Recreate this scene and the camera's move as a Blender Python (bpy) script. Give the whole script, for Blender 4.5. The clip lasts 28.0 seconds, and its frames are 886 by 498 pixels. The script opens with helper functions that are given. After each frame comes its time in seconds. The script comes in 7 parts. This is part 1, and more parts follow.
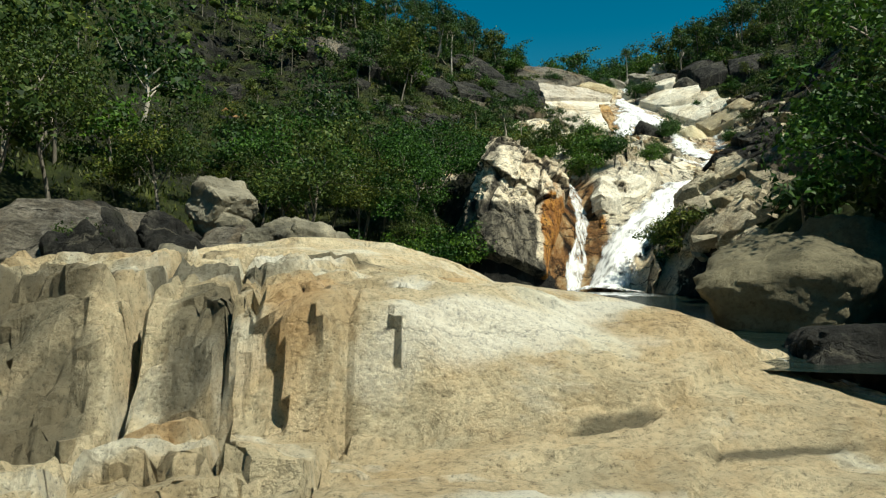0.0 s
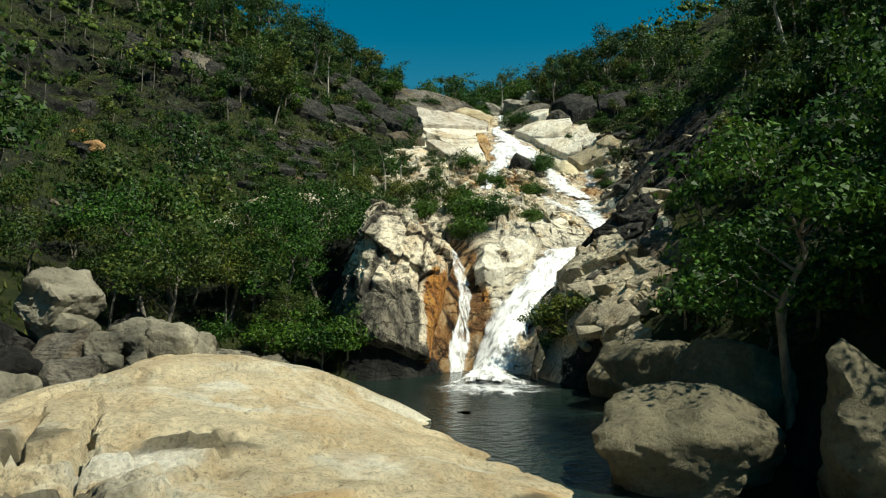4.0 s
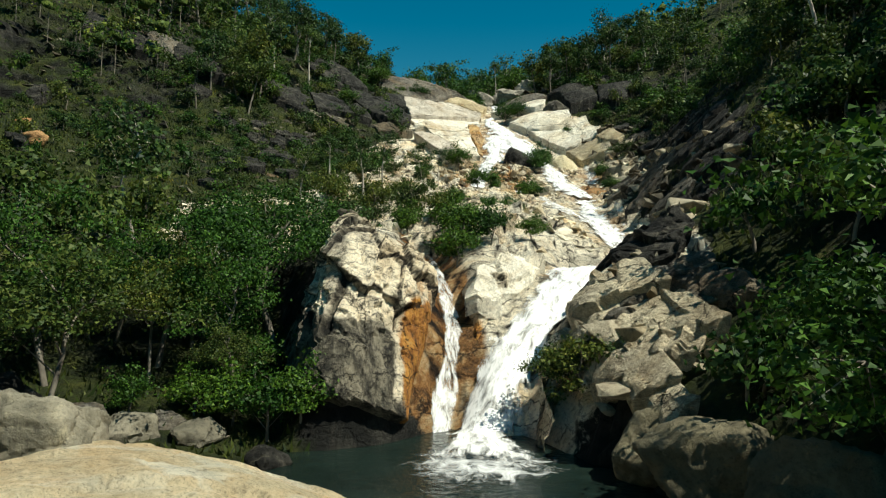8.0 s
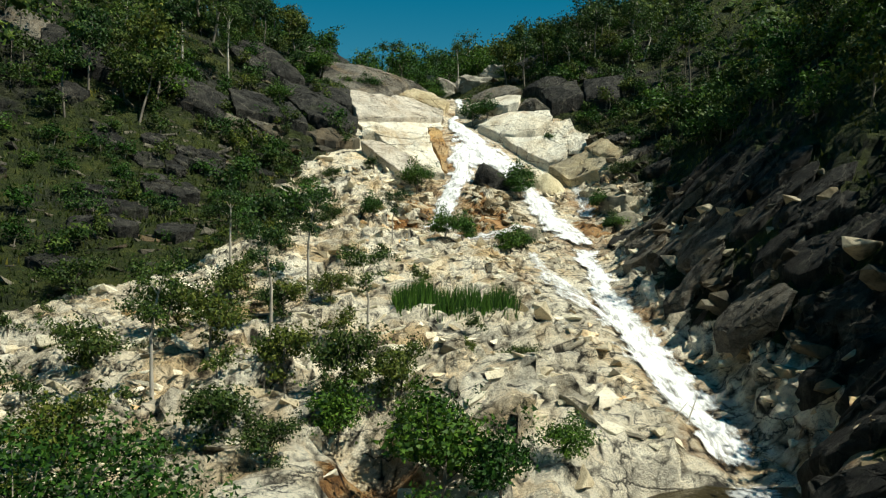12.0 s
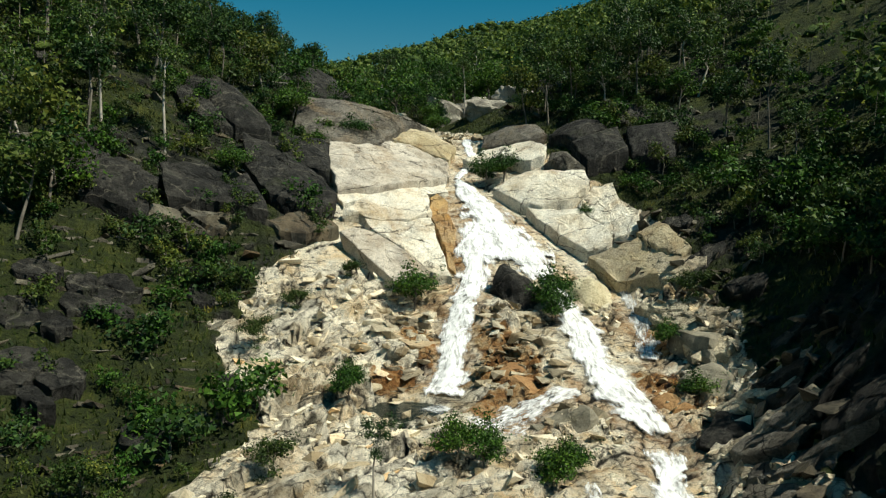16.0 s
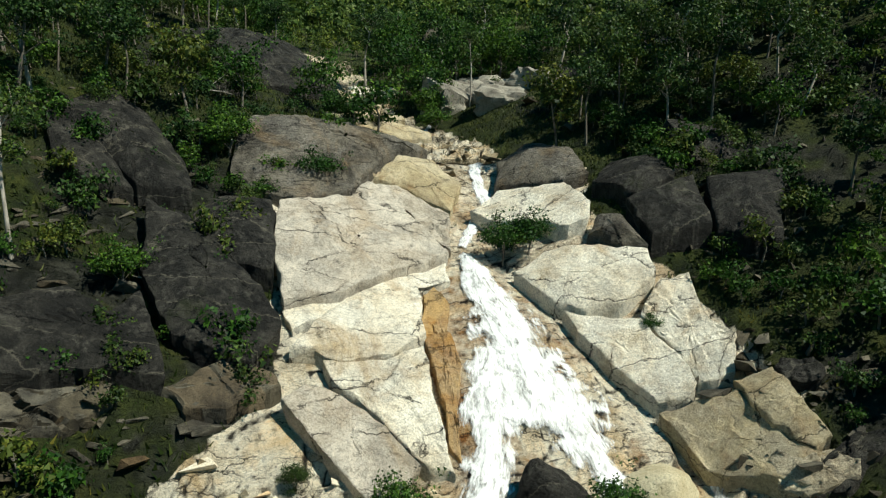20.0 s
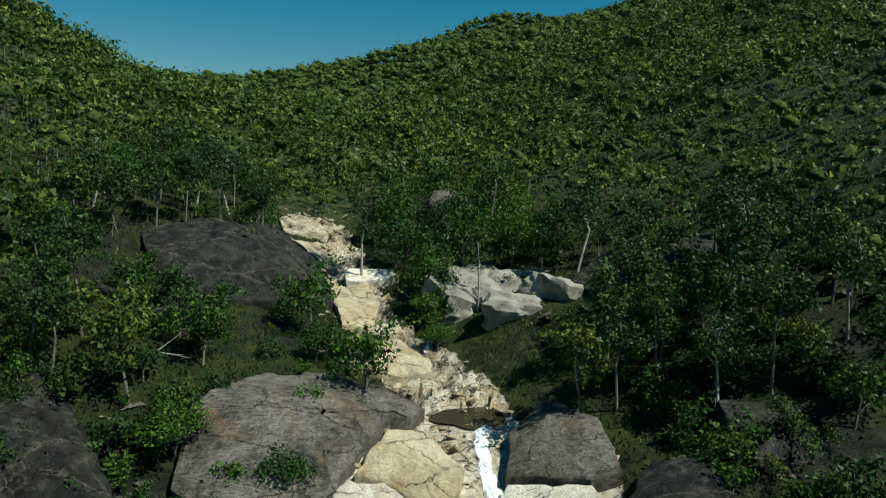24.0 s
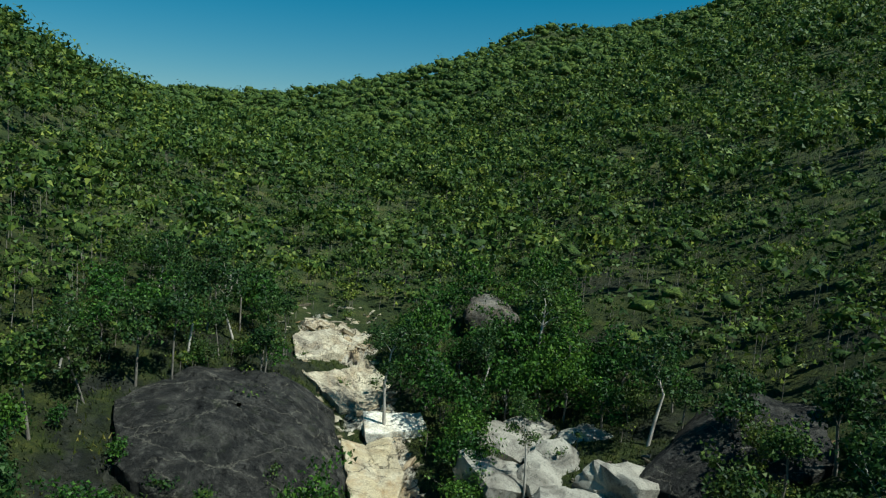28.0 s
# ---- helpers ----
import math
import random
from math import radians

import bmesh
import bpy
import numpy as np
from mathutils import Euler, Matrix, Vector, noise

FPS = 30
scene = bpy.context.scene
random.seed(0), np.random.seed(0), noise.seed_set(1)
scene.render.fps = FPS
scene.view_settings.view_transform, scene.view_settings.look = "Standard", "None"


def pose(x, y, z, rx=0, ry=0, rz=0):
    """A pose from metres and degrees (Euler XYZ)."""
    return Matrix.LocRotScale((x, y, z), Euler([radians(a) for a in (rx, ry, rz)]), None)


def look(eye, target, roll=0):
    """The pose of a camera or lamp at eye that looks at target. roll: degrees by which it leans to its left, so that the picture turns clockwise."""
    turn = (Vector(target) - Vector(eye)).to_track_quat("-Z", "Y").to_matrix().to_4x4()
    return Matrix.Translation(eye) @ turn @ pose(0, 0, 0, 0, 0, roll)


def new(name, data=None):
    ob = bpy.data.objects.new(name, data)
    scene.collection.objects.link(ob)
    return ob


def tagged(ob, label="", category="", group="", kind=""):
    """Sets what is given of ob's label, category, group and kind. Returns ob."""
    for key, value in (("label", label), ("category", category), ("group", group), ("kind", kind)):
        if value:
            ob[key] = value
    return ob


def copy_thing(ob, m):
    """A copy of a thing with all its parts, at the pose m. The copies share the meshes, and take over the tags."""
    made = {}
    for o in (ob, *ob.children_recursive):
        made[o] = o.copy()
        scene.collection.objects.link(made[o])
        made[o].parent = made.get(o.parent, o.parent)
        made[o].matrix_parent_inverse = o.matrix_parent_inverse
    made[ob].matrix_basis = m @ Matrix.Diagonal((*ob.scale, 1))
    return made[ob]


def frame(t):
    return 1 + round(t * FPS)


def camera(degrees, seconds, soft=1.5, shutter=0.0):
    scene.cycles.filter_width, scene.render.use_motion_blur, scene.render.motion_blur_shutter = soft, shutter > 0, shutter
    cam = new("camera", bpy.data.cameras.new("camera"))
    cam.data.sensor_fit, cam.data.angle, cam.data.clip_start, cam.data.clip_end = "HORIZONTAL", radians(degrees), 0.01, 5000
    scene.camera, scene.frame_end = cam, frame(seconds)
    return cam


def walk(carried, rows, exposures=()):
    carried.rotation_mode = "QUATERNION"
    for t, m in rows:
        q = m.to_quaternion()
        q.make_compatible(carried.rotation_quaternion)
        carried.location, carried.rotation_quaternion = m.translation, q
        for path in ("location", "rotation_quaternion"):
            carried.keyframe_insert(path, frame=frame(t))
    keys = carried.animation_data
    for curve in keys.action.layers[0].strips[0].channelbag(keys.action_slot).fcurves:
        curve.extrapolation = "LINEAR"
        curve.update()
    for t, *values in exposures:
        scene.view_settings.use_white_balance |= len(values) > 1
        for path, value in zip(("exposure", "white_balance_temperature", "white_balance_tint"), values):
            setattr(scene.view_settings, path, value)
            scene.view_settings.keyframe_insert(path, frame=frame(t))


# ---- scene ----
cam = camera(64.4, 28.0, soft=1.2)
METRES, EYE, TILT, LEAN, TURN = 120.0, 2.1, 0.0, 0.0, 0.0
ROWS = [
    (0.0, 0.0, 0.0, 0.0, -0.0, 0.0, -0.0),
    (0.5, -0.0001, 0.0017, 0.0064, -0.4, 0.01, -0.05),
    (1.0, -0.0003, 0.0032, 0.011, -1.81, 0.05, -0.12),
    (1.5, -0.0009, 0.0044, 0.0153, -3.83, 0.07, -0.23),
    (2.0, -0.0016, 0.0056, 0.0197, -4.6, 0.09, -0.29),
    (2.5, -0.0021, 0.0068, 0.0237, -5.48, 0.12, -0.34),
    (3.0, -0.0024, 0.0087, 0.0261, -7.07, 0.13, -0.42),
    (3.5, -0.0024, 0.0122, 0.0288, -9.2, 0.19, -0.47),
    (5.5, 0.0035, 0.0334, 0.0391, -11.04, 0.46, -0.72),
    (6.0, 0.005, 0.0393, 0.0422, -11.12, 0.51, -0.78),
    (6.5, 0.0063, 0.0451, 0.0454, -11.08, 0.5, -0.84),
    (7.0, 0.0078, 0.0523, 0.0459, -11.05, 0.49, -0.87),
    (7.5, 0.0096, 0.0625, 0.045, -11.0, 0.42, -0.92),
    (8.0, 0.0117, 0.0757, 0.0443, -10.97, -0.54, -0.97),
    (8.5, 0.014, 0.0917, 0.0435, -10.94, -2.09, -1.02),
    (9.0, 0.017, 0.1103, 0.0442, -10.9, -3.04, -1.04),
    (9.5, 0.0202, 0.1321, 0.0516, -10.84, -3.26, -1.06),
    (10.0, 0.0238, 0.155, 0.0631, -11.13, -3.27, -1.12),
    (10.5, 0.0275, 0.1767, 0.0748, -11.7, -3.2, -1.14),
    (11.0, 0.0311, 0.1962, 0.0865, -12.56, -3.25, -1.14),
    (11.5, 0.0347, 0.2137, 0.0986, -13.92, -3.27, -1.14),
    (12.0, 0.0381, 0.2289, 0.1102, -14.82, -3.32, -1.19),
    (12.5, 0.042, 0.2446, 0.1228, -14.98, -3.36, -1.21),
    (14.5, 0.0579, 0.3231, 0.1713, -14.87, -3.35, -1.21),
    (15.0, 0.0632, 0.3458, 0.1835, -14.86, -3.28, -1.18),
    (15.5, 0.0687, 0.3688, 0.1951, -14.84, -3.52, -1.18),
    (16.0, 0.0746, 0.3913, 0.2067, -14.8, -5.78, -1.19),
    (16.5, 0.0801, 0.4141, 0.2191, -14.82, -7.87, -1.26),
    (17.0, 0.0857, 0.4378, 0.2309, -14.81, -8.7, -1.29),
    (17.5, 0.0913, 0.4613, 0.2433, -14.79, -8.84, -1.28),
    (18.0, 0.0969, 0.485, 0.255, -14.83, -9.32, -1.29),
    (18.5, 0.1034, 0.5081, 0.2669, -14.74, -12.16, -1.34),
    (19.0, 0.1098, 0.5325, 0.28, -14.73, -13.58, -1.36),
    (19.5, 0.1156, 0.5569, 0.2926, -14.82, -13.47, -1.46),
    (20.0, 0.1215, 0.5785, 0.3052, -14.84, -13.46, -1.48),
    (20.5, 0.1268, 0.5969, 0.3184, -14.86, -13.4, -1.56),
    (21.0, 0.132, 0.613, 0.3315, -14.73, -12.45, -1.64),
    (21.5, 0.1365, 0.6266, 0.3451, -14.06, -11.46, -1.66),
    (22.0, 0.1405, 0.6394, 0.3587, -13.88, -10.47, -1.75),
    (22.5, 0.1437, 0.6521, 0.3717, -13.87, -9.42, -1.78),
    (24.5, 0.1554, 0.6935, 0.4238, -13.76, -7.4, -2.01),
    (25.0, 0.1584, 0.7059, 0.436, -13.67, -7.53, -2.09),
    (25.5, 0.1613, 0.7202, 0.4488, -13.68, -7.39, -2.15),
    (26.0, 0.1647, 0.7363, 0.4611, -13.35, -7.36, -2.17),
    (26.5, 0.1687, 0.7533, 0.4738, -12.55, -7.34, -2.16),
    (27.0, 0.1729, 0.7715, 0.4864, -11.69, -7.32, -2.18),
    (27.5, 0.1766, 0.7896, 0.4992, -11.03, -7.33, -2.17),
    (28.0, 0.1804, 0.808, 0.5113, -10.46, -7.35, -2.16),
]
walk(cam, [(t, pose(0, 0, EYE, TILT, LEAN, TURN) @ pose(METRES * x, METRES * y, METRES * z, 90 + pitch, roll, yaw)) for t, x, y, z, yaw, pitch, roll in ROWS],
     exposures=[(0, 0.34, 6350, 4), (3, 0.3, 6350, 4), (8, 0.32, 6350, 5), (12, 0.28, 6350, 5), (17, 0.16, 6300, 6), (22, 0.1, 6000, 4), (28, 0.26, 5500, 2)])

# ---- sky, sun ----
SUN_ELEVATION, SUN_AZIMUTH = 56.0, 126.0      # degrees; azimuth clockwise from +y
SUN_DIR = Vector((math.sin(radians(SUN_AZIMUTH)) * math.cos(radians(SUN_ELEVATION)),
                  math.cos(radians(SUN_AZIMUTH)) * math.cos(radians(SUN_ELEVATION)),
                  math.sin(radians(SUN_ELEVATION))))
world = bpy.data.worlds.new("sky")
scene.world = world
world.use_nodes = True
wn = world.node_tree
sky = wn.nodes.new("ShaderNodeTexSky")
sky.sky_type, sky.sun_disc = "NISHITA", False
sky.sun_elevation, sky.sun_rotation = radians(SUN_ELEVATION), radians(SUN_AZIMUTH)
sky.air_density, sky.dust_density, sky.ozone_density = 1.0, 0.1, 1.5
tone = wn.nodes.new("ShaderNodeHueSaturation")
tone.inputs["Hue"].default_value, tone.inputs["Saturation"].default_value = 0.47, 1.6
wn.links.new(sky.outputs["Color"], tone.inputs["Color"])
wn.links.new(tone.outputs["Color"], wn.nodes["Background"].inputs["Color"])
wn.nodes["Background"].inputs["Strength"].default_value = 0.05
sun_lamp = bpy.data.lights.new("sun", "SUN")
sun_lamp.energy, sun_lamp.angle, sun_lamp.color = 5.0, radians(0.53), (1.0, 0.95, 0.80)
sun = new("sun", sun_lamp)
sun.matrix_world = look(SUN_DIR * 200, (0, 0, 0))


# ---- noise on arrays ----
def hashed(ix, iy, seed):
    h = (ix.astype(np.int64) * 374761393 + iy.astype(np.int64) * 668265263 + seed * 974634777) & 0xFFFFFFFF
    h = ((h ^ (h >> 13)) * 1274126177) & 0xFFFFFFFF
    h = ((h ^ (h >> 16)) * 2246822519) & 0xFFFFFFFF
    return ((h ^ (h >> 15)) & 0xFFFFFF) / float(0xFFFFFF)


def vnoise(x, y, seed=0):
    """Smooth value noise, -1 to 1."""
    ix, iy = np.floor(x), np.floor(y)
    fx, fy = x - ix, y - iy
    fx, fy = fx * fx * (3 - 2 * fx), fy * fy * (3 - 2 * fy)
    a, b = hashed(ix, iy, seed), hashed(ix + 1, iy, seed)
    c, d = hashed(ix, iy + 1, seed), hashed(ix + 1, iy + 1, seed)
    return 2 * ((a * (1 - fx) + b * fx) * (1 - fy) + (c * (1 - fx) + d * fx) * fy) - 1


def fbm(x, y, octaves=4, seed=0):
    total, amp = np.zeros_like(np.asarray(x, float)), 0.5
    for k in range(octaves):
        total = total + amp * vnoise(x * 2 ** k + 17.3 * k, y * 2 ** k - 9.1 * k, seed + k)
        amp *= 0.5
    return total


def cells(x, y, seed=0):
    """Nearest jittered cell: two random numbers a cell, the way to its centre, and the gap to the next cell."""
    ix, iy = np.floor(x), np.floor(y)
    best, second = np.full(x.shape, 9.0), np.full(x.shape, 9.0)
    ra, rb, dx, dy = (np.zeros(x.shape) for _ in range(4))
    for i in (-1, 0, 1):
        for j in (-1, 0, 1):
            cx, cy = ix + i, iy + j
            px, py = cx + 0.1 + 0.8 * hashed(cx, cy, seed), cy + 0.1 + 0.8 * hashed(cx, cy, seed + 1)
            d = np.hypot(px - x, py - y)
            near = d < best
            second = np.where(near, best, np.minimum(second, d))
            best = np.where(near, d, best)
            ra = np.where(near, hashed(cx, cy, seed + 2), ra)
            rb = np.where(near, hashed(cx, cy, seed + 3), rb)
            dx, dy = np.where(near, x - px, dx), np.where(near, y - py, dy)
    return ra, rb, dx, dy, second - best


def smooth(a, b, v):
    u = np.clip((v - a) / (b - a), 0, 1)
    return u * u * (3 - 2 * u)


def facets(x, y, size, seed, stretch=1.8, turn=0.5, crack=0.07, joint=0.35, tilt=1.0):
    """Broken rock: tilted blocks with open joints, about -0.5 to 0.5."""
    c, s = math.cos(turn), math.sin(turn)
    u, v = (c * x + s * y) / (size * stretch), (c * y - s * x) / size
    u, v = u + 0.25 * vnoise(u * 1.3, v * 1.3, seed + 9), v + 0.25 * vnoise(u * 1.3, v * 1.3, seed + 11)
    ra, rb, dx, dy, gap = cells(u, v, seed)
    return (ra - 0.5) * 0.7 + tilt * (((rb - 0.5) * 1.1 + 0.25) * dx + (0.8 * (0.5 - ra) - 0.3) * dy) - joint * (1 - smooth(0.0, crack, gap))


# ---- the valley, lofted over cross sections ----
SECTIONS = []


def section(y, *points):
    """One cross section at y: far left, left hill (two), left foot, shoulder foot, shoulder top, creek edges, right foot, right hill (two), far right."""
    SECTIONS.append((y, points))


section(-400, (-900, 120), (-160, 70), (-70, 25), (-30, 2), (-22, -2), (-16, -3), (-8, -5), (16, -5), (26, 0), (60, 22), (120, 60), (900, 190))
section(-60, (-900, 150), (-120, 60), (-50, 20), (-20, 2), (-14, -1.5), (-11, -2.5), (-6, -3.5), (14, -3.5), (20, 0), (45, 20), (100, 55), (900, 190))
section(5, (-900, 160), (-90, 52), (-38, 14), (-16, 1), (-12, -1), (-9, -2), (-6, -2.5), (11, -2.5), (14, 0.6), (32, 15), (90, 55), (900, 200))
section(22, (-900, 165), (-80, 50), (-34, 13), (-14, 1.2), (-10, -0.5), (-7, -1.8), (-3, -2), (12, -1.8), (14, 1.6), (28, 14), (85, 52), (900, 205))
section(31, (-900, 165), (-78, 50), (-30, 12), (-11, 1.5), (-4, 0.5), (-1.5, -0.5), (1, -1.5), (10.5, -1.4), (12.5, 2.4), (26, 13), (80, 50), (900, 205))
section(34, (-900, 165), (-78, 49), (-29, 11.5), (-9, 1.6), (0, 0.1), (2, -0.3), (4, -1.2), (9.5, -1.2), (12.3, 3.6), (26, 13), (78, 50), (900, 205))
section(35.5, (-900, 165), (-78, 49), (-29, 11.5), (-9, 1.7), (0.8, 0.4), (2.6, 3.8), (6, 0.6), (9.8, 0.4), (12.6, 4.4), (26, 13), (78, 50), (900, 205))
section(38, (-900, 165), (-78, 49), (-29, 11.2), (-9, 2), (0.9, 0.9), (3.2, 7.2), (9, 2.9), (11.4, 2.9), (14.2, 6.6), (26.5, 13.2), (78, 50), (900, 205))
section(42.5, (-900, 165), (-78, 49), (-28, 11), (-9, 3), (0.8, 2.2), (3.4, 8.2), (12.4, 5.8), (16.6, 5.8), (19.6, 8.2), (28, 14), (78, 51), (900, 208))
section(48, (-900, 168), (-78, 48), (-27, 11), (-9, 5), (-1.5, 5.6), (3.6, 8.3), (19.5, 5.9), (23.4, 5.9), (26.6, 9.6), (32, 16), (80, 52), (900, 210))
section(62, (-900, 170), (-78, 47), (-27, 12), (-9, 8.8), (-3, 9.4), (4, 10.2), (22.5, 9.4), (26.6, 9.2), (29.4, 13.0), (37, 21.5), (85, 56), (900, 215))
section(73, (-900, 175), (-80, 48), (-28, 16), (-8, 13.2), (0, 13), (8, 13.2), (25.5, 11.5), (29.6, 11.5), (33.6, 14.6), (42, 24.5), (88, 58), (900, 218))
section(83, (-900, 180), (-80, 50), (-28, 18.5), (-10, 16.2), (0, 14.6), (9, 13.9), (24, 12.5), (35, 12.9), (40, 16), (50, 25.5), (92, 60), (900, 220))
section(91, (-900, 182), (-80, 52), (-30, 22), (-8, 19.4), (3, 16.6), (12, 15), (19, 13.6), (36, 15.6), (41, 18.2), (54, 28), (96, 62), (900, 222))
section(99.5, (-900, 185), (-80, 56), (-30, 31), (-8, 25.5), (6, 18.8), (17, 18.7), (21, 17.4), (38, 18.6), (42, 22.6), (58, 31), (100, 64), (900, 225))
section(106, (-900, 190), (-80, 60), (-32, 37), (-6, 28), (7, 24.4), (16, 22.5), (24, 22), (35, 21.6), (44, 25.5), (60, 33), (102, 65), (900, 228))
section(116, (-900, 195), (-80, 66), (-34, 45), (-6, 34), (8, 28.6), (17.5, 28.4), (26, 26.4), (31, 26.6), (43, 31.6), (61, 37), (104, 66), (900, 230))
section(122, (-900, 200), (-80, 69), (-35, 49), (-4, 36.6), (5, 32.6), (14, 30.5), (28.5, 28.6), (32.5, 28.6), (42, 32.2), (58, 39), (105, 68), (900, 232))
section(129, (-900, 205), (-82, 72), (-36, 53), (-4, 40.2), (5, 37), (18, 34.5), (30, 31.8), (37, 31.8), (43, 34), (54, 41), (106, 70), (900, 235))
section(145, (-900, 210), (-85, 80), (-38, 59), (-6, 45), (6, 39.2), (20, 36), (28.5, 33.0), (36, 33.4), (43, 37.6), (60, 42), (110, 72), (900, 240))
section(163, (-900, 220), (-85, 88), (-40, 62), (-8, 49), (5, 46), (19, 41), (26.5, 36), (32, 36.2), (44, 38.0), (69, 45), (115, 72), (900, 255))
section(180, (-900, 230), (-85, 92), (-40, 64), (-10, 51), (5, 46.5), (18, 42.5), (27, 40), (33, 40.4), (42.5, 44), (75, 47.5), (125, 74), (900, 275))
section(204, (-900, 240), (-82, 96), (-40, 68), (-10, 52), (5, 46), (20, 42.6), (30, 42), (38, 42), (48, 43), (80, 50), (125, 71), (900, 300))
section(235, (-900, 250), (-80, 101), (-45, 76), (-12, 54), (2, 50), (18, 47.3), (35, 45.5), (45, 45.5), (60, 48), (90, 56), (125, 69), (900, 350))
section(270, (-900, 255), (-80, 107), (-45, 82), (-20, 63), (5, 57), (25, 53), (45, 49), (55, 49), (62, 51), (80, 59), (130, 76), (900, 390))
section(310, (-900, 251), (-80, 103), (-48, 81), (-20, 65), (5, 60), (28, 56), (50, 53), (58, 53), (68, 56), (95, 65), (150, 90), (900, 398))
section(560, (-900, 212), (-180, 100), (-80, 82), (-30, 76), (0, 75), (30, 78), (70, 84), (80, 86), (100, 91), (150, 116), (260, 152), (900, 412))
section(760, (-900, 171), (-180, 107), (-100, 108), (-40, 108), (0, 110), (50, 117), (110, 129), (120, 135), (150, 146), (200, 149), (300, 167), (900, 391))
section(960, (-900, 132), (-200, 47), (-100, 52), (-40, 72), (50, 94), (120, 134), (200, 176), (220, 184), (260, 202), (310, 215), (400, 228), (900, 362))
section(1500, (-900, 60), (-200, 10), (-100, 15), (-40, 20), (50, 30), (120, 40), (200, 60), (220, 65), (260, 70), (310, 80), (400, 90), (900, 150))

SEC_Y = np.array([s[0] for s in SECTIONS], float)
SEC_X = np.array([[p[0] for p in s[1]] for s in SECTIONS], float)
SEC_Z = np.array([[p[1] for p in s[1]] for s in SECTIONS], float)


def rail(k, y):
    """Where rail k of the loft runs at y: x and z."""
    return np.interp(y, SEC_Y, SEC_X[:, k]), np.interp(y, SEC_Y, SEC_Z[:, k])


def to_path(x, y, path):
    """Distance of points to a plan polyline, and how far along it they lie (0 to 1)."""
    best, along = np.full(np.shape(x), 1e9), np.zeros(np.shape(x))
    n = len(path) - 1
    for k in range(n):
        (ax, ay), (bx, by) = path[k][:2], path[k + 1][:2]
        ux, uy = bx - ax, by - ay
        s = np.clip(((x - ax) * ux + (y - ay) * uy) / (ux * ux + uy * uy), 0, 1)
        d = np.hypot(x - ax - s * ux, y - ay - s * uy)
        along = np.where(d < best, (k + s) / n, along)
        best = np.minimum(best, d)
    return best, along


# plan lines of the running water: x, y, half width
GULLY = [(6.1, 33.6, 0.9), (6.5, 35.6, 0.7), (7.05, 37, 0.55), (7.5, 38, 0.5), (7.8, 39.5, 0.45), (7.7, 42, 0.4), (8.0, 45, 0.3), (8.3, 48.5, 0.25)]
MAIN_FALL = [(7.0, 30.6, 2.4), (7.4, 32.6, 2.2), (7.8, 34.6, 1.7), (9.2, 36.7, 1.3), (10.6, 38.1, 1.3), (12.4, 39.9, 1.5), (14.5, 41.8, 2.1), (16.6, 43.8, 2.7), (18.2, 45.4, 2.9)]
RAPID = [(21.6, 48.0, 1.5), (22.6, 51.4, 1.1), (22.9, 54, 1.4), (23.6, 58.5, 1.5), (24.6, 63, 1.4), (25.8, 67.5, 1.1), (27.6, 72, 1.0), (28.8, 76.5, 1.0), (31.2, 81.2, 1.1)]
SIDE_RAPID = [(23.4, 60.5, 0.9), (22.9, 66.5, 1.3), (23.1, 70.5, 0.9), (23.6, 74, 0.5), (25.2, 78, 0.4)]
RIGHT_ARM = [(31.2, 80.6, 1.3), (31.2, 83.8, 1.4), (30.8, 86.3, 2.0), (30.9, 89.4, 1.8), (31.7, 92.5, 1.9), (31.9, 96.5, 1.3), (32.2, 99.5, 1.3), (31.6, 102.5, 1.7), (30.8, 106.5, 1.6)]
LEFT_ARM = [(19.8, 87.0, 1.7), (20.4, 88.6, 1.4), (21.6, 91.2, 1.3), (22.7, 94.6, 1.3), (24.6, 98.5, 1.4), (26.3, 101.5, 1.6), (27.2, 104.8, 1.7), (28.2, 108.5, 1.6)]
UPPER_FALL = [(29.4, 100.9, 3.9), (30.0, 103.2, 4.6), (30.0, 107.8, 3.2), (29.1, 113, 1.7), (28.7, 116.8, 0.6)]
TOP_CHUTE = [(28.8, 117.2, 0.5), (30.6, 120.3, 0.5), (33.0, 123.2, 0.7), (32.9, 125.6, 0.8), (33.0, 127.8, 0.75), (34.4, 130.6, 0.8)]
SIDE_ARM = [(34.9, 88.6, 1.1), (36.6, 92.6, 0.9), (37.2, 95.2, 0.6), (38.3, 99.5, 0.3)]
CROSS_ARM = [(20.6, 83.0, 1.6), (23.3, 84.6, 1.4), (26, 85.9, 0.8), (29.0, 86.3, 0.5)]
HIGH_FALL = [(32.4, 143.6, 0.45), (33.6, 146.8, 0.35), (35.0, 150.5, 0.3)]
OUTLET = [(6.4, 17.2, 0.6), (5.5, 14.8, 0.7), (6.3, 13.2, 0.6), (8.0, 11.7, 0.6), (11.0, 10.2, 0.7), (15, 9, 1.0)]
WATERS = [GULLY, MAIN_FALL, RAPID, SIDE_RAPID, RIGHT_ARM, LEFT_ARM, UPPER_FALL, TOP_CHUTE, SIDE_ARM, CROSS_ARM, HIGH_FALL]


def spaced(*stretches):
    """Grid lines: stretches of (start, end, first step, last step)."""
    out = []
    for a, b, s0, s1 in stretches:
        v = a
        while v < b - 1e-6:
            out.append(v)
            v += s0 + (s1 - s0) * (v - a) / (b - a)
    out.append(stretches[-1][1])
    return np.array(out)


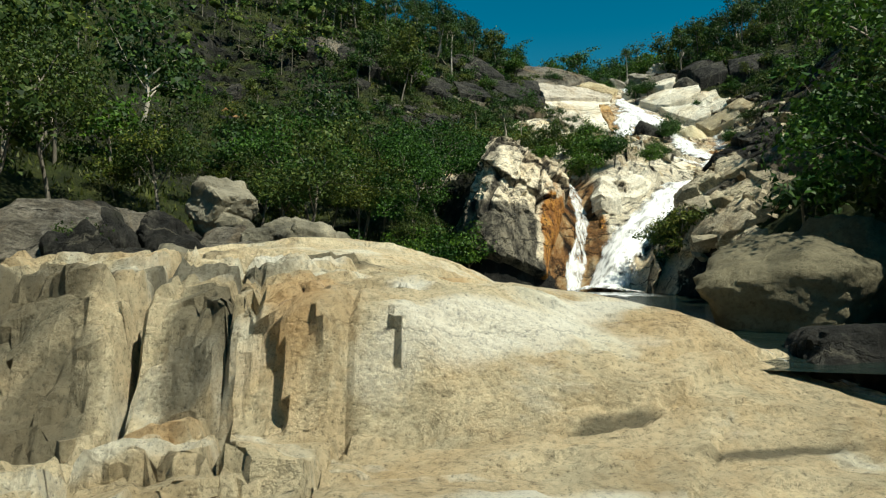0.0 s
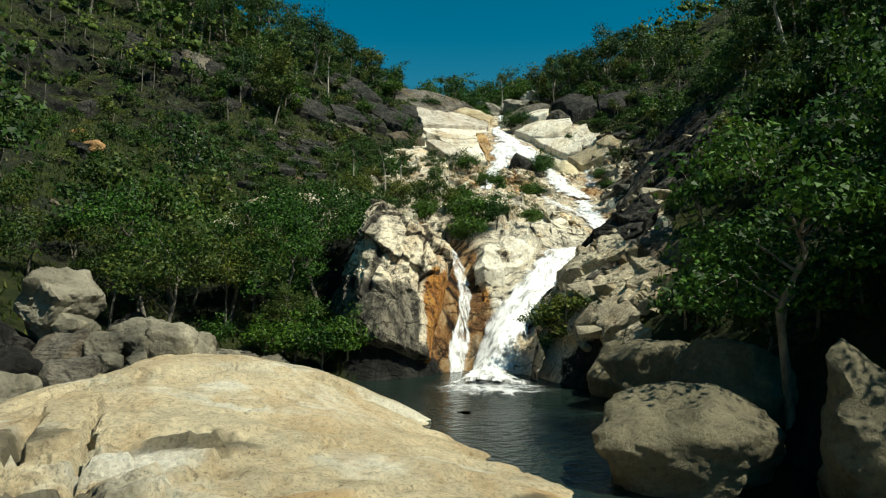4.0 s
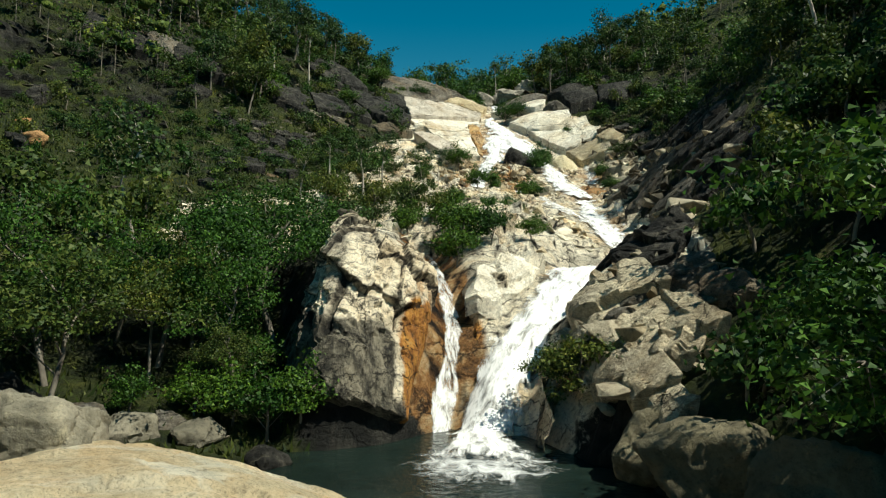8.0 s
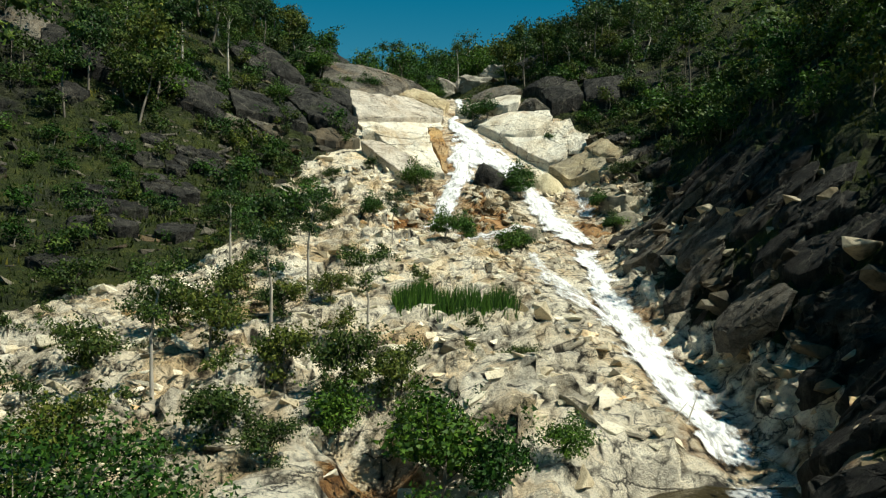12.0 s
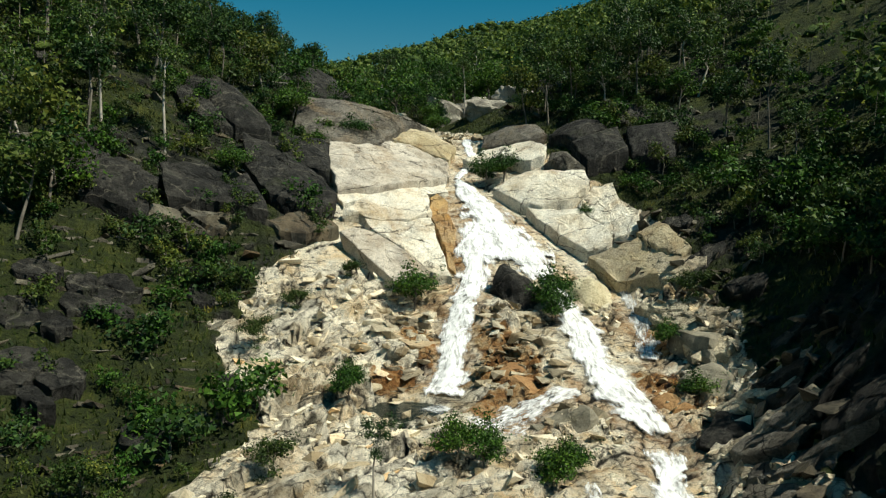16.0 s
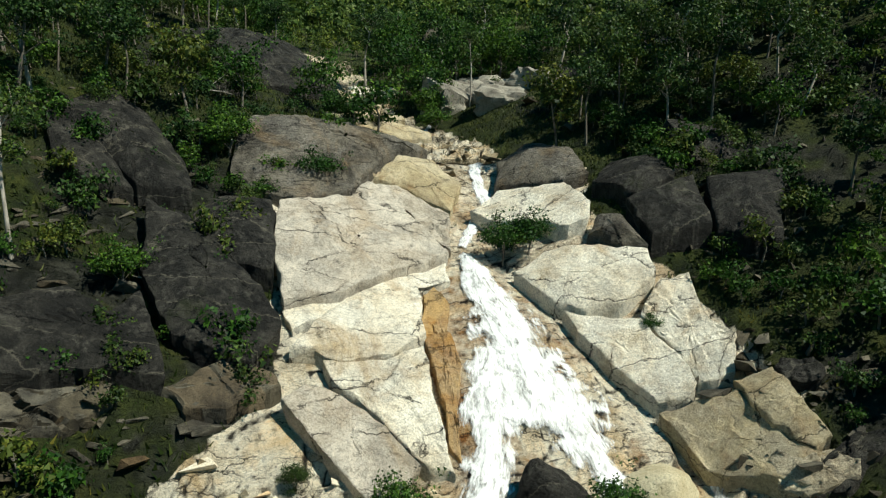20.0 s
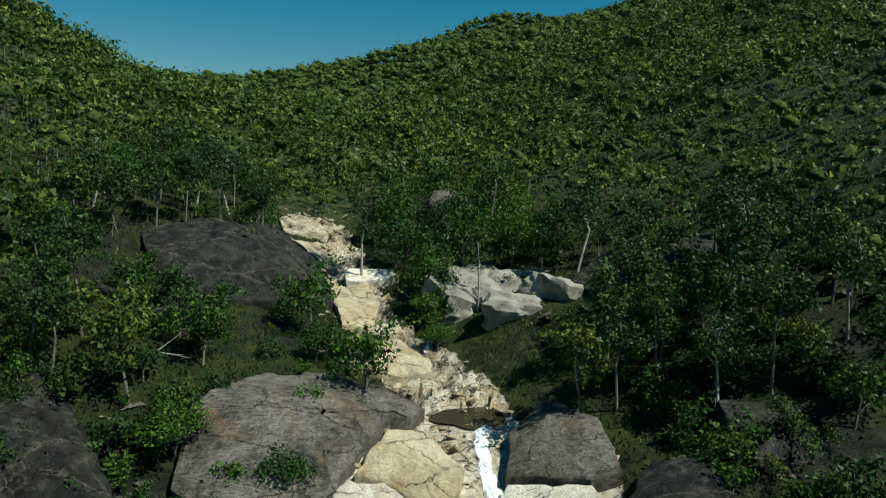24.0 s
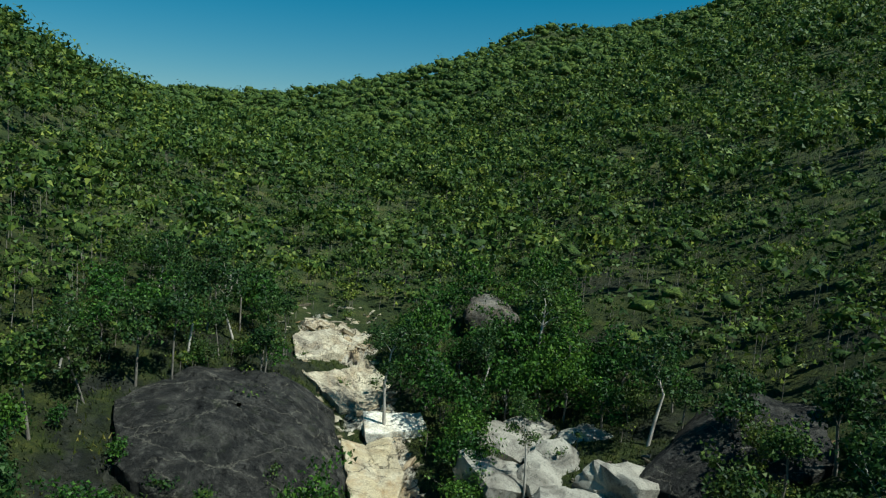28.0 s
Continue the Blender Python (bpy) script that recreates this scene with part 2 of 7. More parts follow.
GX = spaced((-900, -120, 60, 10), (-120, -32, 6, 0.9), (-32, -8, 0.7, 0.4), (-8, 46, 0.3, 0.3), (46, 80, 0.5, 1.0), (80, 200, 2, 8), (200, 900, 10, 60))
GY = spaced((-400, -20, 50, 2), (-20, 30, 1.5, 0.6), (30, 56, 0.27, 0.29), (56, 122, 0.3, 0.32), (122, 185, 0.35, 0.9), (185, 320, 1.2, 4), (320, 1500, 5, 60))
XX, YY = np.meshgrid(GX, GY)
ZZ = np.zeros_like(XX)
for row, yv in enumerate(GY):
    xs = [np.interp(yv, SEC_Y, SEC_X[:, k]) for k in range(12)]
    zs = [np.interp(yv, SEC_Y, SEC_Z[:, k]) for k in range(12)]
    ZZ[row] = np.interp(GX, xs, zs)

BASE = ZZ.copy()

# how rocky, how pale: the scoured corridor along the water
edge_l, edge_r = rail(5, YY)[0], rail(8, YY)[0]
# narrowed at y 30 to 46: dark ground there mimics shade under the trees
left_spread = np.interp(YY, [30, 36, 46, 51, 54, 64, 69, 73, 80, 83, 85, 89, 91.7, 98, 100.3, 102, 103, 104.9, 106.3, 110, 113.7, 119, 121, 129, 145, 163, 180], [-0.6, -0.4, 1.0, 6, 11.5, 12.5, 6, 3.5, 1, -0.5, 0, 3.5, 6, 8.4, 8.4, 7.0, 5.2, 2.2, 0.2, 1.7, 1.7, -0.4, -1.5, -9, -6.5, -5, -2.5])
right_spread = np.interp(YY, [30, 36, 44, 48, 60, 74, 77, 83, 90, 95, 100, 108, 112, 118, 122, 129, 145, 163, 180], [4.0, 4.5, 2.0, -0.8, -1.5, -0.5, 0.4, -0.6, 0.2, 0.8, 0.6, -1.5, -2.5, -4, -1.5, -5, -9, -13.5, -13.5])
wob = 1.8 * fbm(XX / 4, YY / 4, 4, 5) + 1.6 * fbm(XX / 1.6, YY / 1.6, 3, 6) * (1 - smooth(101, 106, YY))
PALE = smooth(-0.45, 0.45, XX - edge_l + left_spread + wob) * smooth(-0.7, 0.7, edge_r + right_spread - XX + wob) * smooth(31, 34, YY)
PALE *= np.interp(YY, [130, 140, 160, 184, 194, 200], [1, 0.95, 0.92, 0.85, 0.3, 0.0]) * (1 - smooth(128, 160, YY) * smooth(0.06, 0.26, fbm(XX / 5, YY / 5, 3, 44)))
# ground below the cliff's overhang coloured dark, as its shadow would make it
PALE *= 1 - smooth(-1.5, -0.5, XX) * smooth(6.6, 6.0, XX) * smooth(36.2, 35.2, YY)
far_off = smooth(170, 260, YY)
STREAM = np.full(XX.shape, 99.0)
for path in WATERS:
    d, s = to_path(XX, YY, path)
    half = np.interp(s, np.linspace(0, 1, len(path)), [p[2] for p in path])
    STREAM = np.minimum(STREAM, d - half)
calm = smooth(-0.6, 1.8, STREAM)
slope = np.hypot(*np.gradient(ZZ, GY, GX))
steep = smooth(0.5, 1.2, slope)
ROCK = np.clip(PALE + 0.55 * steep * (1 - far_off) + 0.45 * smooth(0.16, 0.4, fbm(XX / 9, YY / 9, 3, 40)) * (1 - far_off), 0, 1)

ZZ += 1.5 * fbm(XX / 22, YY / 22, 4, 3) * smooth(36, 60, np.abs(XX - 15) + 40 * smooth(140, 200, YY)) + far_off * 5 * fbm(XX / 60, YY / 60, 4, 8)
# broad sound slabs round the upper fall, thin broken sheets elsewhere
SLABBY = smooth(99, 104, YY + 0.25 * (XX - 20)) * smooth(14, 17, XX) * smooth(136, 130, YY)
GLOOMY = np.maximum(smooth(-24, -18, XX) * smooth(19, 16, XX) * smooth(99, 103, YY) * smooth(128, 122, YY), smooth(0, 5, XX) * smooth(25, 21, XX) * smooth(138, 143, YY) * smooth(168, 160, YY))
# the right bank too: dark rock colour imitating the shade that lies there
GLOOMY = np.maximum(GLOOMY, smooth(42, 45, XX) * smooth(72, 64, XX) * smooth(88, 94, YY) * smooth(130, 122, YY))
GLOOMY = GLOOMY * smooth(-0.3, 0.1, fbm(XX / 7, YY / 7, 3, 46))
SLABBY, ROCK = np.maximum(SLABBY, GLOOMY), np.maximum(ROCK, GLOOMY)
def joints(x, y, size, seed, stretch=1.8, turn=0.5):
    """Metres to the nearest joint of the blocks that facets() makes."""
    c, s = math.cos(turn), math.sin(turn)
    u, v = (c * x + s * y) / (size * stretch), (c * y - s * x) / size
    u, v = u + 0.25 * vnoise(u * 1.3, v * 1.3, seed + 9), v + 0.25 * vnoise(u * 1.3, v * 1.3, seed + 11)
    return cells(u, v, seed)[4] * size * 0.6


broken_rock = 0.75 * facets(XX, YY, 3.4, 20, 1.7, 0.6) + 0.6 * facets(XX, YY, 1.35, 31, 2.2, 0.45) + 0.34 * facets(XX, YY, 0.62, 36, 2.0, 0.7) + 0.2 * fbm(XX * 1.1, YY * 1.1, 4, 50)
# the bed below the sound slabs, which are built one by one further down
sound_rock = -0.4 + 0.3 * facets(XX, YY, 2.2, 27, 1.8, -0.35, 0.06, 0.3, 0.8) + 0.2 * fbm(XX / 2.4, YY / 2.4, 4, 51)
# metres to the nearest open joint, and a weaker set of hairline joints
OPEN_JOINT = np.where(SLABBY > 0.5, joints(XX, YY, 2.2, 27, 1.8, -0.35), np.minimum(joints(XX, YY, 3.4, 20, 1.7, 0.6), joints(XX, YY, 1.35, 31, 2.2, 0.45) + 0.02))
FINE_JOINT = np.where(SLABBY > 0.5, joints(XX, YY, 1.0, 28, 1.8, -0.35) + 0.03, joints(XX, YY, 0.62, 36, 2.0, 0.7))
in_cliff = smooth(-0.8, 0.2, XX) * smooth(11.8, 10.8, XX) * smooth(32, 33, YY) * smooth(48, 44, YY)
broken_rock *= 1 + 0.45 * smooth(78, 86, YY)
relief = calm * (1 - 0.9 * in_cliff) * ROCK * (broken_rock * (1 - SLABBY) + sound_rock * SLABBY)
# the relief stands out square to the slope
gy_, gx_ = np.gradient(ZZ, GY, GX)
steepness = np.sqrt(1 + gx_ ** 2 + gy_ ** 2)
SIDE_X, SIDE_Y = -relief * gx_ / steepness, -relief * gy_ / steepness
ZZ += relief / steepness
ZZ += (1 - ROCK) * (0.5 * fbm(XX / 4, YY / 4, 3, 60)) * smooth(30, 36, YY)
# worn channels
for path, depth in ((GULLY, 1.5), (RAPID, 0.5), (SIDE_ARM, 0.4), (TOP_CHUTE, 0.5)):
    d, s = to_path(XX, YY, path)
    ZZ -= depth * np.exp(-(d / 1.3) ** 2)
ZZ += 14 * np.exp(-((XX - 300) ** 2 + (YY - 950) ** 2) / 55.0 ** 2)
ZZ += 2.2 * np.exp(-(((XX - 13.5) / 4.6) ** 2 + ((YY - 50.5) / 4.6) ** 2)) * calm
# rock left proud between the two arms and either side of the upper fall
ZZ += 1.2 * np.exp(-(((XX - 26.5) / 3.2) ** 2 + ((YY - 93) / 5.5) ** 2))
# basins that hold standing water
for bx, by, rx, ry, level in ((16.9, 86.8, 2.6, 1.6, 12.7), (19.2, 46.0, 3.4, 2.0, 5.5), (33.4, 132.0, 3.2, 2.2, 31.3)):
    w = smooth(1.35, 0.85, np.hypot((XX - bx) / rx, (YY - by) / ry))
    ZZ = ZZ * (1 - w) + np.minimum(ZZ, level) * w


# on the steep faces the blocks stand out sideways
face = smooth(0.75, 1.5, np.hypot(*np.gradient(ZZ, GY, GX))) * smooth(31, 34, YY) * (1 - far_off) * smooth(0.0, 1.5, STREAM)
face = face * (1 - 0.9 * in_cliff)
SIDE_Y = SIDE_Y + face * (0.5 * facets(XX, ZZ * 1.1, 1.6, 140, 0.7, 0.2) + 0.5 * facets(XX, ZZ * 1.2, 0.75, 150, 0.8, 0.35))
SIDE_X = SIDE_X + face * (0.6 * facets(YY, ZZ * 1.1, 1.5, 160, 0.7, 0.25) + 0.3 * facets(YY, ZZ * 1.2, 0.7, 165, 0.8, 0.1))

on_face = face > 0.5
OPEN_JOINT = np.where(on_face, np.minimum(joints(XX, ZZ * 1.1, 1.6, 140, 0.7, 0.2), joints(YY, ZZ * 1.1, 1.5, 160, 0.7, 0.25)), OPEN_JOINT)
FINE_JOINT = np.where(on_face, joints(XX, ZZ * 1.2, 0.75, 150, 0.8, 0.35), FINE_JOINT)


def ground(x, y):
    """Height of the finished ground at a place."""
    x, y = np.asarray(x, float), np.asarray(y, float)
    i = np.clip(np.searchsorted(GX, x) - 1, 0, len(GX) - 2)
    j = np.clip(np.searchsorted(GY, y) - 1, 0, len(GY) - 2)
    u, v = (x - GX[i]) / (GX[i + 1] - GX[i]), (y - GY[j]) / (GY[j + 1] - GY[j])
    return (ZZ[j, i] * (1 - u) + ZZ[j, i + 1] * u) * (1 - v) + (ZZ[j + 1, i] * (1 - u) + ZZ[j + 1, i + 1] * u) * v


def bed(x, y):
    """Height of the plain loft, without its relief."""
    x, y = np.asarray(x, float), np.asarray(y, float)
    i = np.clip(np.searchsorted(GX, x) - 1, 0, len(GX) - 2)
    j = np.clip(np.searchsorted(GY, y) - 1, 0, len(GY) - 2)
    u, v = (x - GX[i]) / (GX[i + 1] - GX[i]), (y - GY[j]) / (GY[j + 1] - GY[j])
    return (BASE[j, i] * (1 - u) + BASE[j, i + 1] * u) * (1 - v) + (BASE[j + 1, i] * (1 - u) + BASE[j + 1, i + 1] * u) * v


def field(grid, x, y):
    i = np.clip(np.searchsorted(GX, x) - 1, 0, len(GX) - 2)
    j = np.clip(np.searchsorted(GY, y) - 1, 0, len(GY) - 2)
    return grid[j, i]


# one tone for every block of rock
BLOCK = 0.6 * cells((0.825 * XX + 0.565 * YY) / 2.4, (0.825 * YY - 0.565 * XX) / 1.3, 31)[0] + 0.4 * cells(XX / 0.9, YY / 0.8, 36)[1]
BLOCK = BLOCK * (1 - 0.6 * smooth(130, 142, YY))


# ---- materials ----
class Nodes:
    """A small hand for node trees."""

    def __init__(self, name):
        self.mat = bpy.data.materials.new(name)
        self.mat.use_nodes = True
        self.tree = self.mat.node_tree
        self.bsdf = self.tree.nodes["Principled BSDF"]
        self.out = self.tree.nodes["Material Output"]
        self.place = self.tree.nodes.new("ShaderNodeNewGeometry").outputs["Position"]

    def node(self, kind, **inputs):
        n = self.tree.nodes.new(kind)
        for key, value in inputs.items():
            self.put(n.inputs[key.replace("_", " ")], value)
        return n

    def put(self, socket, value):
        if hasattr(value, "is_output"):
            self.tree.links.new(value, socket)
        else:
            socket.default_value = value

    def noise(self, scale, detail=5.0, rough=0.6, where=None, warp=0.0):
        n = self.node("ShaderNodeTexNoise", Scale=scale, Detail=detail, Roughness=rough, Distortion=warp)
        self.put(n.inputs["Vector"], self.place if where is None else where)
        return n.outputs["Fac"]

    def stretched(self, sx, sy, sz, turn=(0, 0, 0), where=None):
        n = self.tree.nodes.new("ShaderNodeMapping")
        n.inputs["Scale"].default_value = (sx, sy, sz)
        n.inputs["Rotation"].default_value = turn
        self.put(n.inputs["Vector"], self.place if where is None else where)
        return n.outputs["Vector"]

    def cracks(self, scale, width, where=None):
        n = self.tree.nodes.new("ShaderNodeTexVoronoi")
        n.feature = "DISTANCE_TO_EDGE"
        n.inputs["Scale"].default_value = scale
        self.put(n.inputs["Vector"], self.place if where is None else where)
        return self.ramp(n.outputs["Distance"], (0.0, 0.0), (width, 1.0))

    def ramp(self, fac, *stops):
        """A ramp of (place, value or colour)."""
        n = self.tree.nodes.new("ShaderNodeValToRGB")
        self.put(n.inputs["Fac"], fac)
        els = n.color_ramp.elements
        while len(els) < len(stops):
            els.new(0.5)
        for el, (at, c) in zip(els, stops):
            el.position = at
            el.color = (c, c, c, 1) if isinstance(c, (int, float)) else (*c, 1)
        return n.outputs["Color"]

    def mix(self, fac, a, b, blend="MIX"):
        n = self.tree.nodes.new("ShaderNodeMix")
        n.data_type, n.blend_type = "RGBA", blend
        self.put(n.inputs[0], fac)
        for socket, c in ((n.inputs[6], a), (n.inputs[7], b)):
            self.put(socket, (*c, 1) if isinstance(c, tuple) and len(c) == 3 else c)
        return n.outputs[2]

    def math(self, op, a, b=0.0, clamp=False):
        n = self.tree.nodes.new("ShaderNodeMath")
        n.operation, n.use_clamp = op, clamp
        self.put(n.inputs[0], a)
        self.put(n.inputs[1], b)
        return n.outputs[0]

    def attr(self, name):
        n = self.tree.nodes.new("ShaderNodeAttribute")
        n.attribute_name = name
        return n

    def finish(self, colour, rough, height=None, depth=0.05, bump=0.6):
        self.put(self.bsdf.inputs["Base Color"], colour)
        self.put(self.bsdf.inputs["Roughness"], rough)
        self.bsdf.inputs["Specular IOR Level"].default_value = 0.25
        if height is not None:
            n = self.node("ShaderNodeBump", Strength=bump, Distance=depth, Height=height)
            self.tree.links.new(n.outputs["Normal"], self.bsdf.inputs["Normal"])
        return self.mat


def broken_lines(n, scale, width, amount):
    """Thin dark joints, bent and broken off."""
    bent = n.node("ShaderNodeVectorMath")
    bent.operation = "ADD"
    n.put(bent.inputs[0], n.stretched(0.6, 1.9, 1.9, (0.5, 0.3, 0.6)))
    w = n.node("ShaderNodeTexNoise", Scale=0.9, Detail=5.0, Roughness=0.7)
    n.put(w.inputs["Vector"], n.place)
    n.put(bent.inputs[1], n.mix(1.0, w.outputs["Color"], (1.7, 1.7, 1.7), "MULTIPLY"))
    lines = n.cracks(scale, width, bent.outputs[0])
    gone = n.ramp(n.noise(0.7, 4, 0.6), (0.45, 0.0), (0.6, 1.0))
    return n.math("MAXIMUM", lines, n.math("MAXIMUM", gone, 1.0 - amount))


def rock_colours(n, light, mid, dark, spots=0.5):
    """Granite: broad stains, grain and dark lichen specks."""
    broad = n.noise(0.35, 6, 0.65, warp=0.6)
    c = n.ramp(broad, (0.28, dark), (0.42, mid), (0.58, light))
    grain = n.noise(7.0, 6, 0.75)
    c = n.mix(0.7, c, n.ramp(grain, (0.32, 0.4), (0.5, 1.0)), "MULTIPLY")
    speck = n.noise(2.2, 8, 0.8)
    return n.mix(spots, c, n.ramp(speck, (0.34, 0.2), (0.43, 1.0)), "MULTIPLY"), broad, grain


def granite(name, light, mid, dark, spots=0.5, crack=0.0, bump=0.7, pieces=False):
    n = Nodes(name)
    c, broad, grain = rock_colours(n, light, mid, dark, spots)
    if pieces:
        g = n.tree.nodes.new("ShaderNodeNewGeometry")
        c = n.mix(1.0, c, n.ramp(g.outputs["Random Per Island"], (0.0, (0.45, 0.40, 0.32)), (0.3, (0.8, 0.76, 0.68)), (0.6, (1.0, 1.0, 1.0)), (0.9, (1.12, 1.1, 1.05)), (1.0, (0.9, 0.66, 0.42))), "MULTIPLY")
    h = n.math("ADD", n.math("MULTIPLY", n.noise(1.4, 8, 0.7), 1.6), n.math("MULTIPLY", grain, 0.5))
    if crack:
        lichen = n.ramp(n.noise(0.9, 9, 0.8), (0.56, 0.0), (0.66, 1.0))
        c = n.mix(n.math("MULTIPLY", lichen, crack), c, n.mix(1.0, c, (2.4, 2.3, 2.0), "MULTIPLY"))
        if crack > 0.4:
            veins = n.math("SUBTRACT", 1.0, broken_lines(n, 0.16, 0.02, 0.9))
            c = n.mix(n.math("MULTIPLY", veins, 0.22), c, (0.26, 0.24, 0.19))
        runs = n.ramp(n.noise(1.0, 5, 0.7, n.stretched(1.3, 1.3, 0.12)), (0.55, 0.0), (0.7, 1.0))
        c = n.mix(n.math("MULTIPLY", runs, crack * 0.6), c, n.mix(1.0, c, (2.6, 2.5, 2.2), "MULTIPLY"))
    return n.finish(c, 0.88, h, 0.2, bump)


M_PALE = granite("pale_granite", (0.76, 0.70, 0.54), (0.60, 0.53, 0.37), (0.28, 0.23, 0.15), 0.55)
M_SHARD = granite("broken_pale_granite", (0.90, 0.82, 0.65), (0.78, 0.68, 0.50), (0.42, 0.33, 0.21), 0.5, pieces=True)
M_DOME = granite("tan_granite", (0.74, 0.66, 0.45), (0.58, 0.49, 0.30), (0.36, 0.29, 0.16), 0.45, bump=1.0)


def dome_granite():
    """Tan granite with bleached patches, grey weathered belts and black water stains."""
    n = Nodes("dome_granite")
    c, broad, grain = rock_colours(n, (0.72, 0.60, 0.39), (0.62, 0.49, 0.30), (0.40, 0.30, 0.165), 0.45)
    bleach = n.ramp(n.noise(0.28, 5, 0.6, n.stretched(0.8, 1.6, 1), 0.8), (0.54, 0.0), (0.62, 1.0))
    c = n.mix(n.math("MULTIPLY", bleach, 0.7), c, (0.80, 0.76, 0.62))
    grey = n.ramp(n.noise(0.45, 8, 0.72, n.stretched(1, 1.4, 1), 0.5), (0.44, 0.0), (0.6, 1.0))
    c = n.mix(n.math("MULTIPLY", grey, 0.4), c, n.ramp(n.noise(4, 8, 0.8), (0.35, (0.10, 0.095, 0.065)), (0.62, (0.5, 0.46, 0.32))))
    ochre = n.ramp(n.noise(0.33, 7, 0.7, n.stretched(1.2, 0.7, 1), 0.7), (0.5, 0.0), (0.62, 1.0))
    c = n.mix(n.math("MULTIPLY", ochre, 0.4), c, n.ramp(n.noise(2.5, 6, 0.7), (0.3, (0.30, 0.17, 0.06)), (0.65, (0.60, 0.40, 0.19))))
    stains = n.node("ShaderNodeSeparateColor", Color=n.attr("stains").outputs["Color"])
    lace = n.noise(1.3, 8, 0.75)
    c = n.mix(n.ramp(n.math("ADD", stains.outputs["Red"], n.math("SUBTRACT", lace, 0.5)), (0.42, 0.0), (0.95, 0.8)), c, (0.84, 0.80, 0.68))
    c = n.mix(n.ramp(n.math("ADD", stains.outputs["Green"], n.math("SUBTRACT", lace, 0.5)), (0.5, 0.0), (1.0, 0.6)), c, (0.50, 0.29, 0.11))
    c = n.mix(n.ramp(n.math("ADD", stains.outputs["Blue"], n.math("SUBTRACT", lace, 0.5)), (0.42, 0.0), (0.9, 0.8)), c, (0.10, 0.09, 0.06))
    pits = n.ramp(n.noise(14, 4, 0.7), (0.34, 0.3), (0.42, 1.0))
    c = n.mix(0.6, c, pits, "MULTIPLY")
    lines = broken_lines(n, 0.16, 0.004, 0.3)
    c = n.mix(0.9, c, lines, "MULTIPLY")
    c = n.mix(1.0, c, n.ramp(n.noise(6, 9, 0.85), (0.38, 0.72), (0.5, 1.08)), "MULTIPLY")
    h = n.math("ADD", n.math("MULTIPLY", n.noise(1.3, 10, 0.66), 1.4), n.math("MULTIPLY", n.noise(7, 8, 0.8), 0.8))
    h = n.math("ADD", h, n.math("MULTIPLY", lines, 0.5))
    return n.finish(c, 0.9, h, 0.16, 1.0)


def slab_granite(name, light, mid, dark, wash, brown, seams, strata=0.0):
    """Sound granite: speckled, washed grey where it weathers, brown with water, crossed by hairline seams and long runs."""
    n = Nodes(name)
    c, broad, grain = rock_colours(n, light, mid, dark, 0.45)
    grey = n.ramp(n.noise(0.3, 9, 0.72, n.stretched(1, 0.7, 0.7), 0.7), (0.46, 0.0), (0.6, 1.0))
    c = n.mix(n.math("MULTIPLY", grey, wash), c, n.ramp(n.noise(3.5, 8, 0.8), (0.36, (0.10, 0.093, 0.08)), (0.62, (0.36, 0.33, 0.28))))
    rust = n.ramp(n.noise(0.24, 7, 0.68, n.stretched(1.3, 1, 0.5), 0.9), (0.52, 0.0), (0.66, 1.0))
    c = n.mix(n.math("MULTIPLY", rust, brown), c, n.ramp(n.noise(1.4, 7, 0.75), (0.32, (0.17, 0.085, 0.03)), (0.66, (0.52, 0.36, 0.17))))
    runs = n.ramp(n.noise(1.0, 6, 0.7, n.stretched(1.6, 0.35, 0.22, (0, 0, 0.15))), (0.56, 0.0), (0.72, 1.0))
    c = n.mix(n.math("MULTIPLY", runs, wash * 0.8), c, n.mix(1.0, c, (0.34, 0.33, 0.32), "MULTIPLY"))
    lines = n.math("MULTIPLY", broken_lines(n, 0.17, 0.014, seams), broken_lines(n, 0.5, 0.014, seams * 0.3))
    if strata:
        beds = n.noise(1.0, 8, 0.7, n.stretched(0.35, 2.6, 3.2, (0.5, 0.35, 0.9)), 0.5)
        lines = n.math("MULTIPLY", lines, n.mix(strata, (1, 1, 1), n.ramp(beds, (0.36, 0.06), (0.43, 0.8), (0.5, 1.0), (0.56, 0.35), (0.6, 1.0))))
    stain = n.ramp(n.noise(1.3, 9, 0.82), (0.36, 0.25), (0.47, 1.0))
    c = n.mix(0.35, c, stain, "MULTIPLY")
    c = n.mix(1.0, c, lines, "MULTIPLY")
    c = n.mix(1.0, c, n.ramp(n.noise(9, 9, 0.85), (0.38, 0.7), (0.54, 1.08)), "MULTIPLY")
    h = n.math("ADD", n.math("MULTIPLY", n.noise(1.5, 10, 0.72), 1.5), n.math("MULTIPLY", n.noise(10, 6, 0.8), 0.4))
    return n.finish(c, 0.85, n.math("ADD", h, n.math("MULTIPLY", lines, 0.7)), 0.16, 0.9)


M_CREAM = slab_granite("cream_slab_granite", (0.93, 0.87, 0.72), (0.84, 0.75, 0.58), (0.52, 0.42, 0.27), 0.3, 0.6, 1.0)
M_WEATHERED = slab_granite("weathered_slab_granite", (0.68, 0.61, 0.50), (0.54, 0.47, 0.37), (0.30, 0.25, 0.18), 0.6, 0.35, 1.0)
M_WASHED = slab_granite("washed_tan_granite", (0.64, 0.54, 0.35), (0.48, 0.39, 0.23), (0.26, 0.19, 0.10), 0.4, 0.7, 0.7)
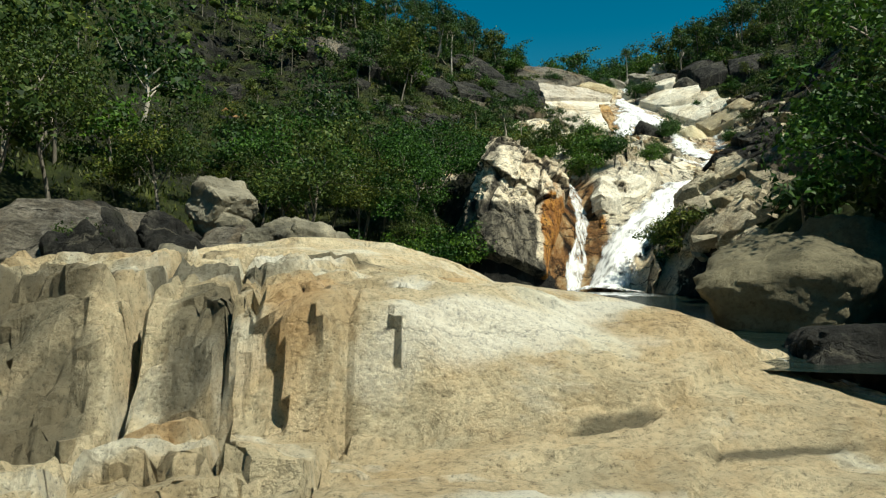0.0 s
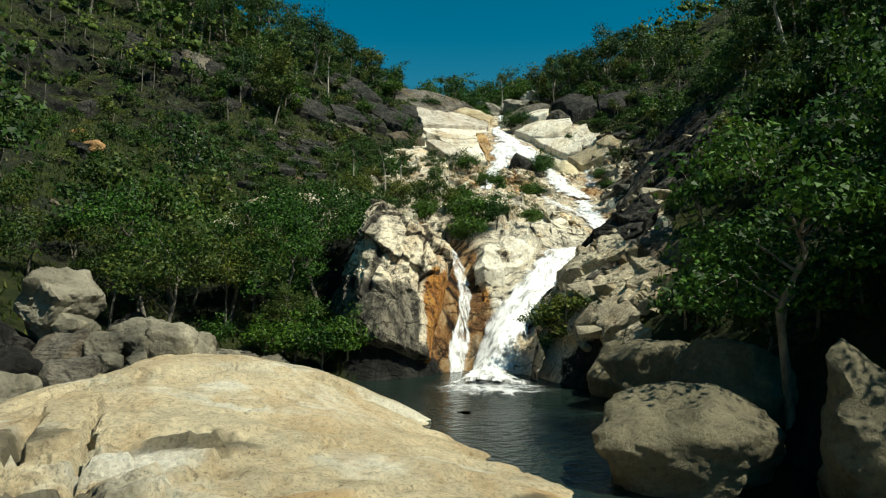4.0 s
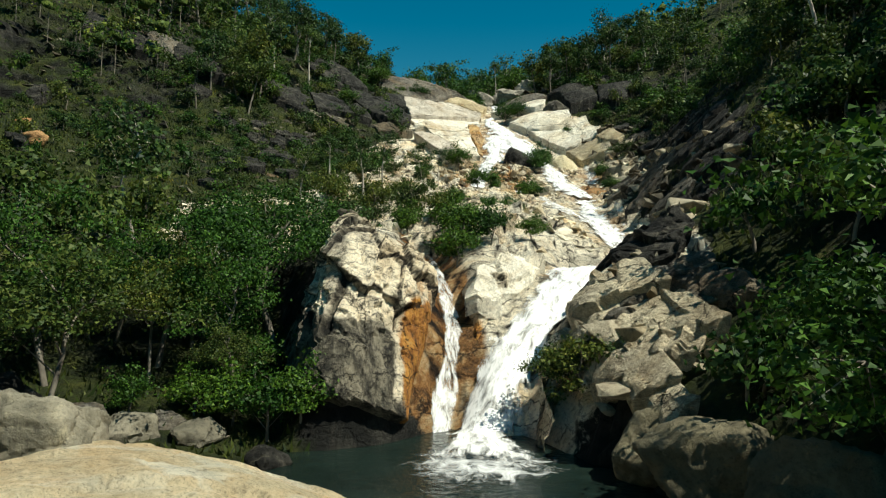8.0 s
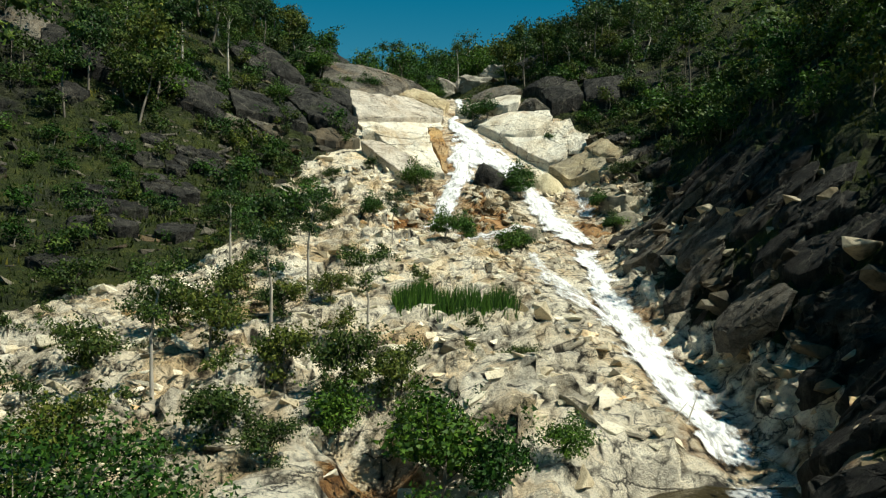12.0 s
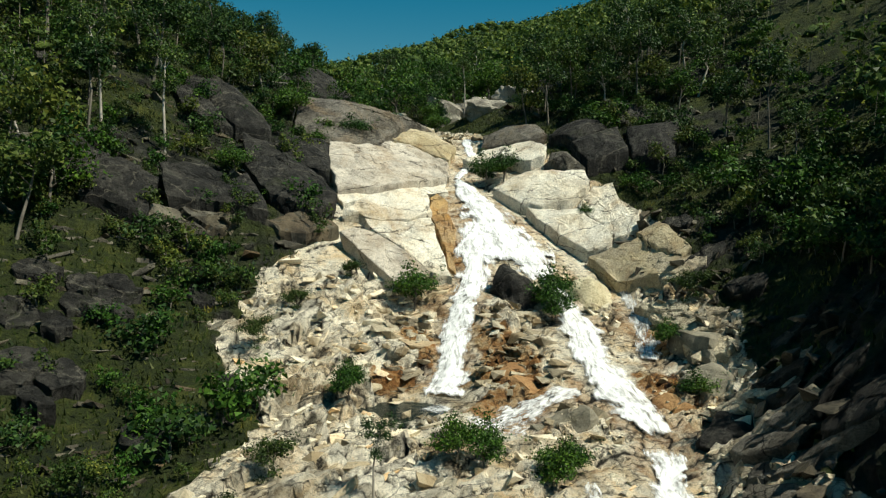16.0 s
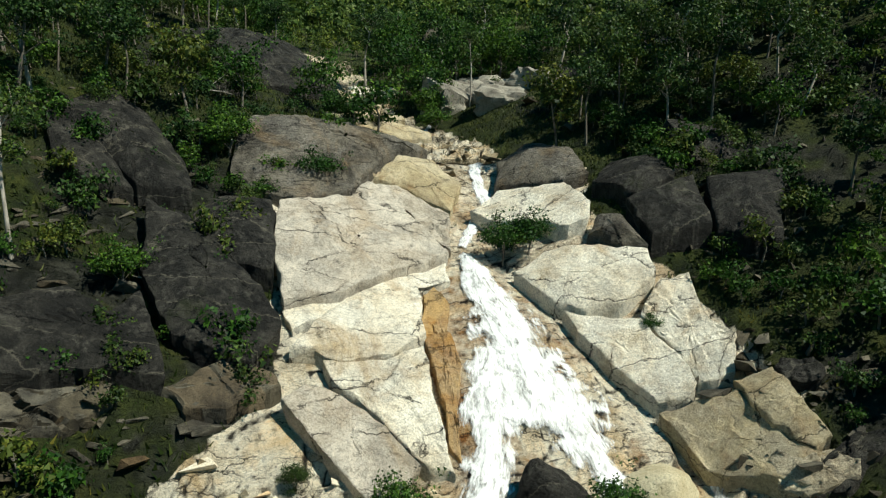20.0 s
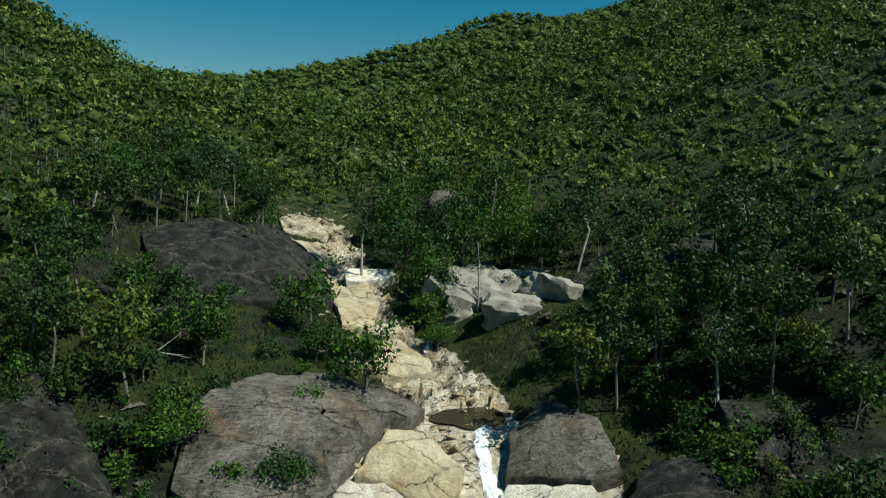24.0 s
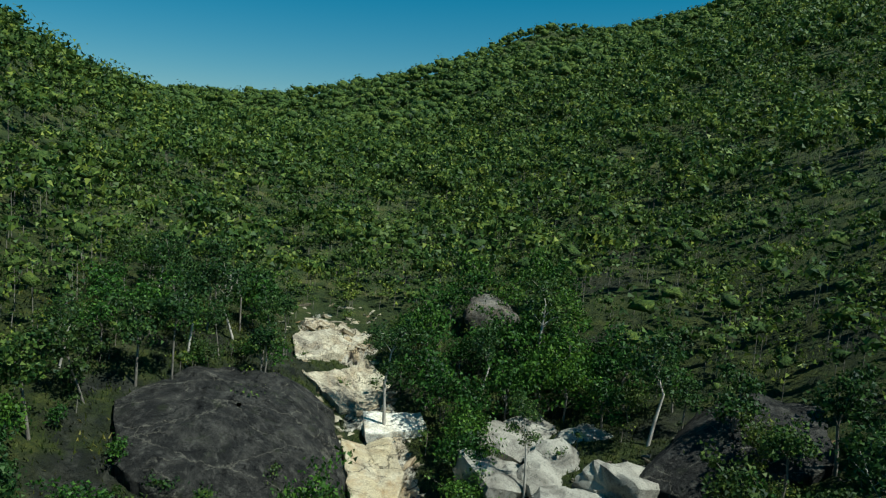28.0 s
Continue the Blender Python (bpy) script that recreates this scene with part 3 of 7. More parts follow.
M_TWOTONE = slab_granite("half_dark_granite", (0.22, 0.195, 0.15), (0.085, 0.076, 0.06), (0.026, 0.023, 0.019), 0.7, 0.3, 0.9, 0.6)
M_LEDGE = slab_granite("layered_brown_granite", (0.78, 0.68, 0.48), (0.58, 0.48, 0.32), (0.20, 0.16, 0.10), 0.5, 0.4, 1.0, 0.55)
M_OCHRE = slab_granite("rust_washed_granite", (0.52, 0.34, 0.14), (0.40, 0.21, 0.06), (0.13, 0.06, 0.022), 0.35, 0.8, 0.6)


def cliff_granite():
    """The lower cliff: pale jointed rock, an orange wet wall and grey streaks that run straight down."""
    n = Nodes("cliff_granite")
    tint = n.node("ShaderNodeSeparateColor", Color=n.attr("tints").outputs["Color"])
    c, broad, grain = rock_colours(n, (0.86, 0.75, 0.56), (0.70, 0.58, 0.40), (0.28, 0.21, 0.13), 1.0)
    c = n.mix(0.75, c, n.ramp(n.attr("block").outputs["Fac"], (0.1, 0.45), (0.4, 0.95), (0.9, 1.12)), "MULTIPLY")
    streak = n.noise(1.0, 7, 0.7, n.stretched(2.4, 2.4, 0.16))
    lace = n.math("SUBTRACT", n.noise(1.2, 8, 0.75), 0.5)
    wet = n.ramp(n.math("ADD", tint.outputs["Red"], lace), (0.38, 0.0), (0.62, 1.0))
    orange = n.ramp(streak, (0.32, (0.05, 0.028, 0.014)), (0.45, (0.30, 0.12, 0.025)), (0.58, (0.52, 0.25, 0.05)), (0.72, (0.62, 0.40, 0.16)))
    c = n.mix(wet, c, orange)
    grey = n.ramp(n.math("ADD", tint.outputs["Green"], lace), (0.38, 0.0), (0.62, 1.0))
    c = n.mix(grey, c, n.ramp(streak, (0.36, (0.02, 0.019, 0.016)), (0.48, (0.09, 0.08, 0.06)), (0.66, (0.34, 0.30, 0.22))))
    ragged = n.math("MULTIPLY", n.math("SUBTRACT", n.noise(1.4, 7, 0.75), 0.5), 0.2)
    wide = n.ramp(n.math("ADD", n.attr("open_joint").outputs["Fac"], ragged), (0.03, 0.05), (0.08, 0.5), (0.13, 1.0))
    c = n.mix(1.0, c, n.math("MULTIPLY", wide, n.math("MULTIPLY", broken_lines(n, 0.55, 0.03, 1.0), n.math("MULTIPLY", broken_lines(n, 0.24, 0.022, 1.0), broken_lines(n, 1.2, 0.03, 0.8)))), "MULTIPLY")
    c = n.mix(n.math("MULTIPLY", n.ramp(streak, (0.56, 0.0), (0.7, 1.0)), 0.5), c, n.mix(1.0, c, (0.35, 0.32, 0.28), "MULTIPLY"))
    h = n.math("ADD", n.math("MULTIPLY", n.noise(1.8, 10, 0.75), 1.5), n.math("MULTIPLY", wide, 0.4))
    return n.finish(c, 0.7, h, 0.18, 1.0)


M_CLIFF = cliff_granite()
M_ROCKDOME = dome_granite()
def dark_granite():
    """Black-crusted granite: pale runs down its faces, lichen, worn patches of grey and long seams with pale dust in them."""
    n = Nodes("dark_weathered_granite")
    c = n.ramp(n.noise(0.5, 9, 0.75, warp=0.5), (0.3, (0.005, 0.005, 0.0045)), (0.48, (0.018, 0.0172, 0.0145)), (0.62, (0.055, 0.051, 0.042)), (0.76, (0.13, 0.12, 0.095)))
    c = n.mix(0.7, c, n.ramp(n.noise(8, 7, 0.8), (0.34, 0.35), (0.56, 1.15)), "MULTIPLY")
    runs = n.ramp(n.noise(1.0, 7, 0.72, n.stretched(1.5, 1.5, 0.10)), (0.52, 0.0), (0.68, 1.0))
    c = n.mix(n.math("MULTIPLY", runs, 0.55), c, n.ramp(n.noise(2.2, 6, 0.7), (0.3, (0.05, 0.048, 0.042)), (0.7, (0.20, 0.185, 0.15))))
    lichen = n.ramp(n.noise(1.1, 9, 0.82), (0.60, 0.0), (0.67, 1.0))
    c = n.mix(n.math("MULTIPLY", lichen, 0.5), c, (0.17, 0.165, 0.13))
    moss = n.ramp(n.noise(0.4, 7, 0.75), (0.56, 0.0), (0.66, 1.0))
    c = n.mix(n.math("MULTIPLY", moss, 0.45), c, (0.024, 0.032, 0.008))
    seams = broken_lines(n, 0.16, 0.014, 1.0)
    c = n.mix(n.math("MULTIPLY", n.math("SUBTRACT", 1.0, seams), 0.35), c, (0.30, 0.27, 0.2))
    split = broken_lines(n, 0.42, 0.016, 0.9)
    c = n.mix(1.0, c, split, "MULTIPLY")
    h = n.math("ADD", n.math("MULTIPLY", n.noise(1.1, 10, 0.75), 2.0), n.math("MULTIPLY", split, 0.7))
    return n.finish(c, 0.8, h, 0.25, 1.0)


M_DARK = dark_granite()
M_DARKSHARD = granite("broken_dark_granite", (0.16, 0.145, 0.11), (0.06, 0.055, 0.044), (0.014, 0.014, 0.012), 0.6, 0.3, pieces=True)
M_BROWNROCK = granite("brown_angular_granite", (0.46, 0.40, 0.29), (0.28, 0.24, 0.17), (0.06, 0.052, 0.038), 0.8, 0.2, pieces=True)
M_PITTED = granite("pitted_pale_granite", (0.37, 0.34, 0.275), (0.20, 0.18, 0.145), (0.025, 0.023, 0.02), 1.0)
M_GREY = granite("grey_granite", (0.30, 0.27, 0.20), (0.16, 0.145, 0.105), (0.05, 0.047, 0.038), 0.6, 0.35)
# granite with tree shade put into its colour, for the pool-edge boulders
M_SHADOWED = granite("shade_darkened_granite", (0.19, 0.165, 0.105), (0.11, 0.098, 0.062), (0.03, 0.028, 0.02), 0.6, 0.2)
M_RUST = granite("rust_stained_granite", (0.40, 0.23, 0.10), (0.26, 0.135, 0.055), (0.09, 0.05, 0.028), 0.5)


def ground_material():
    n = Nodes("valley_ground")
    painted = n.attr("masks")
    masks = n.node("ShaderNodeSeparateColor", Color=painted.outputs["Color"])
    sound = painted.outputs["Alpha"]
    pale, grass, rust = masks.outputs["Red"], masks.outputs["Green"], masks.outputs["Blue"]
    block = n.attr("block").outputs["Fac"]
    rock, broad, grain = rock_colours(n, (0.93, 0.85, 0.68), (0.80, 0.70, 0.52), (0.40, 0.31, 0.19), 0.6)
    rock = n.mix(n.math("SUBTRACT", 0.8, n.math("MULTIPLY", sound, 0.55)), rock, n.ramp(block, (0.15, 0.5), (0.4, 0.95), (0.8, 1.1)), "MULTIPLY")
    ragged = n.math("MULTIPLY", n.math("SUBTRACT", n.noise(1.1, 7, 0.75), 0.5), 0.24)
    wide = n.ramp(n.math("ADD", n.attr("open_joint").outputs["Fac"], ragged), (0.03, 0.05), (0.07, 0.55), (0.11, 1.0))
    hair = n.ramp(n.math("ADD", n.attr("fine_joint").outputs["Fac"], ragged), (0.0, 0.3), (0.05, 1.0))
    hair = n.math("MAXIMUM", hair, n.ramp(n.noise(0.45, 3, 0.6), (0.46, 0.0), (0.58, 1.0)))
    joints = n.math("MULTIPLY", n.math("MULTIPLY", wide, hair), n.math("MULTIPLY", broken_lines(n, 0.4, 0.035, 1.0), broken_lines(n, 1.0, 0.03, 0.4)))
    rusty = n.ramp(n.noise(0.8, 6, 0.7), (0.35, (0.07, 0.045, 0.028)), (0.48, (0.32, 0.16, 0.055)), (0.58, (0.48, 0.33, 0.17)), (0.7, (0.62, 0.53, 0.38)))
    rock = n.mix(n.ramp(n.math("ADD", rust, n.math("MULTIPLY", n.math("SUBTRACT", n.noise(1.3, 7, 0.7), 0.5), 0.9)), (0.35, 0.0), (0.7, 1.0)), rock, rusty)
    tan = n.ramp(n.noise(0.22, 6, 0.65, warp=0.8), (0.5, 0.0), (0.64, 1.0))
    rock = n.mix(n.math("MULTIPLY", tan, 0.75), rock, n.mix(1.0, rock, (0.86, 0.66, 0.40), "MULTIPLY"))
    grime = n.ramp(n.noise(0.5, 8, 0.75, n.stretched(1.0, 0.45, 0.45, (0, 0, 0.5)), 0.6), (0.52, 0.0), (0.66, 1.0))
    rock = n.mix(n.math("MULTIPLY", grime, 0.6), rock, n.mix(1.0, rock, (0.36, 0.34, 0.31), "MULTIPLY"))
    rock = n.mix(1.0, rock, joints, "MULTIPLY")
    # near-black rock; on the right bank and under the cliff it paints shade
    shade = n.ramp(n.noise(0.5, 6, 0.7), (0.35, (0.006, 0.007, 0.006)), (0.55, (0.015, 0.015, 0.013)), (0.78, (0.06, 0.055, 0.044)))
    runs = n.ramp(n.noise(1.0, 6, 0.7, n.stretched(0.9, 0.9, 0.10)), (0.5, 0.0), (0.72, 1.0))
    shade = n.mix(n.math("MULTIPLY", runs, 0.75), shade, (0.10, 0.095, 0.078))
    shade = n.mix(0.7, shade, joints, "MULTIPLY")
    turf = n.ramp(n.noise(0.6, 8, 0.75), (0.34, (0.008, 0.015, 0.004)), (0.52, (0.036, 0.048, 0.008)), (0.72, (0.10, 0.105, 0.019)))
    turf = n.mix(0.6, turf, n.ramp(n.noise(6, 6, 0.8), (0.3, 0.3), (0.6, 1.0)), "MULTIPLY")
    floor = n.ramp(n.noise(0.25, 6, 0.7), (0.35, (0.018, 0.032, 0.008)), (0.5, (0.042, 0.06, 0.014)), (0.65, (0.10, 0.10, 0.03)))
    turf = n.mix(n.attr("forest").outputs["Fac"], turf, floor)
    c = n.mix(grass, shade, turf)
    edge = n.math("ADD", pale, n.math("MULTIPLY", n.math("SUBTRACT", n.noise(1.6, 7, 0.75), 0.5), 1.1))
    c = n.mix(n.ramp(edge, (0.4, 0.0), (0.54, 1.0)), c, rock)
    h = n.math("ADD", n.math("MULTIPLY", n.noise(1.6, 10, 0.78), 1.6), n.math("MULTIPLY", joints, 0.5))
    h = n.math("ADD", h, n.math("MULTIPLY", n.noise(3.0, 8, 0.75, n.stretched(0.5, 1.8, 2.0, (0.5, 0.3, 0.6))), 0.9))
    return n.finish(c, 0.9, h, 0.22, 1.0)


M_GROUND = ground_material()


def bark(name, a, b):
    n = Nodes(name)
    c = n.ramp(n.noise(3.0, 5, 0.7, n.stretched(1, 1, 0.3)), (0.35, b), (0.65, a))
    return n.finish(c, 0.85, n.noise(9, 4), 0.02, 0.5)


M_BARK = bark("grey_bark", (0.26, 0.23, 0.18), (0.07, 0.06, 0.05))
M_BARK_PALE = bark("pale_bark", (0.55, 0.5, 0.42), (0.25, 0.22, 0.18))


def foliage(name, a, b, c2, massed=False):
    n = Nodes(name)
    g = n.tree.nodes.new("ShaderNodeNewGeometry")
    info = n.tree.nodes.new("ShaderNodeObjectInfo")
    leaf = n.ramp(g.outputs["Random Per Island"], (0.1, a), (0.55, b), (0.95, c2))
    tone = n.ramp(n.math("FRACT", n.math("ADD", info.outputs["Random"], n.noise(0.08, 2))), (0.0, (0.5, 0.62, 0.5)), (0.5, (1.0, 1.0, 0.9)), (1.0, (1.6, 1.3, 0.9)))
    if massed:
        tone = n.ramp(n.noise(0.17, 2, 0.5), (0.32, (0.42, 0.58, 0.58)), (0.5, (1.0, 1.0, 1.0)), (0.66, (1.95, 1.5, 1.1)))
    col = n.mix(1.0, leaf, tone, "MULTIPLY")
    n.put(n.bsdf.inputs["Base Color"], col)
    n.bsdf.inputs["Roughness"].default_value = 0.55
    n.bsdf.inputs["Specular IOR Level"].default_value = 0.2
    t = n.node("ShaderNodeBsdfTranslucent", Color=col)
    m = n.node("ShaderNodeMixShader", Fac=0.22)
    n.tree.links.new(n.bsdf.outputs[0], m.inputs[1])
    n.tree.links.new(t.outputs[0], m.inputs[2])
    n.tree.links.new(m.outputs[0], n.out.inputs["Surface"])
    return n.mat


def canopy(name, low, mid, high):
    """Massed foliage seen from afar: leafy grain and tone from tree to tree."""
    n = Nodes(name)
    g = n.tree.nodes.new("ShaderNodeNewGeometry")
    leaf = n.ramp(n.noise(1.6, 9, 0.85), (0.34, low), (0.5, mid), (0.66, high))
    tone = n.ramp(g.outputs["Random Per Island"], (0.0, (0.5, 0.62, 0.5)), (0.5, (1.0, 1.0, 0.9)), (1.0, (1.5, 1.3, 0.9)))
    return n.finish(n.mix(1.0, leaf, tone, "MULTIPLY"), 0.85, n.noise(1.1, 7, 0.75), 0.9, 0.8)


M_CANOPY = canopy("canopy", (0.02, 0.042, 0.009), (0.056, 0.095, 0.018), (0.14, 0.18, 0.036))
M_GUM = foliage("gum_leaves", (0.011, 0.032, 0.009), (0.029, 0.068, 0.015), (0.075, 0.13, 0.028))
M_WOODS = foliage("woods_leaves", (0.02, 0.045, 0.008), (0.055, 0.10, 0.016), (0.135, 0.19, 0.034), True)
M_BROAD = foliage("broad_leaves", (0.011, 0.036, 0.006), (0.032, 0.086, 0.011), (0.078, 0.165, 0.022))
M_OLIVE = foliage("olive_leaves", (0.02, 0.04, 0.009), (0.05, 0.085, 0.016), (0.115, 0.145, 0.032))
M_GRASS = foliage("dry_grass", (0.022, 0.036, 0.007), (0.05, 0.068, 0.013), (0.13, 0.135, 0.034))


def falling_water(name, thick):
    n = Nodes(name)
    uv = n.tree.nodes.new("ShaderNodeUVMap").outputs["UV"]
    streak = n.noise(1.0, 6, 0.7, n.stretched(7, 1.3, 1, where=uv), 0.9)
    fine = n.noise(1.0, 5, 0.7, n.stretched(24, 4.5, 1, where=uv), 0.6)
    both = n.math("ADD", n.math("MULTIPLY", streak, 0.65), n.math("MULTIPLY", fine, 0.35))
    rim = n.attr("rim").outputs["Fac"]
    cover = n.ramp(n.math("ADD", both, n.math("MULTIPLY", n.math("SUBTRACT", rim, 1.0), 0.6)), (0.40 - thick, 0.0), (0.60 - thick, 1.0))
    n.put(n.bsdf.inputs["Base Color"], n.ramp(both, (0.33, (0.40, 0.41, 0.39)), (0.44, (0.72, 0.72, 0.70)), (0.56, (0.90, 0.90, 0.88))))
    n.bsdf.inputs["Roughness"].default_value = 0.5
    b = n.node("ShaderNodeBump", Strength=0.55, Distance=0.18, Height=both)
    n.tree.links.new(b.outputs["Normal"], n.bsdf.inputs["Normal"])
    t = n.tree.nodes.new("ShaderNodeBsdfTransparent")
    m = n.node("ShaderNodeMixShader", Fac=cover)
    n.tree.links.new(t.outputs[0], m.inputs[1])
    n.tree.links.new(n.bsdf.outputs[0], m.inputs[2])
    n.tree.links.new(m.outputs[0], n.out.inputs["Surface"])
    return n.mat


M_FALL = falling_water("white_water", 0.10)
M_BROADFALL = falling_water("broad_white_water", 0.11)
M_VEIL = falling_water("thin_white_water", 0.0)
M_RIFFLE = falling_water("broken_white_riffles", -0.11)


def still_water(name, deep, ripple):
    n = Nodes(name)
    c = n.ramp(n.noise(0.35, 3), (0.35, tuple(v * 0.6 for v in deep)), (0.65, deep))
    h = n.math("ADD", n.noise(1.6, 4, 0.6, n.stretched(1, 1.7, 1)), n.math("MULTIPLY", n.noise(5, 3), 0.4))
    m = n.finish(c, 0.08, h, ripple, 0.7)
    n.bsdf.inputs["Specular IOR Level"].default_value = 0.35
    return m


M_POOL = still_water("dark_pool_water", (0.012, 0.022, 0.018), 0.12)
M_BROWN = still_water("brown_pool_water", (0.05, 0.04, 0.018), 0.05)


# ---- mesh helpers ----
def mesh_of(name, verts, faces, smooth_faces=True, crease=0):
    """A mesh from arrays: verts (n, 3), faces (m, 3 or 4)."""
    verts, faces = np.asarray(verts, np.float32), np.asarray(faces, np.int32)
    me = bpy.data.meshes.new(name)
    m, k = faces.shape
    me.vertices.add(len(verts))
    me.vertices.foreach_set("co", verts.ravel())
    me.loops.add(m * k)
    me.loops.foreach_set("vertex_index", faces.ravel())
    me.polygons.add(m)
    me.polygons.foreach_set("loop_start", np.arange(0, m * k, k, dtype=np.int32))
    me.polygons.foreach_set("use_smooth", np.full(m, smooth_faces))
    me.update(calc_edges=True)
    if crease:
        me.set_sharp_from_angle(angle=radians(crease))
    return me


def grid_faces(rows, cols):
    a = np.arange(rows * cols).reshape(rows, cols)
    return np.stack([a[:-1, :-1], a[:-1, 1:], a[1:, 1:], a[1:, :-1]], -1).reshape(-1, 4)


def piece(name, me, material, parent=None, label=""):
    """One mesh object, as a part when a parent is given."""
    if material:
        me.materials.append(material)
    ob = new(name, me)
    if parent is not None:
        ob.parent = parent
    if label:
        tagged(ob, label)
    return ob


def tube(points, radii, sides=7):
    """A tapered tube along points: verts and quad faces."""
    pts = [Vector(p) for p in points]
    verts, faces = [], []
    for k, p in enumerate(pts):
        way = (pts[min(k + 1, len(pts) - 1)] - pts[max(k - 1, 0)]).normalized()
        a = way.orthogonal().normalized()
        b = way.cross(a)
        for s in range(sides):
            q = 2 * math.pi * s / sides
            verts.append(p + radii[k] * (math.cos(q) * a + math.sin(q) * b))
    for k in range(len(pts) - 1):
        for s in range(sides):
            t = (s + 1) % sides
            faces.append((k * sides + s, k * sides + t, (k + 1) * sides + t, (k + 1) * sides + s))
    return verts, faces


def merge(lists):
    verts, faces, base = [], [], 0
    for v, f in lists:
        v, f = np.asarray(v, float), np.asarray(f, int)
        verts.append(v), faces.append(f + base)
        base += len(v)
    return np.concatenate(verts), np.concatenate(faces)


# ---- the ground ----
slope = np.hypot(*np.gradient(ZZ, GY, GX))
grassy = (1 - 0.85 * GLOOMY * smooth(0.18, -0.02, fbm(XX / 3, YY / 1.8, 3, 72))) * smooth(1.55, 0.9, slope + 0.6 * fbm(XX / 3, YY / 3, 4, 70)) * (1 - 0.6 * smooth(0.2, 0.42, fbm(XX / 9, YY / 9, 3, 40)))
grassy = np.maximum(grassy, smooth(190, 240, YY))
wet = smooth(3.2, 0.2, STREAM + 2.2 * fbm(XX / 3, YY / 3, 3, 77)) * 0.55 * smooth(0.05, 0.25, fbm(XX / 4, YY / 4, 3, 80) + 0.15)
gully_d, gully_s = to_path(XX, YY, GULLY)
wet = np.maximum(wet, smooth(2.3, 0.9, gully_d + 0.25 * np.maximum(XX - 8.5, 0) + 1.3 * fbm(XX, YY, 3, 81)) * smooth(34, 36, YY) * smooth(52, 46, YY))
for rx_, ry_, wx_, wy_ in ((24.9, 106.0, 0.7, 3.6), (25.9, 112.4, 0.5, 2.0), (19.9, 94.5, 1.2, 2.6), (25.2, 90.5, 2.0, 3.4), (37.2, 90.3, 1.5, 2.2), (34.3, 86.1, 1.5, 1.8), (23.5, 85.8, 2.6, 1.3), (17.5, 90.5, 1.4, 1.4)):
    wet = np.maximum(wet, 0.95 * smooth(1.3, 0.7, np.hypot((XX - rx_) / wx_, (YY - ry_) / wy_) + 0.6 * fbm(XX / 1.5, YY / 1.5, 3, 83)))
wet = np.maximum(wet, 0.42 * SLABBY * smooth(103, 106, YY) * smooth(14, 18, XX) * smooth(46, 42, XX))
pale_mask = np.clip(PALE * (0.86 + 0.5 * fbm(XX / 2.5, YY / 2.5, 3, 85)), 0, 1)
me = mesh_of("valley", np.stack([XX + SIDE_X, YY + SIDE_Y, ZZ], -1).reshape(-1, 3), grid_faces(*XX.shape), crease=28)
blocks = me.attributes.new("block", "FLOAT", "POINT")
blocks.data.foreach_set("value", BLOCK.astype(np.float32).ravel())
me.attributes.new("forest", "FLOAT", "POINT").data.foreach_set("value", np.maximum(smooth(165, 215, YY), smooth(60, 80, np.abs(XX - 15))).astype(np.float32).ravel())
me.attributes.new("open_joint", "FLOAT", "POINT").data.foreach_set("value", np.clip(OPEN_JOINT, 0, 3).astype(np.float32).ravel())
me.attributes.new("fine_joint", "FLOAT", "POINT").data.foreach_set("value", np.clip(FINE_JOINT, 0, 3).astype(np.float32).ravel())
masks = me.attributes.new("masks", "FLOAT_COLOR", "POINT")
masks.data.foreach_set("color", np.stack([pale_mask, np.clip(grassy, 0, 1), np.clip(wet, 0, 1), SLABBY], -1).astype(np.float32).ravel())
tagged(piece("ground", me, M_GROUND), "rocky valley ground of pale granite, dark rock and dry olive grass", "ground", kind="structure")


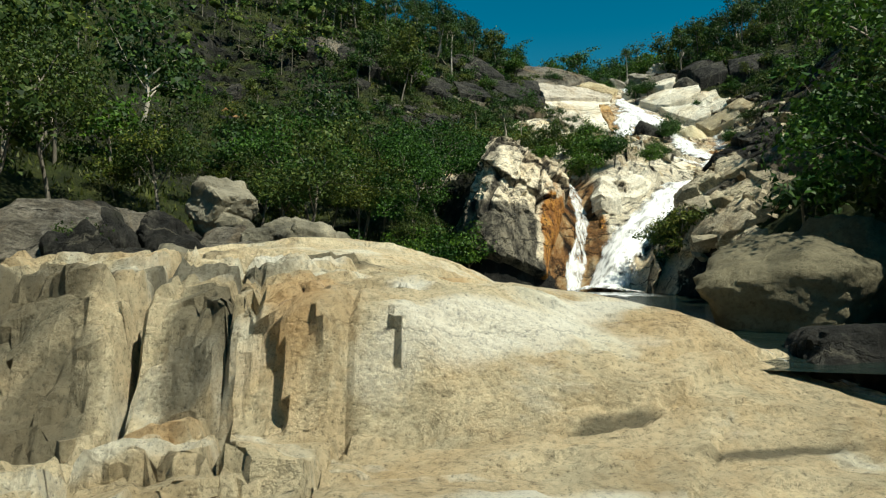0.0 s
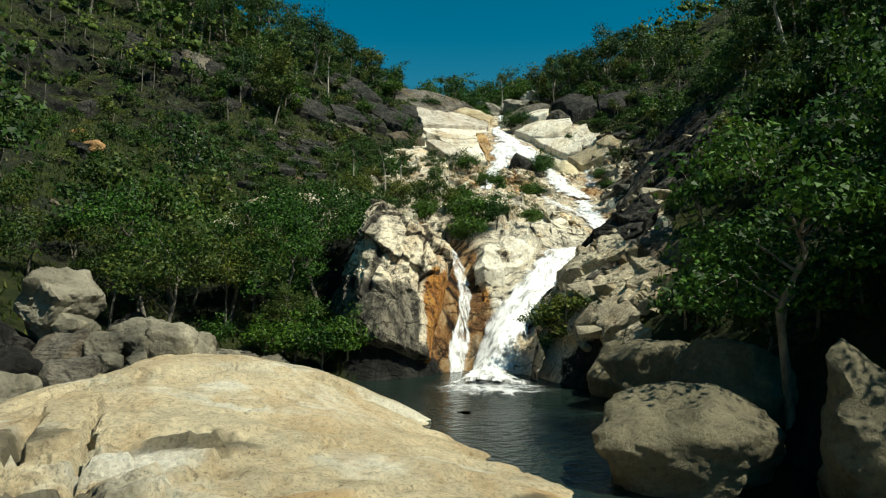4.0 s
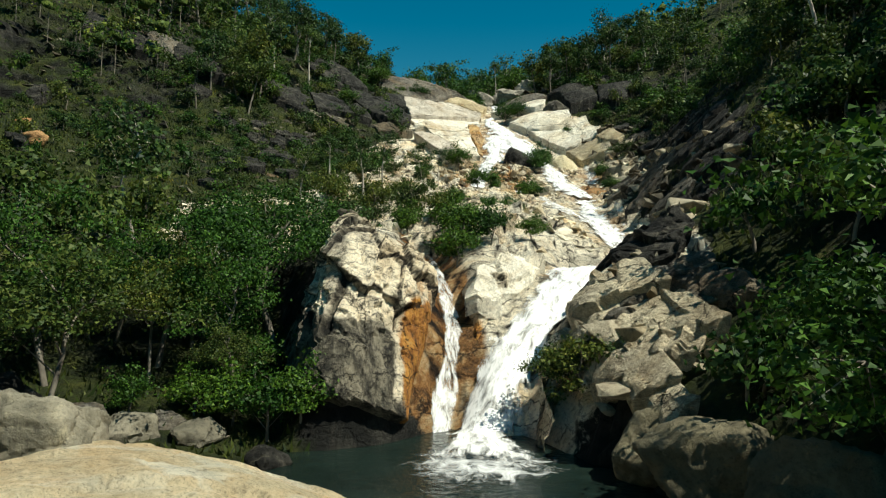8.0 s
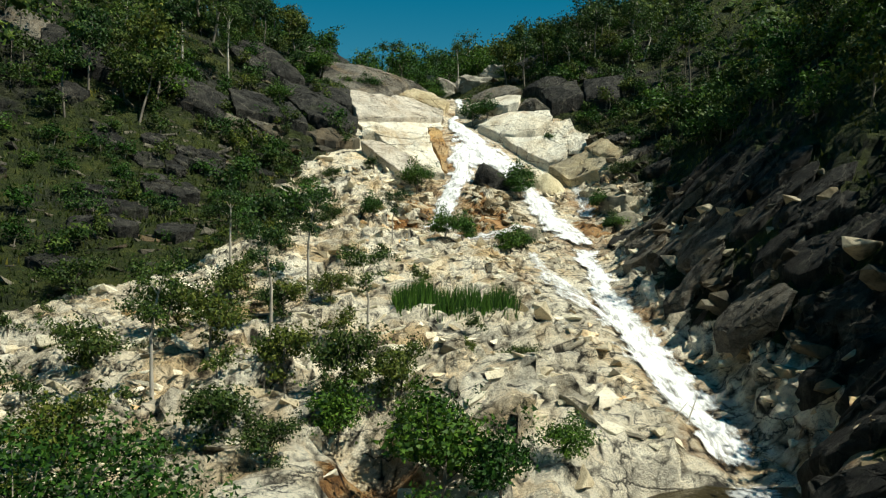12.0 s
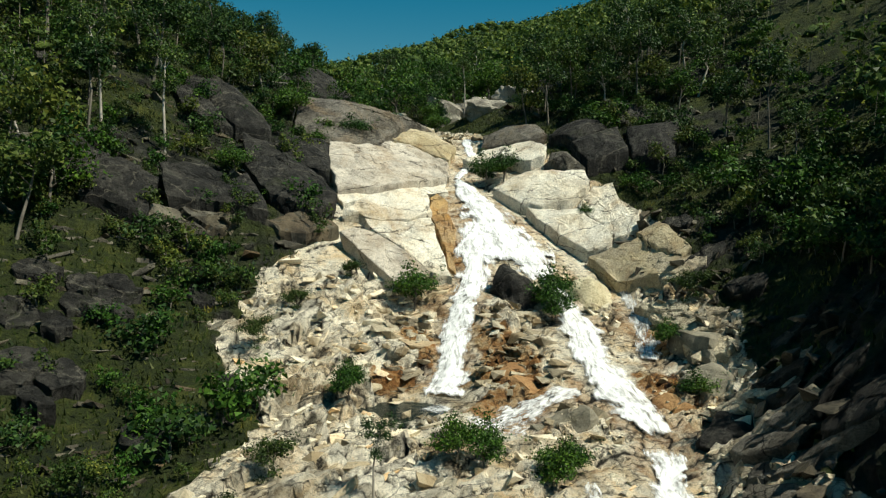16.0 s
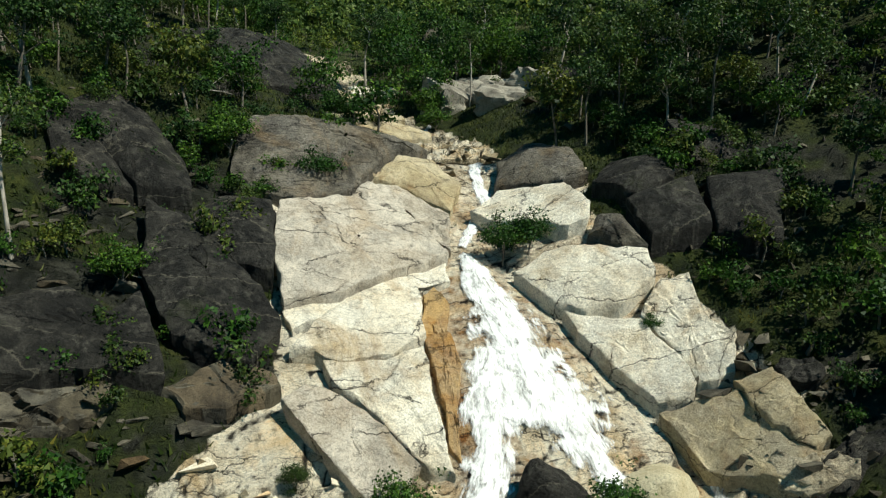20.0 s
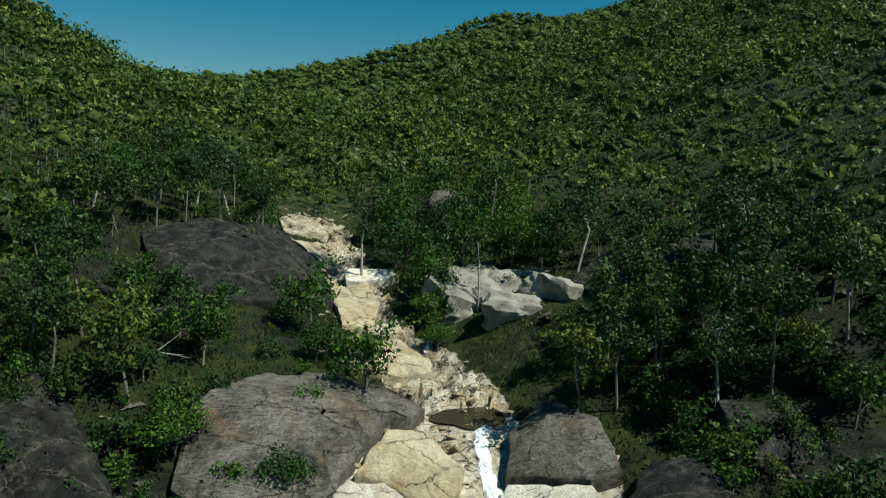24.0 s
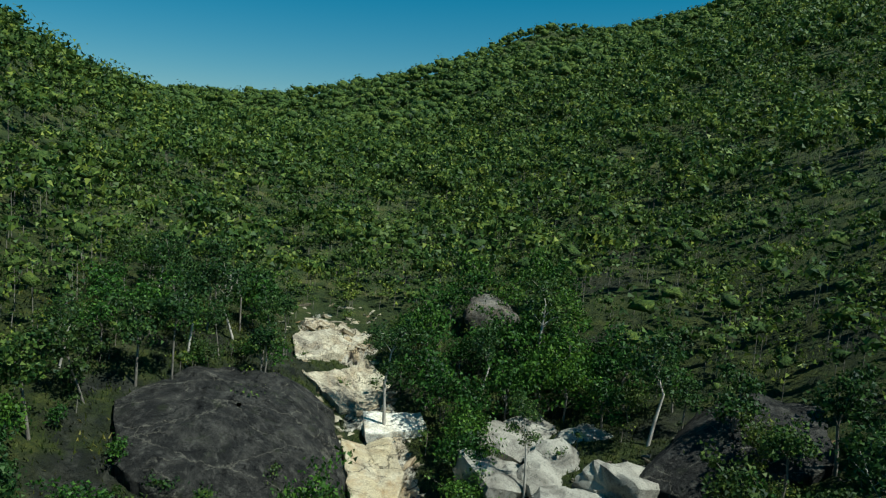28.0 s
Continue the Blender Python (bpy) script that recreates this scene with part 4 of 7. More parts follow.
# ---- the granite dome by the pool ----
def dome_height(x, y):
    yy = np.minimum(y, 25.5)
    fall = np.clip(0.047 + (yy - 18.9) * 0.006, 0.012, 0.09)
    top = 1.35 + 0.095 * (yy - 11.5) - fall * np.maximum(x + 5.0, 0) ** 1.6 - 0.045 * np.maximum(y - 25.8, 0) ** 2
    top += 0.22 * fbm(x / 5, y / 5, 3, 90)
    # the left flank breaks down to the boulders
    left = np.interp(y, [4, 9, 14, 17, 19.4, 23, 25.3, 27.5, 30, 32.5], [-14, -13, -11, -10, -9.0, -7.4, -6.0, -5.4, -4.8, -3.6])
    top -= 0.9 * np.maximum(left - x, 0) + 0.045 * np.maximum(left + 3 - x, 0) ** 2
    shelf = -0.72 - 0.03 * np.maximum(x - 1, 0) + 0.2 * fbm(x / 3, y / 3, 3, 91) - 0.05 * np.maximum(-x - 4, 0)
    front = 11.2 + 0.7 * fbm(x / 2.5, y * 0 + 3, 3, 92) + 0.10 * np.maximum(x, 0)
    wide = 0.5 + 0.85 * np.maximum(x + 0.3, 0) + 0.22 * np.maximum(-4 - x, 0)
    z = shelf + (top - shelf) * smooth(0, 1, (y - front + wide) / (2 * wide))
    broken = smooth(0.0, -3.0, x) * smooth(21, 15, y)
    z += broken * (0.5 * facets(x, y, 1.5, 93, 1.3, 0.15, 0.05, 0.45) + 0.26 * facets(x, y, 0.6, 98, 1.4, 0.3))
    z += (0.26 * facets(x, y, 2.6, 99, 2.4, 0.35, 0.025, 0.4, 0.8) + 0.09 * facets(x, y, 0.9, 88, 2.0, 0.4, 0.04, 0.5, 0.9)) * (1 - broken)
    # worn scallops where sheets have peeled away
    z += 0.07 * np.sin(2.1 * y + 0.9 * x + 3 * fbm(x / 3, y / 3, 3, 97)) * smooth(-4, 0, x)
    z += 0.05 * fbm(x * 1.5, y * 1.5, 4, 94) + 0.03 * fbm(x * 5, y * 5, 3, 89)
    # joints that run back into the rock, and cross joints
    for x0, lean, wid, deep, y0, y1 in ((-5.0, -0.18, 0.09, 2.0, 6.0, 20), (-3.4, -0.22, 0.06, 0.9, 8.0, 22), (-1.5, 0.03, 0.05, 0.8, 4, 12.8),
                                        (-2.8, -0.30, 0.05, 0.35, 11, 22), (-7.6, -0.1, 0.09, 1.1, 6, 15), (-6.4, 0.12, 0.06, 0.7, 7, 13), (-2.4, -0.05, 0.03, 0.08, 9.5, 13),
                                        (-4.4, -0.25, 0.05, 0.5, 12, 22), (-9.0, -0.15, 0.06, 0.5, 8, 17), (-3.3, 0.06, 0.04, 0.3, 9, 12.5)):
        d = np.abs(x - x0 - lean * (y - 11) - 0.2 * fbm(y * 0.9, x * 0 + x0, 3, 95))
        z -= deep * np.exp(-(d / wid) ** 2) * smooth(y0, y0 + 1, y) * smooth(y1, y1 - 3, y)
    for y0, lean, wid, deep, xa, xb in ((13.4, 0.15, 0.08, 0.35, -10, -2.5), (16.2, -0.12, 0.06, 0.25, -9, -1.0), (9.6, 0.1, 0.06, 0.25, -9, -3), (19.2, 0.2, 0.05, 0.12, -6, 3.5),
                                        (14.9, 0.3, 0.07, 0.3, -9, -4), (21.5, 0.05, 0.05, 0.1, -6, 1), (12.4, 0.04, 0.07, 0.25, -4, 0.4),
                                        (11.6, 0.16, 0.11, 0.22, -0.8, 5.6), (10.3, 0.10, 0.09, 0.2, -1.2, 6.0), (13.6, 0.22, 0.08, 0.15, -1.0, 4.4), (9.0, 0.05, 0.08, 0.16, -1.0, 5.0)):
        d = np.abs(y - y0 - lean * x - 0.5 * fbm(x * 0.8, y * 0 + y0, 3, 96))
        z -= deep * np.exp(-(d / wid) ** 2) * smooth(xa, xa + 1, x) * smooth(xb, xb - 1, x)
    # potholes worn by the creek
    for px, py, r, deep in ((-1.15, 12.6, 0.3, 0.35), (-0.4, 15.6, 0.5, 0.18), (0.9, 16.6, 0.33, 0.16), (-3.2, 17.4, 0.22, 0.15), (-2.7, 18.1, 0.25, 0.14), (-2.3, 17.2, 0.2, 0.12), (1.4, 9.2, 0.42, 0.14), (4.3, 8.4, 0.36, 0.14),
                            (1.6, 17.6, 0.3, 0.1), (-1.9, 16.2, 0.2, 0.12), (0.0, 10.4, 0.3, 0.08), (3.0, 11.2, 0.4, 0.07)):
        z -= deep * smooth(1.0, 0.65, np.hypot((x - px + 0.2 * r * np.sin(5 * y)) / (1.8 * r), (y - py) / r))
    d, s = to_path(x, y, OUTLET)
    z -= 0.45 * np.exp(-(d / 0.8) ** 2)
    beyond = x - np.interp(y, [8.5, 9, 10.2, 11.7, 13.2, 14.8, 17.2, 18.5, 30], [17, 15, 11, 8, 6.3, 5.5, 6.4, 7.5, 9])
    z = z - 1.2 * smooth(0.3, 2.0, beyond)
    return np.maximum(z, -3.0)


dx, dy = np.concatenate([np.arange(-16, -10, 0.2), np.arange(-10, 6, 0.12), np.arange(6, 14, 0.24)]), np.concatenate([np.arange(-6, 5, 0.3), np.arange(5, 18, 0.105), np.arange(18, 35, 0.2)])
DX, DY = np.meshgrid(dx, dy)
DZ = dome_height(DX, DY)
front = smooth(0.6, 1.4, np.hypot(*np.gradient(DZ, dy, dx))) * smooth(0.6, -0.8, DX) * smooth(13.2, 12.2, DY)
out = front * (0.34 * facets(DX, DZ * 1.2, 1.5, 170, 0.6, 0.1, 0.03, 0.3, 0.7) + 0.16 * facets(DX, DZ * 1.2, 0.6, 172, 0.8, 0.2, 0.05, 0.3, 0.9) + 0.07 * fbm(DX * 2.5, DZ * 2.5, 3, 171))


def stain(*spots):
    """Soft patches on the dome: x, y, half sizes and turn."""
    out = np.zeros(DX.shape)
    for x, y, rx, ry, turn in spots:
        c, s = math.cos(radians(turn)), math.sin(radians(turn))
        out = np.maximum(out, smooth(1.5, 0.4, np.hypot((c * (DX - x) + s * (DY - y)) / rx, (c * (DY - y) - s * (DX - x)) / ry)))
    return out


bleached = stain((0.8, 11.8, 2.6, 0.55, 25), (-0.6, 12.7, 0.5, 0.35, 0), (-3.4, 16.5, 1.2, 1.0, 0), (3.2, 13.8, 1.8, 0.6, 35), (1.5, 7.5, 2.0, 0.7, 15))
rusted = stain((5.6, 17.0, 1.6, 0.9, 20), (-2.4, 12.0, 0.7, 1.6, 0), (-0.2, 14.6, 1.5, 0.8, 0), (-4.2, 10.2, 0.8, 1.0, 0))
blackened = stain((2.6, 10.6, 0.9, 0.22, 12), (4.6, 9.6, 1.3, 0.22, 5), (-4.8, 14.5, 1.8, 1.1, 10), (-7.2, 12.5, 1.6, 1.6, 0), (-6.2, 10.6, 0.9, 1.4, 0), (-4.0, 11.8, 0.7, 1.6, 0), (-8.6, 10.0, 1.2, 1.6, 0), (-2.6, 17.6, 1.6, 0.6, 15), (-6.4, 18.0, 1.4, 1.2, 0), (3.8, 16.2, 1.6, 0.3, 30))
faces = grid_faces(*DX.shape)
co = np.stack([DX, DY + out, DZ], -1).reshape(-1, 3)
stains = np.stack([bleached, rusted, blackened, bleached * 0 + 1], -1).reshape(-1, 4)
mid = co[faces].mean(1)
# the deep joints part the dome into slabs
belt = sum((mid[:, 0] > x0 + lean * (mid[:, 1] - 11)).astype(int) for x0, lean in ((-7.6, -0.1), (-5.0, -0.18), (-3.4, -0.22)))
dome = new("rock_dome")
for k in range(4):
    f = faces[belt == k]
    used, at = np.unique(f, return_inverse=True)
    me = mesh_of("slab", co[used], at.reshape(-1, 4), crease=26)
    me.attributes.new("stains", "FLOAT_COLOR", "POINT").data.foreach_set("color", stains[used].astype(np.float32).ravel())
    piece("slab", me, M_ROCKDOME, dome)
tagged(dome, "broad tan granite dome, cracked and pitted, beside the pool", "rock", kind="thing")


# ---- water ----
def sheet(name, x0, x1, y0, y1, z, material, label):
    r, q = np.meshgrid(np.linspace(0.02, 1, 16), np.linspace(0, 2 * math.pi, 73), indexing="ij")
    r = r * (1 + 0.12 * np.sin(3 * q + x0) + 0.07 * np.sin(5 * q + y0))
    a, b = (x0 + x1) / 2 + r * (x1 - x0) / 2 * np.cos(q), (y0 + y1) / 2 + r * (y1 - y0) / 2 * np.sin(q)
    me = mesh_of(name, np.stack([a, b, a * 0 + z], -1).reshape(-1, 3), grid_faces(16, 73))
    return tagged(piece(name, me, material), label, "water", kind="structure")


sheet("pool_water", -7, 17.5, 12.6, 42, 0.0, M_POOL, "dark green still plunge pool below the fall")
sheet("pool_water", 14, 23.5, 43.6, 48.6, 5.85, M_BROWN, "brown shallow pool above the lip of the fall")
sheet("pool_water", 13.6, 20.6, 84.6, 89.4, 13.05, M_POOL, "dark small pool on the rock shelf")
sheet("pool_water", 30.6, 36.4, 129.8, 134.2, 31.5, M_BROWN, "brown pool above the upper fall")


def ribbon(name, path, material, label, lift=0.18, seed=0, base=None, across=25, step=0.22, low=0.06, wide=1.35, floor=-9.0):
    """Running water laid along a plan line over the rock."""
    pts = np.array(path, float)
    seg = np.hypot(np.diff(pts[:, 0]), np.diff(pts[:, 1]))
    s = np.concatenate([[0], np.cumsum(seg)])
    n = max(8, int(s[-1] / step))
    u = np.linspace(0, s[-1], n)
    cx, cy, hw = (np.interp(u, s, pts[:, k]) for k in range(3))
    ker = np.ones(9) / 9
    cx, cy = (np.convolve(np.pad(v, 4, mode="edge"), ker, "valid") for v in (cx, cy))
    tx, ty = np.gradient(cx), np.gradient(cy)
    ln = np.hypot(tx, ty) + 1e-9
    nx, ny = -ty / ln, tx / ln
    hw = wide * hw * (1 + 0.25 * fbm(u / 1.8, u * 0 + seed, 3, seed))
    w = np.linspace(-1.15, 1.15, across)
    X = cx[:, None] + nx[:, None] * hw[:, None] * w
    Y = cy[:, None] + ny[:, None] * hw[:, None] * w
    Z = ground(X, Y) if base is None else base(X, Y)
    for _ in range(2):
        Z[1:-1] = (Z[:-2] + 2 * Z[1:-1] + Z[2:]) / 4
    Z = np.maximum(Z, floor)
    Z = Z + lift * (1.15 - np.abs(w)) + 0.14 * fbm(X * 2.2, Y * 2.2, 3, seed + 5)
    me = mesh_of(name, np.stack([X, Y, Z], -1).reshape(-1, 3), grid_faces(n, across))
    uv = me.uv_layers.new(name="UVMap")
    run = np.concatenate([[0], np.cumsum(np.sqrt(np.diff(cx) ** 2 + np.diff(cy) ** 2 + np.diff(Z[:, across // 2]) ** 2))])
    U = np.broadcast_to(w * 0.5 * 1.0, (n, across)) * hw[:, None] / 2 + seed
    V = np.broadcast_to(run[:, None], (n, across)) * 0.45
    vi = np.zeros(len(me.loops), np.int32)
    me.loops.foreach_get("vertex_index", vi)
    uv.data.foreach_set("uv", np.stack([U.ravel()[vi], V.ravel()[vi]], -1).astype(np.float32).ravel())
    rim = me.attributes.new("rim", "FLOAT", "POINT")
    ends = smooth(0, low, np.linspace(0, 1, n))[:, None] * smooth(1, 0.94, np.linspace(0, 1, n))[:, None]
    rim.data.foreach_set("value", (smooth(1.15, 0.3, np.abs(w)[None, :] + 0.45 * fbm(X * 1.5, Y * 1.5, 4, seed + 9)) * ends).astype(np.float32).ravel())
    return tagged(piece(name, me, material), label, "waterfall", kind="structure")


ribbon("waterfall", MAIN_FALL, M_FALL, "white main waterfall sliding into the plunge pool", 0.45, 1, low=0.1, floor=-0.12, wide=1.25)
ribbon("waterfall", GULLY, M_VEIL, "thin white waterfall in a rusty rock gully", 0.35, 2)
ribbon("rapids", RAPID, M_FALL, "white rapid running down a granite channel", 0.25, 3)
ribbon("rapids", SIDE_RAPID, M_VEIL, "thin white rapid on bare granite", 0.2, 13)
ribbon("waterfall", CROSS_ARM, M_VEIL, "thin white water spilling over brown rock", 0.2, 14)
ribbon("waterfall", HIGH_FALL, M_VEIL, "small white spout between grey rocks", 0.12, 15)
ribbon("waterfall", RIGHT_ARM, M_FALL, "white right arm of the upper waterfall", 0.35, 4)
ribbon("waterfall", LEFT_ARM, M_FALL, "white left arm of the upper waterfall", 0.35, 5)
ribbon("waterfall", UPPER_FALL, M_BROADFALL, "broad white upper waterfall on bright granite", 0.45, 6, low=0.14, wide=1.2)
ribbon("waterfall", TOP_CHUTE, M_FALL, "narrow white chute between granite slabs", 0.25, 7)
ribbon("waterfall", SIDE_ARM, M_VEIL, "thin side arm of white water over brown rock", 0.2, 8)
ribbon("stream", OUTLET, M_BROWN, "shallow stream leaving the pool over rock", 0.05, 10, wide=1.5, base=lambda x, y: np.interp(y, [9, 10.2, 11.7, 13.2, 14.8, 17.2], [-1.3, -1.1, -0.88, -0.68, -0.45, -0.02]))
ribbon("stream", OUTLET, M_RIFFLE, "white riffles on the stream leaving the pool", 0.08, 9, wide=1.0, base=lambda x, y: np.maximum(dome_height(x, y), np.interp(y, [9, 10.2, 11.7, 13.2, 14.8, 17.2], [-1.3, -1.1, -0.88, -0.68, -0.45, -0.02])))


def foam_material():
    n = Nodes("foam")
    rim = n.attr("rim").outputs["Fac"]
    lace = n.noise(1.1, 7, 0.75, warp=1.2)
    cover = n.ramp(n.math("ADD", lace, n.math("MULTIPLY", n.math("SUBTRACT", rim, 0.8), 0.5)), (0.44, 0.0), (0.72, 0.9))
    n.bsdf.inputs["Base Color"].default_value = (0.85, 0.86, 0.85, 1)
    n.bsdf.inputs["Roughness"].default_value = 0.6
    t = n.tree.nodes.new("ShaderNodeBsdfTransparent")
    m = n.node("ShaderNodeMixShader", Fac=cover)
    n.tree.links.new(t.outputs[0], m.inputs[1])
    n.tree.links.new(n.bsdf.outputs[0], m.inputs[2])
    n.tree.links.new(m.outputs[0], n.out.inputs["Surface"])
    return n.mat


M_FOAM = foam_material()


def foam(x, y, z, rx, ry, label):
    """Churned white water lying on a pool."""
    a, b = np.meshgrid(np.linspace(-1, 1, 41), np.linspace(-1, 1, 41))
    r = np.hypot(a, b)
    swell = 0.10 * smooth(0.6, 0.0, r) + 0.10 * smooth(1, 0.2, r) * fbm(a * 6, b * 6, 3, 7)
    me = mesh_of("foam", np.stack([x + rx * a, y + ry * b, z + 0.03 + swell], -1).reshape(-1, 3), grid_faces(41, 41))
    me.attributes.new("rim", "FLOAT", "POINT").data.foreach_set("value", smooth(1.0, 0.15, r).astype(np.float32).ravel())
    tagged(piece("foam", me, M_FOAM), label, "water", kind="structure")


foam(7.3, 31.6, 0.0, 4.8, 4.0, "white foam where the fall meets the pool")
foam(19.6, 86.6, 13.05, 2.4, 1.8, "white foam at the foot of the left arm")
foam(21.0, 47.2, 5.85, 2.2, 1.6, "white foam at the foot of the rapid")
foam(33.4, 123.0, 29.2, 1.2, 1.0, "white foam below the narrow chute")


# ---- boulders ----
def boulder_mesh(name, seed, size, planes=14, sharp=9.0, rough=0.06, detail=4):
    # fewer than eight planes: a block with six flat sides and a few broken corners
    """A stone cut by planes on all sides, its edges softened, cracked and roughened."""
    rng = random.Random(seed)
    bm = bmesh.new()
    bmesh.ops.create_icosphere(bm, subdivisions=detail, radius=1.0)
    dirs = np.array([v.co for v in bm.verts])
    faces = np.array([[v.index for v in f.verts] for f in bm.faces])
    bm.free()
    inv = np.zeros(len(dirs))
    spin = rng.uniform(0, 6.28)
    for k in range(planes):
        c = 1 - 2 * (k + 0.5) / planes
        q = spin + k * 2.39996
        if planes < 8:
            side = Vector(((k % 3 == 0) * (1 - 2 * (k // 3)), (k % 3 == 1) * (1 - 2 * (k // 3)), (k % 3 == 2) * (1 - 2 * (k // 3)))) if k < 6 else Vector((1, 1, 1))
            nrm = (side + Vector((rng.gauss(0, 0.16), rng.gauss(0, 0.16), rng.gauss(0, 0.12)))).normalized()
            inv += np.maximum(dirs @ np.array(nrm) / rng.uniform(0.66, 0.82), 0) ** sharp
            continue
        nrm = Vector((math.sqrt(1 - c * c) * math.cos(q) + rng.gauss(0, 0.25), math.sqrt(1 - c * c) * math.sin(q) + rng.gauss(0, 0.25), c + rng.gauss(0, 0.2))).normalized()
        inv += np.maximum(dirs @ np.array(nrm) / rng.uniform(0.72, 1.05), 0) ** sharp
    r = inv ** (-1 / sharp)
    r *= 0.95 / r.mean()
    off = Vector((seed * 3.7, seed * 1.9, 0))
    grain = 1.0 / max(min(size), 0.3)
    out = np.empty(len(dirs))
    for i, d in enumerate(dirs):
        p = Vector(d * r[i])
        w = Vector((p.x * size[0], p.y * size[1], p.z * size[2]))
        f = noise.voronoi(w * 0.45 + off)[0]
        joint = max(0.0, 1 - (f[1] - f[0]) / 0.06)
        out[i] = rough * (noise.fractal(p * 1.5 + off, 0.75, 2.1, 7) + 0.5 * noise.noise(p * 0.9 - off)) - 0.07 * grain * joint * (1 if sharp > 9 else 0.3)
    v = dirs * (r * (1 + out))[:, None] * np.array(size)
    return mesh_of(name, v, faces, crease=24 if sharp > 9 else 40)


def boulder(x, y, z, size, seed, material, label, planes=14, sharp=9.0, rough=0.07, rot=(0, 0, 0), detail=4):
    """A stone with its middle at x, y, z."""
    ob = piece("boulder", boulder_mesh("boulder", seed, size, planes, sharp, rough, detail), material)
    ob.matrix_world = pose(x, y, z, *rot)
    return tagged(ob, label, "boulder")


def shard_mesh(name, seed, size, count=11, worn=0.05):
    """A broken stone: the hull of a few corners, its faces flat and edges sharp."""
    rng = random.Random(seed)
    bm = bmesh.new()
    for k in range(count):
        p = Vector((rng.uniform(-1, 1), rng.uniform(-1, 1), rng.uniform(-1, 1)))
        p /= max(abs(p.x), abs(p.y), abs(p.z)) ** 0.8 + 0.05
        bm.verts.new((p.x * size[0], p.y * size[1], p.z * size[2]))
    hull = bmesh.ops.convex_hull(bm, input=bm.verts)
    bmesh.ops.delete(bm, geom=[v for v in bm.verts if not v.link_faces], context="VERTS")
    if worn:
        bmesh.ops.bevel(bm, geom=list(bm.edges), offset=worn * min(size), segments=1, affect="EDGES")
    bmesh.ops.triangulate(bm, faces=bm.faces)
    me = bpy.data.meshes.new(name)
    bm.to_mesh(me)
    bm.free()
    return me

PILE = "rounded grey granite boulder in a pile beside the dome"
PILED = []


def heap(*stones):
    """Stones of the pile: x, y, z and half sizes."""
    PILED.extend(stones)


heap((-9.5, 30.2, 4.0, 1.6, 1.5, 1.25), (-11.3, 28.6, 2.0, 1.5, 1.4, 1.5), (-8.9, 28.2, 1.9, 1.1, 1.2, 1.1), (-7.6, 28.4, 2.4, 0.8, 0.8, 0.7), (-6.6, 28.9, 2.6, 1.0, 0.8, 0.7), (-5.4, 28.8, 2.3, 1.25, 0.9, 1.1), (-8.0, 26.6, 1.6, 1.0, 0.9, 0.9), (-9.6, 25.2, 1.2, 1.3, 1.1, 0.95), (-14.4, 25.6, 1.8, 2.4, 2.0, 2.3), (-11.9, 23.2, 1.3, 1.2, 1.2, 1.5), (-16.5, 21.5, 1.5, 2.4, 2.2, 2.2))
heap((-10.4, 22.4, 0.8, 0.9, 0.8, 1.0), (-11.4, 19.4, 0.5, 1.2, 1.0, 0.9), (-9.3, 23.0, 0.9, 0.7, 0.6, 0.8), (-4.4, 34.0, 1.0, 1.0, 0.8, 0.7), (-2.2, 34.4, 0.6, 0.9, 0.8, 0.6), (-5.8, 33.6, 1.3, 1.0, 0.9, 0.8), (0.2, 33.0, 0.1, 0.8, 0.6, 0.5), (-3.2, 35.0, 0.7, 0.7, 0.6, 0.5), (-7.5, 32.0, 1.8, 1.5, 1.2, 1.2), (-13.0, 29.5, 2.5, 1.6, 1.4, 1.4))
heap((-7.0, 27.4, 2.0, 0.55, 0.5, 0.45), (-8.6, 29.2, 2.9, 0.9, 0.8, 0.6), (-10.2, 27.0, 1.7, 0.9, 0.8, 1.0), (-6.2, 27.6, 1.9, 0.5, 0.45, 0.4), (-12.6, 26.4, 2.2, 1.2, 1.1, 1.5), (-9.0, 26.0, 1.3, 0.6, 0.6, 0.5), (-10.8, 24.2, 1.1, 0.8, 0.7, 1.0), (-4.6, 29.6, 2.2, 0.8, 0.7, 0.7))
for k, (x, y, z, sx, sy, sz) in enumerate(PILED):
    # grey and dark stones mixed to imitate the pile's lit tops and shaded sides
    boulder(x, y, z, (sx, sy, sz), 100 + k, M_GREY if k in (0, 3, 4, 5, 7, 13, 14, 15, 21, 22, 24, 26, 28) else M_DARK if k % 2 else M_TWOTONE, PILE, 11, 15.0, 0.13, (0, 0, 40 * k), 5 if k < 6 else 4)
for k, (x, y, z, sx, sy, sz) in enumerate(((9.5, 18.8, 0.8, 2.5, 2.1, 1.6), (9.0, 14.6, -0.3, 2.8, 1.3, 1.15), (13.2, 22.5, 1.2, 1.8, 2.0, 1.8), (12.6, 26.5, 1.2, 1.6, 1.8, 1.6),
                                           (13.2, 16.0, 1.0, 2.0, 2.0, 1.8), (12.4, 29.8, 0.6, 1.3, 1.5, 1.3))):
    # dark colours stand in for the shade on these stones, darkest on the second
    boulder(x, y, z, (sx, sy, sz), 140 + k, M_DARK if k == 1 else M_SHADOWED, "large rounded boulder at the water's edge, coloured dark for shade", 12, 9.0, 0.13, (0, 0, 25 * k), 5)

# great slabs and domes up the fall: x, y, z, size, material, turn, sharpness, label
BRIGHT, TAN, GLOOM = "bright cracked granite slab beside the upper waterfall", "smooth tan granite hump washed by the creek", "dark weathered granite dome with pale streaks"
SLABS = []


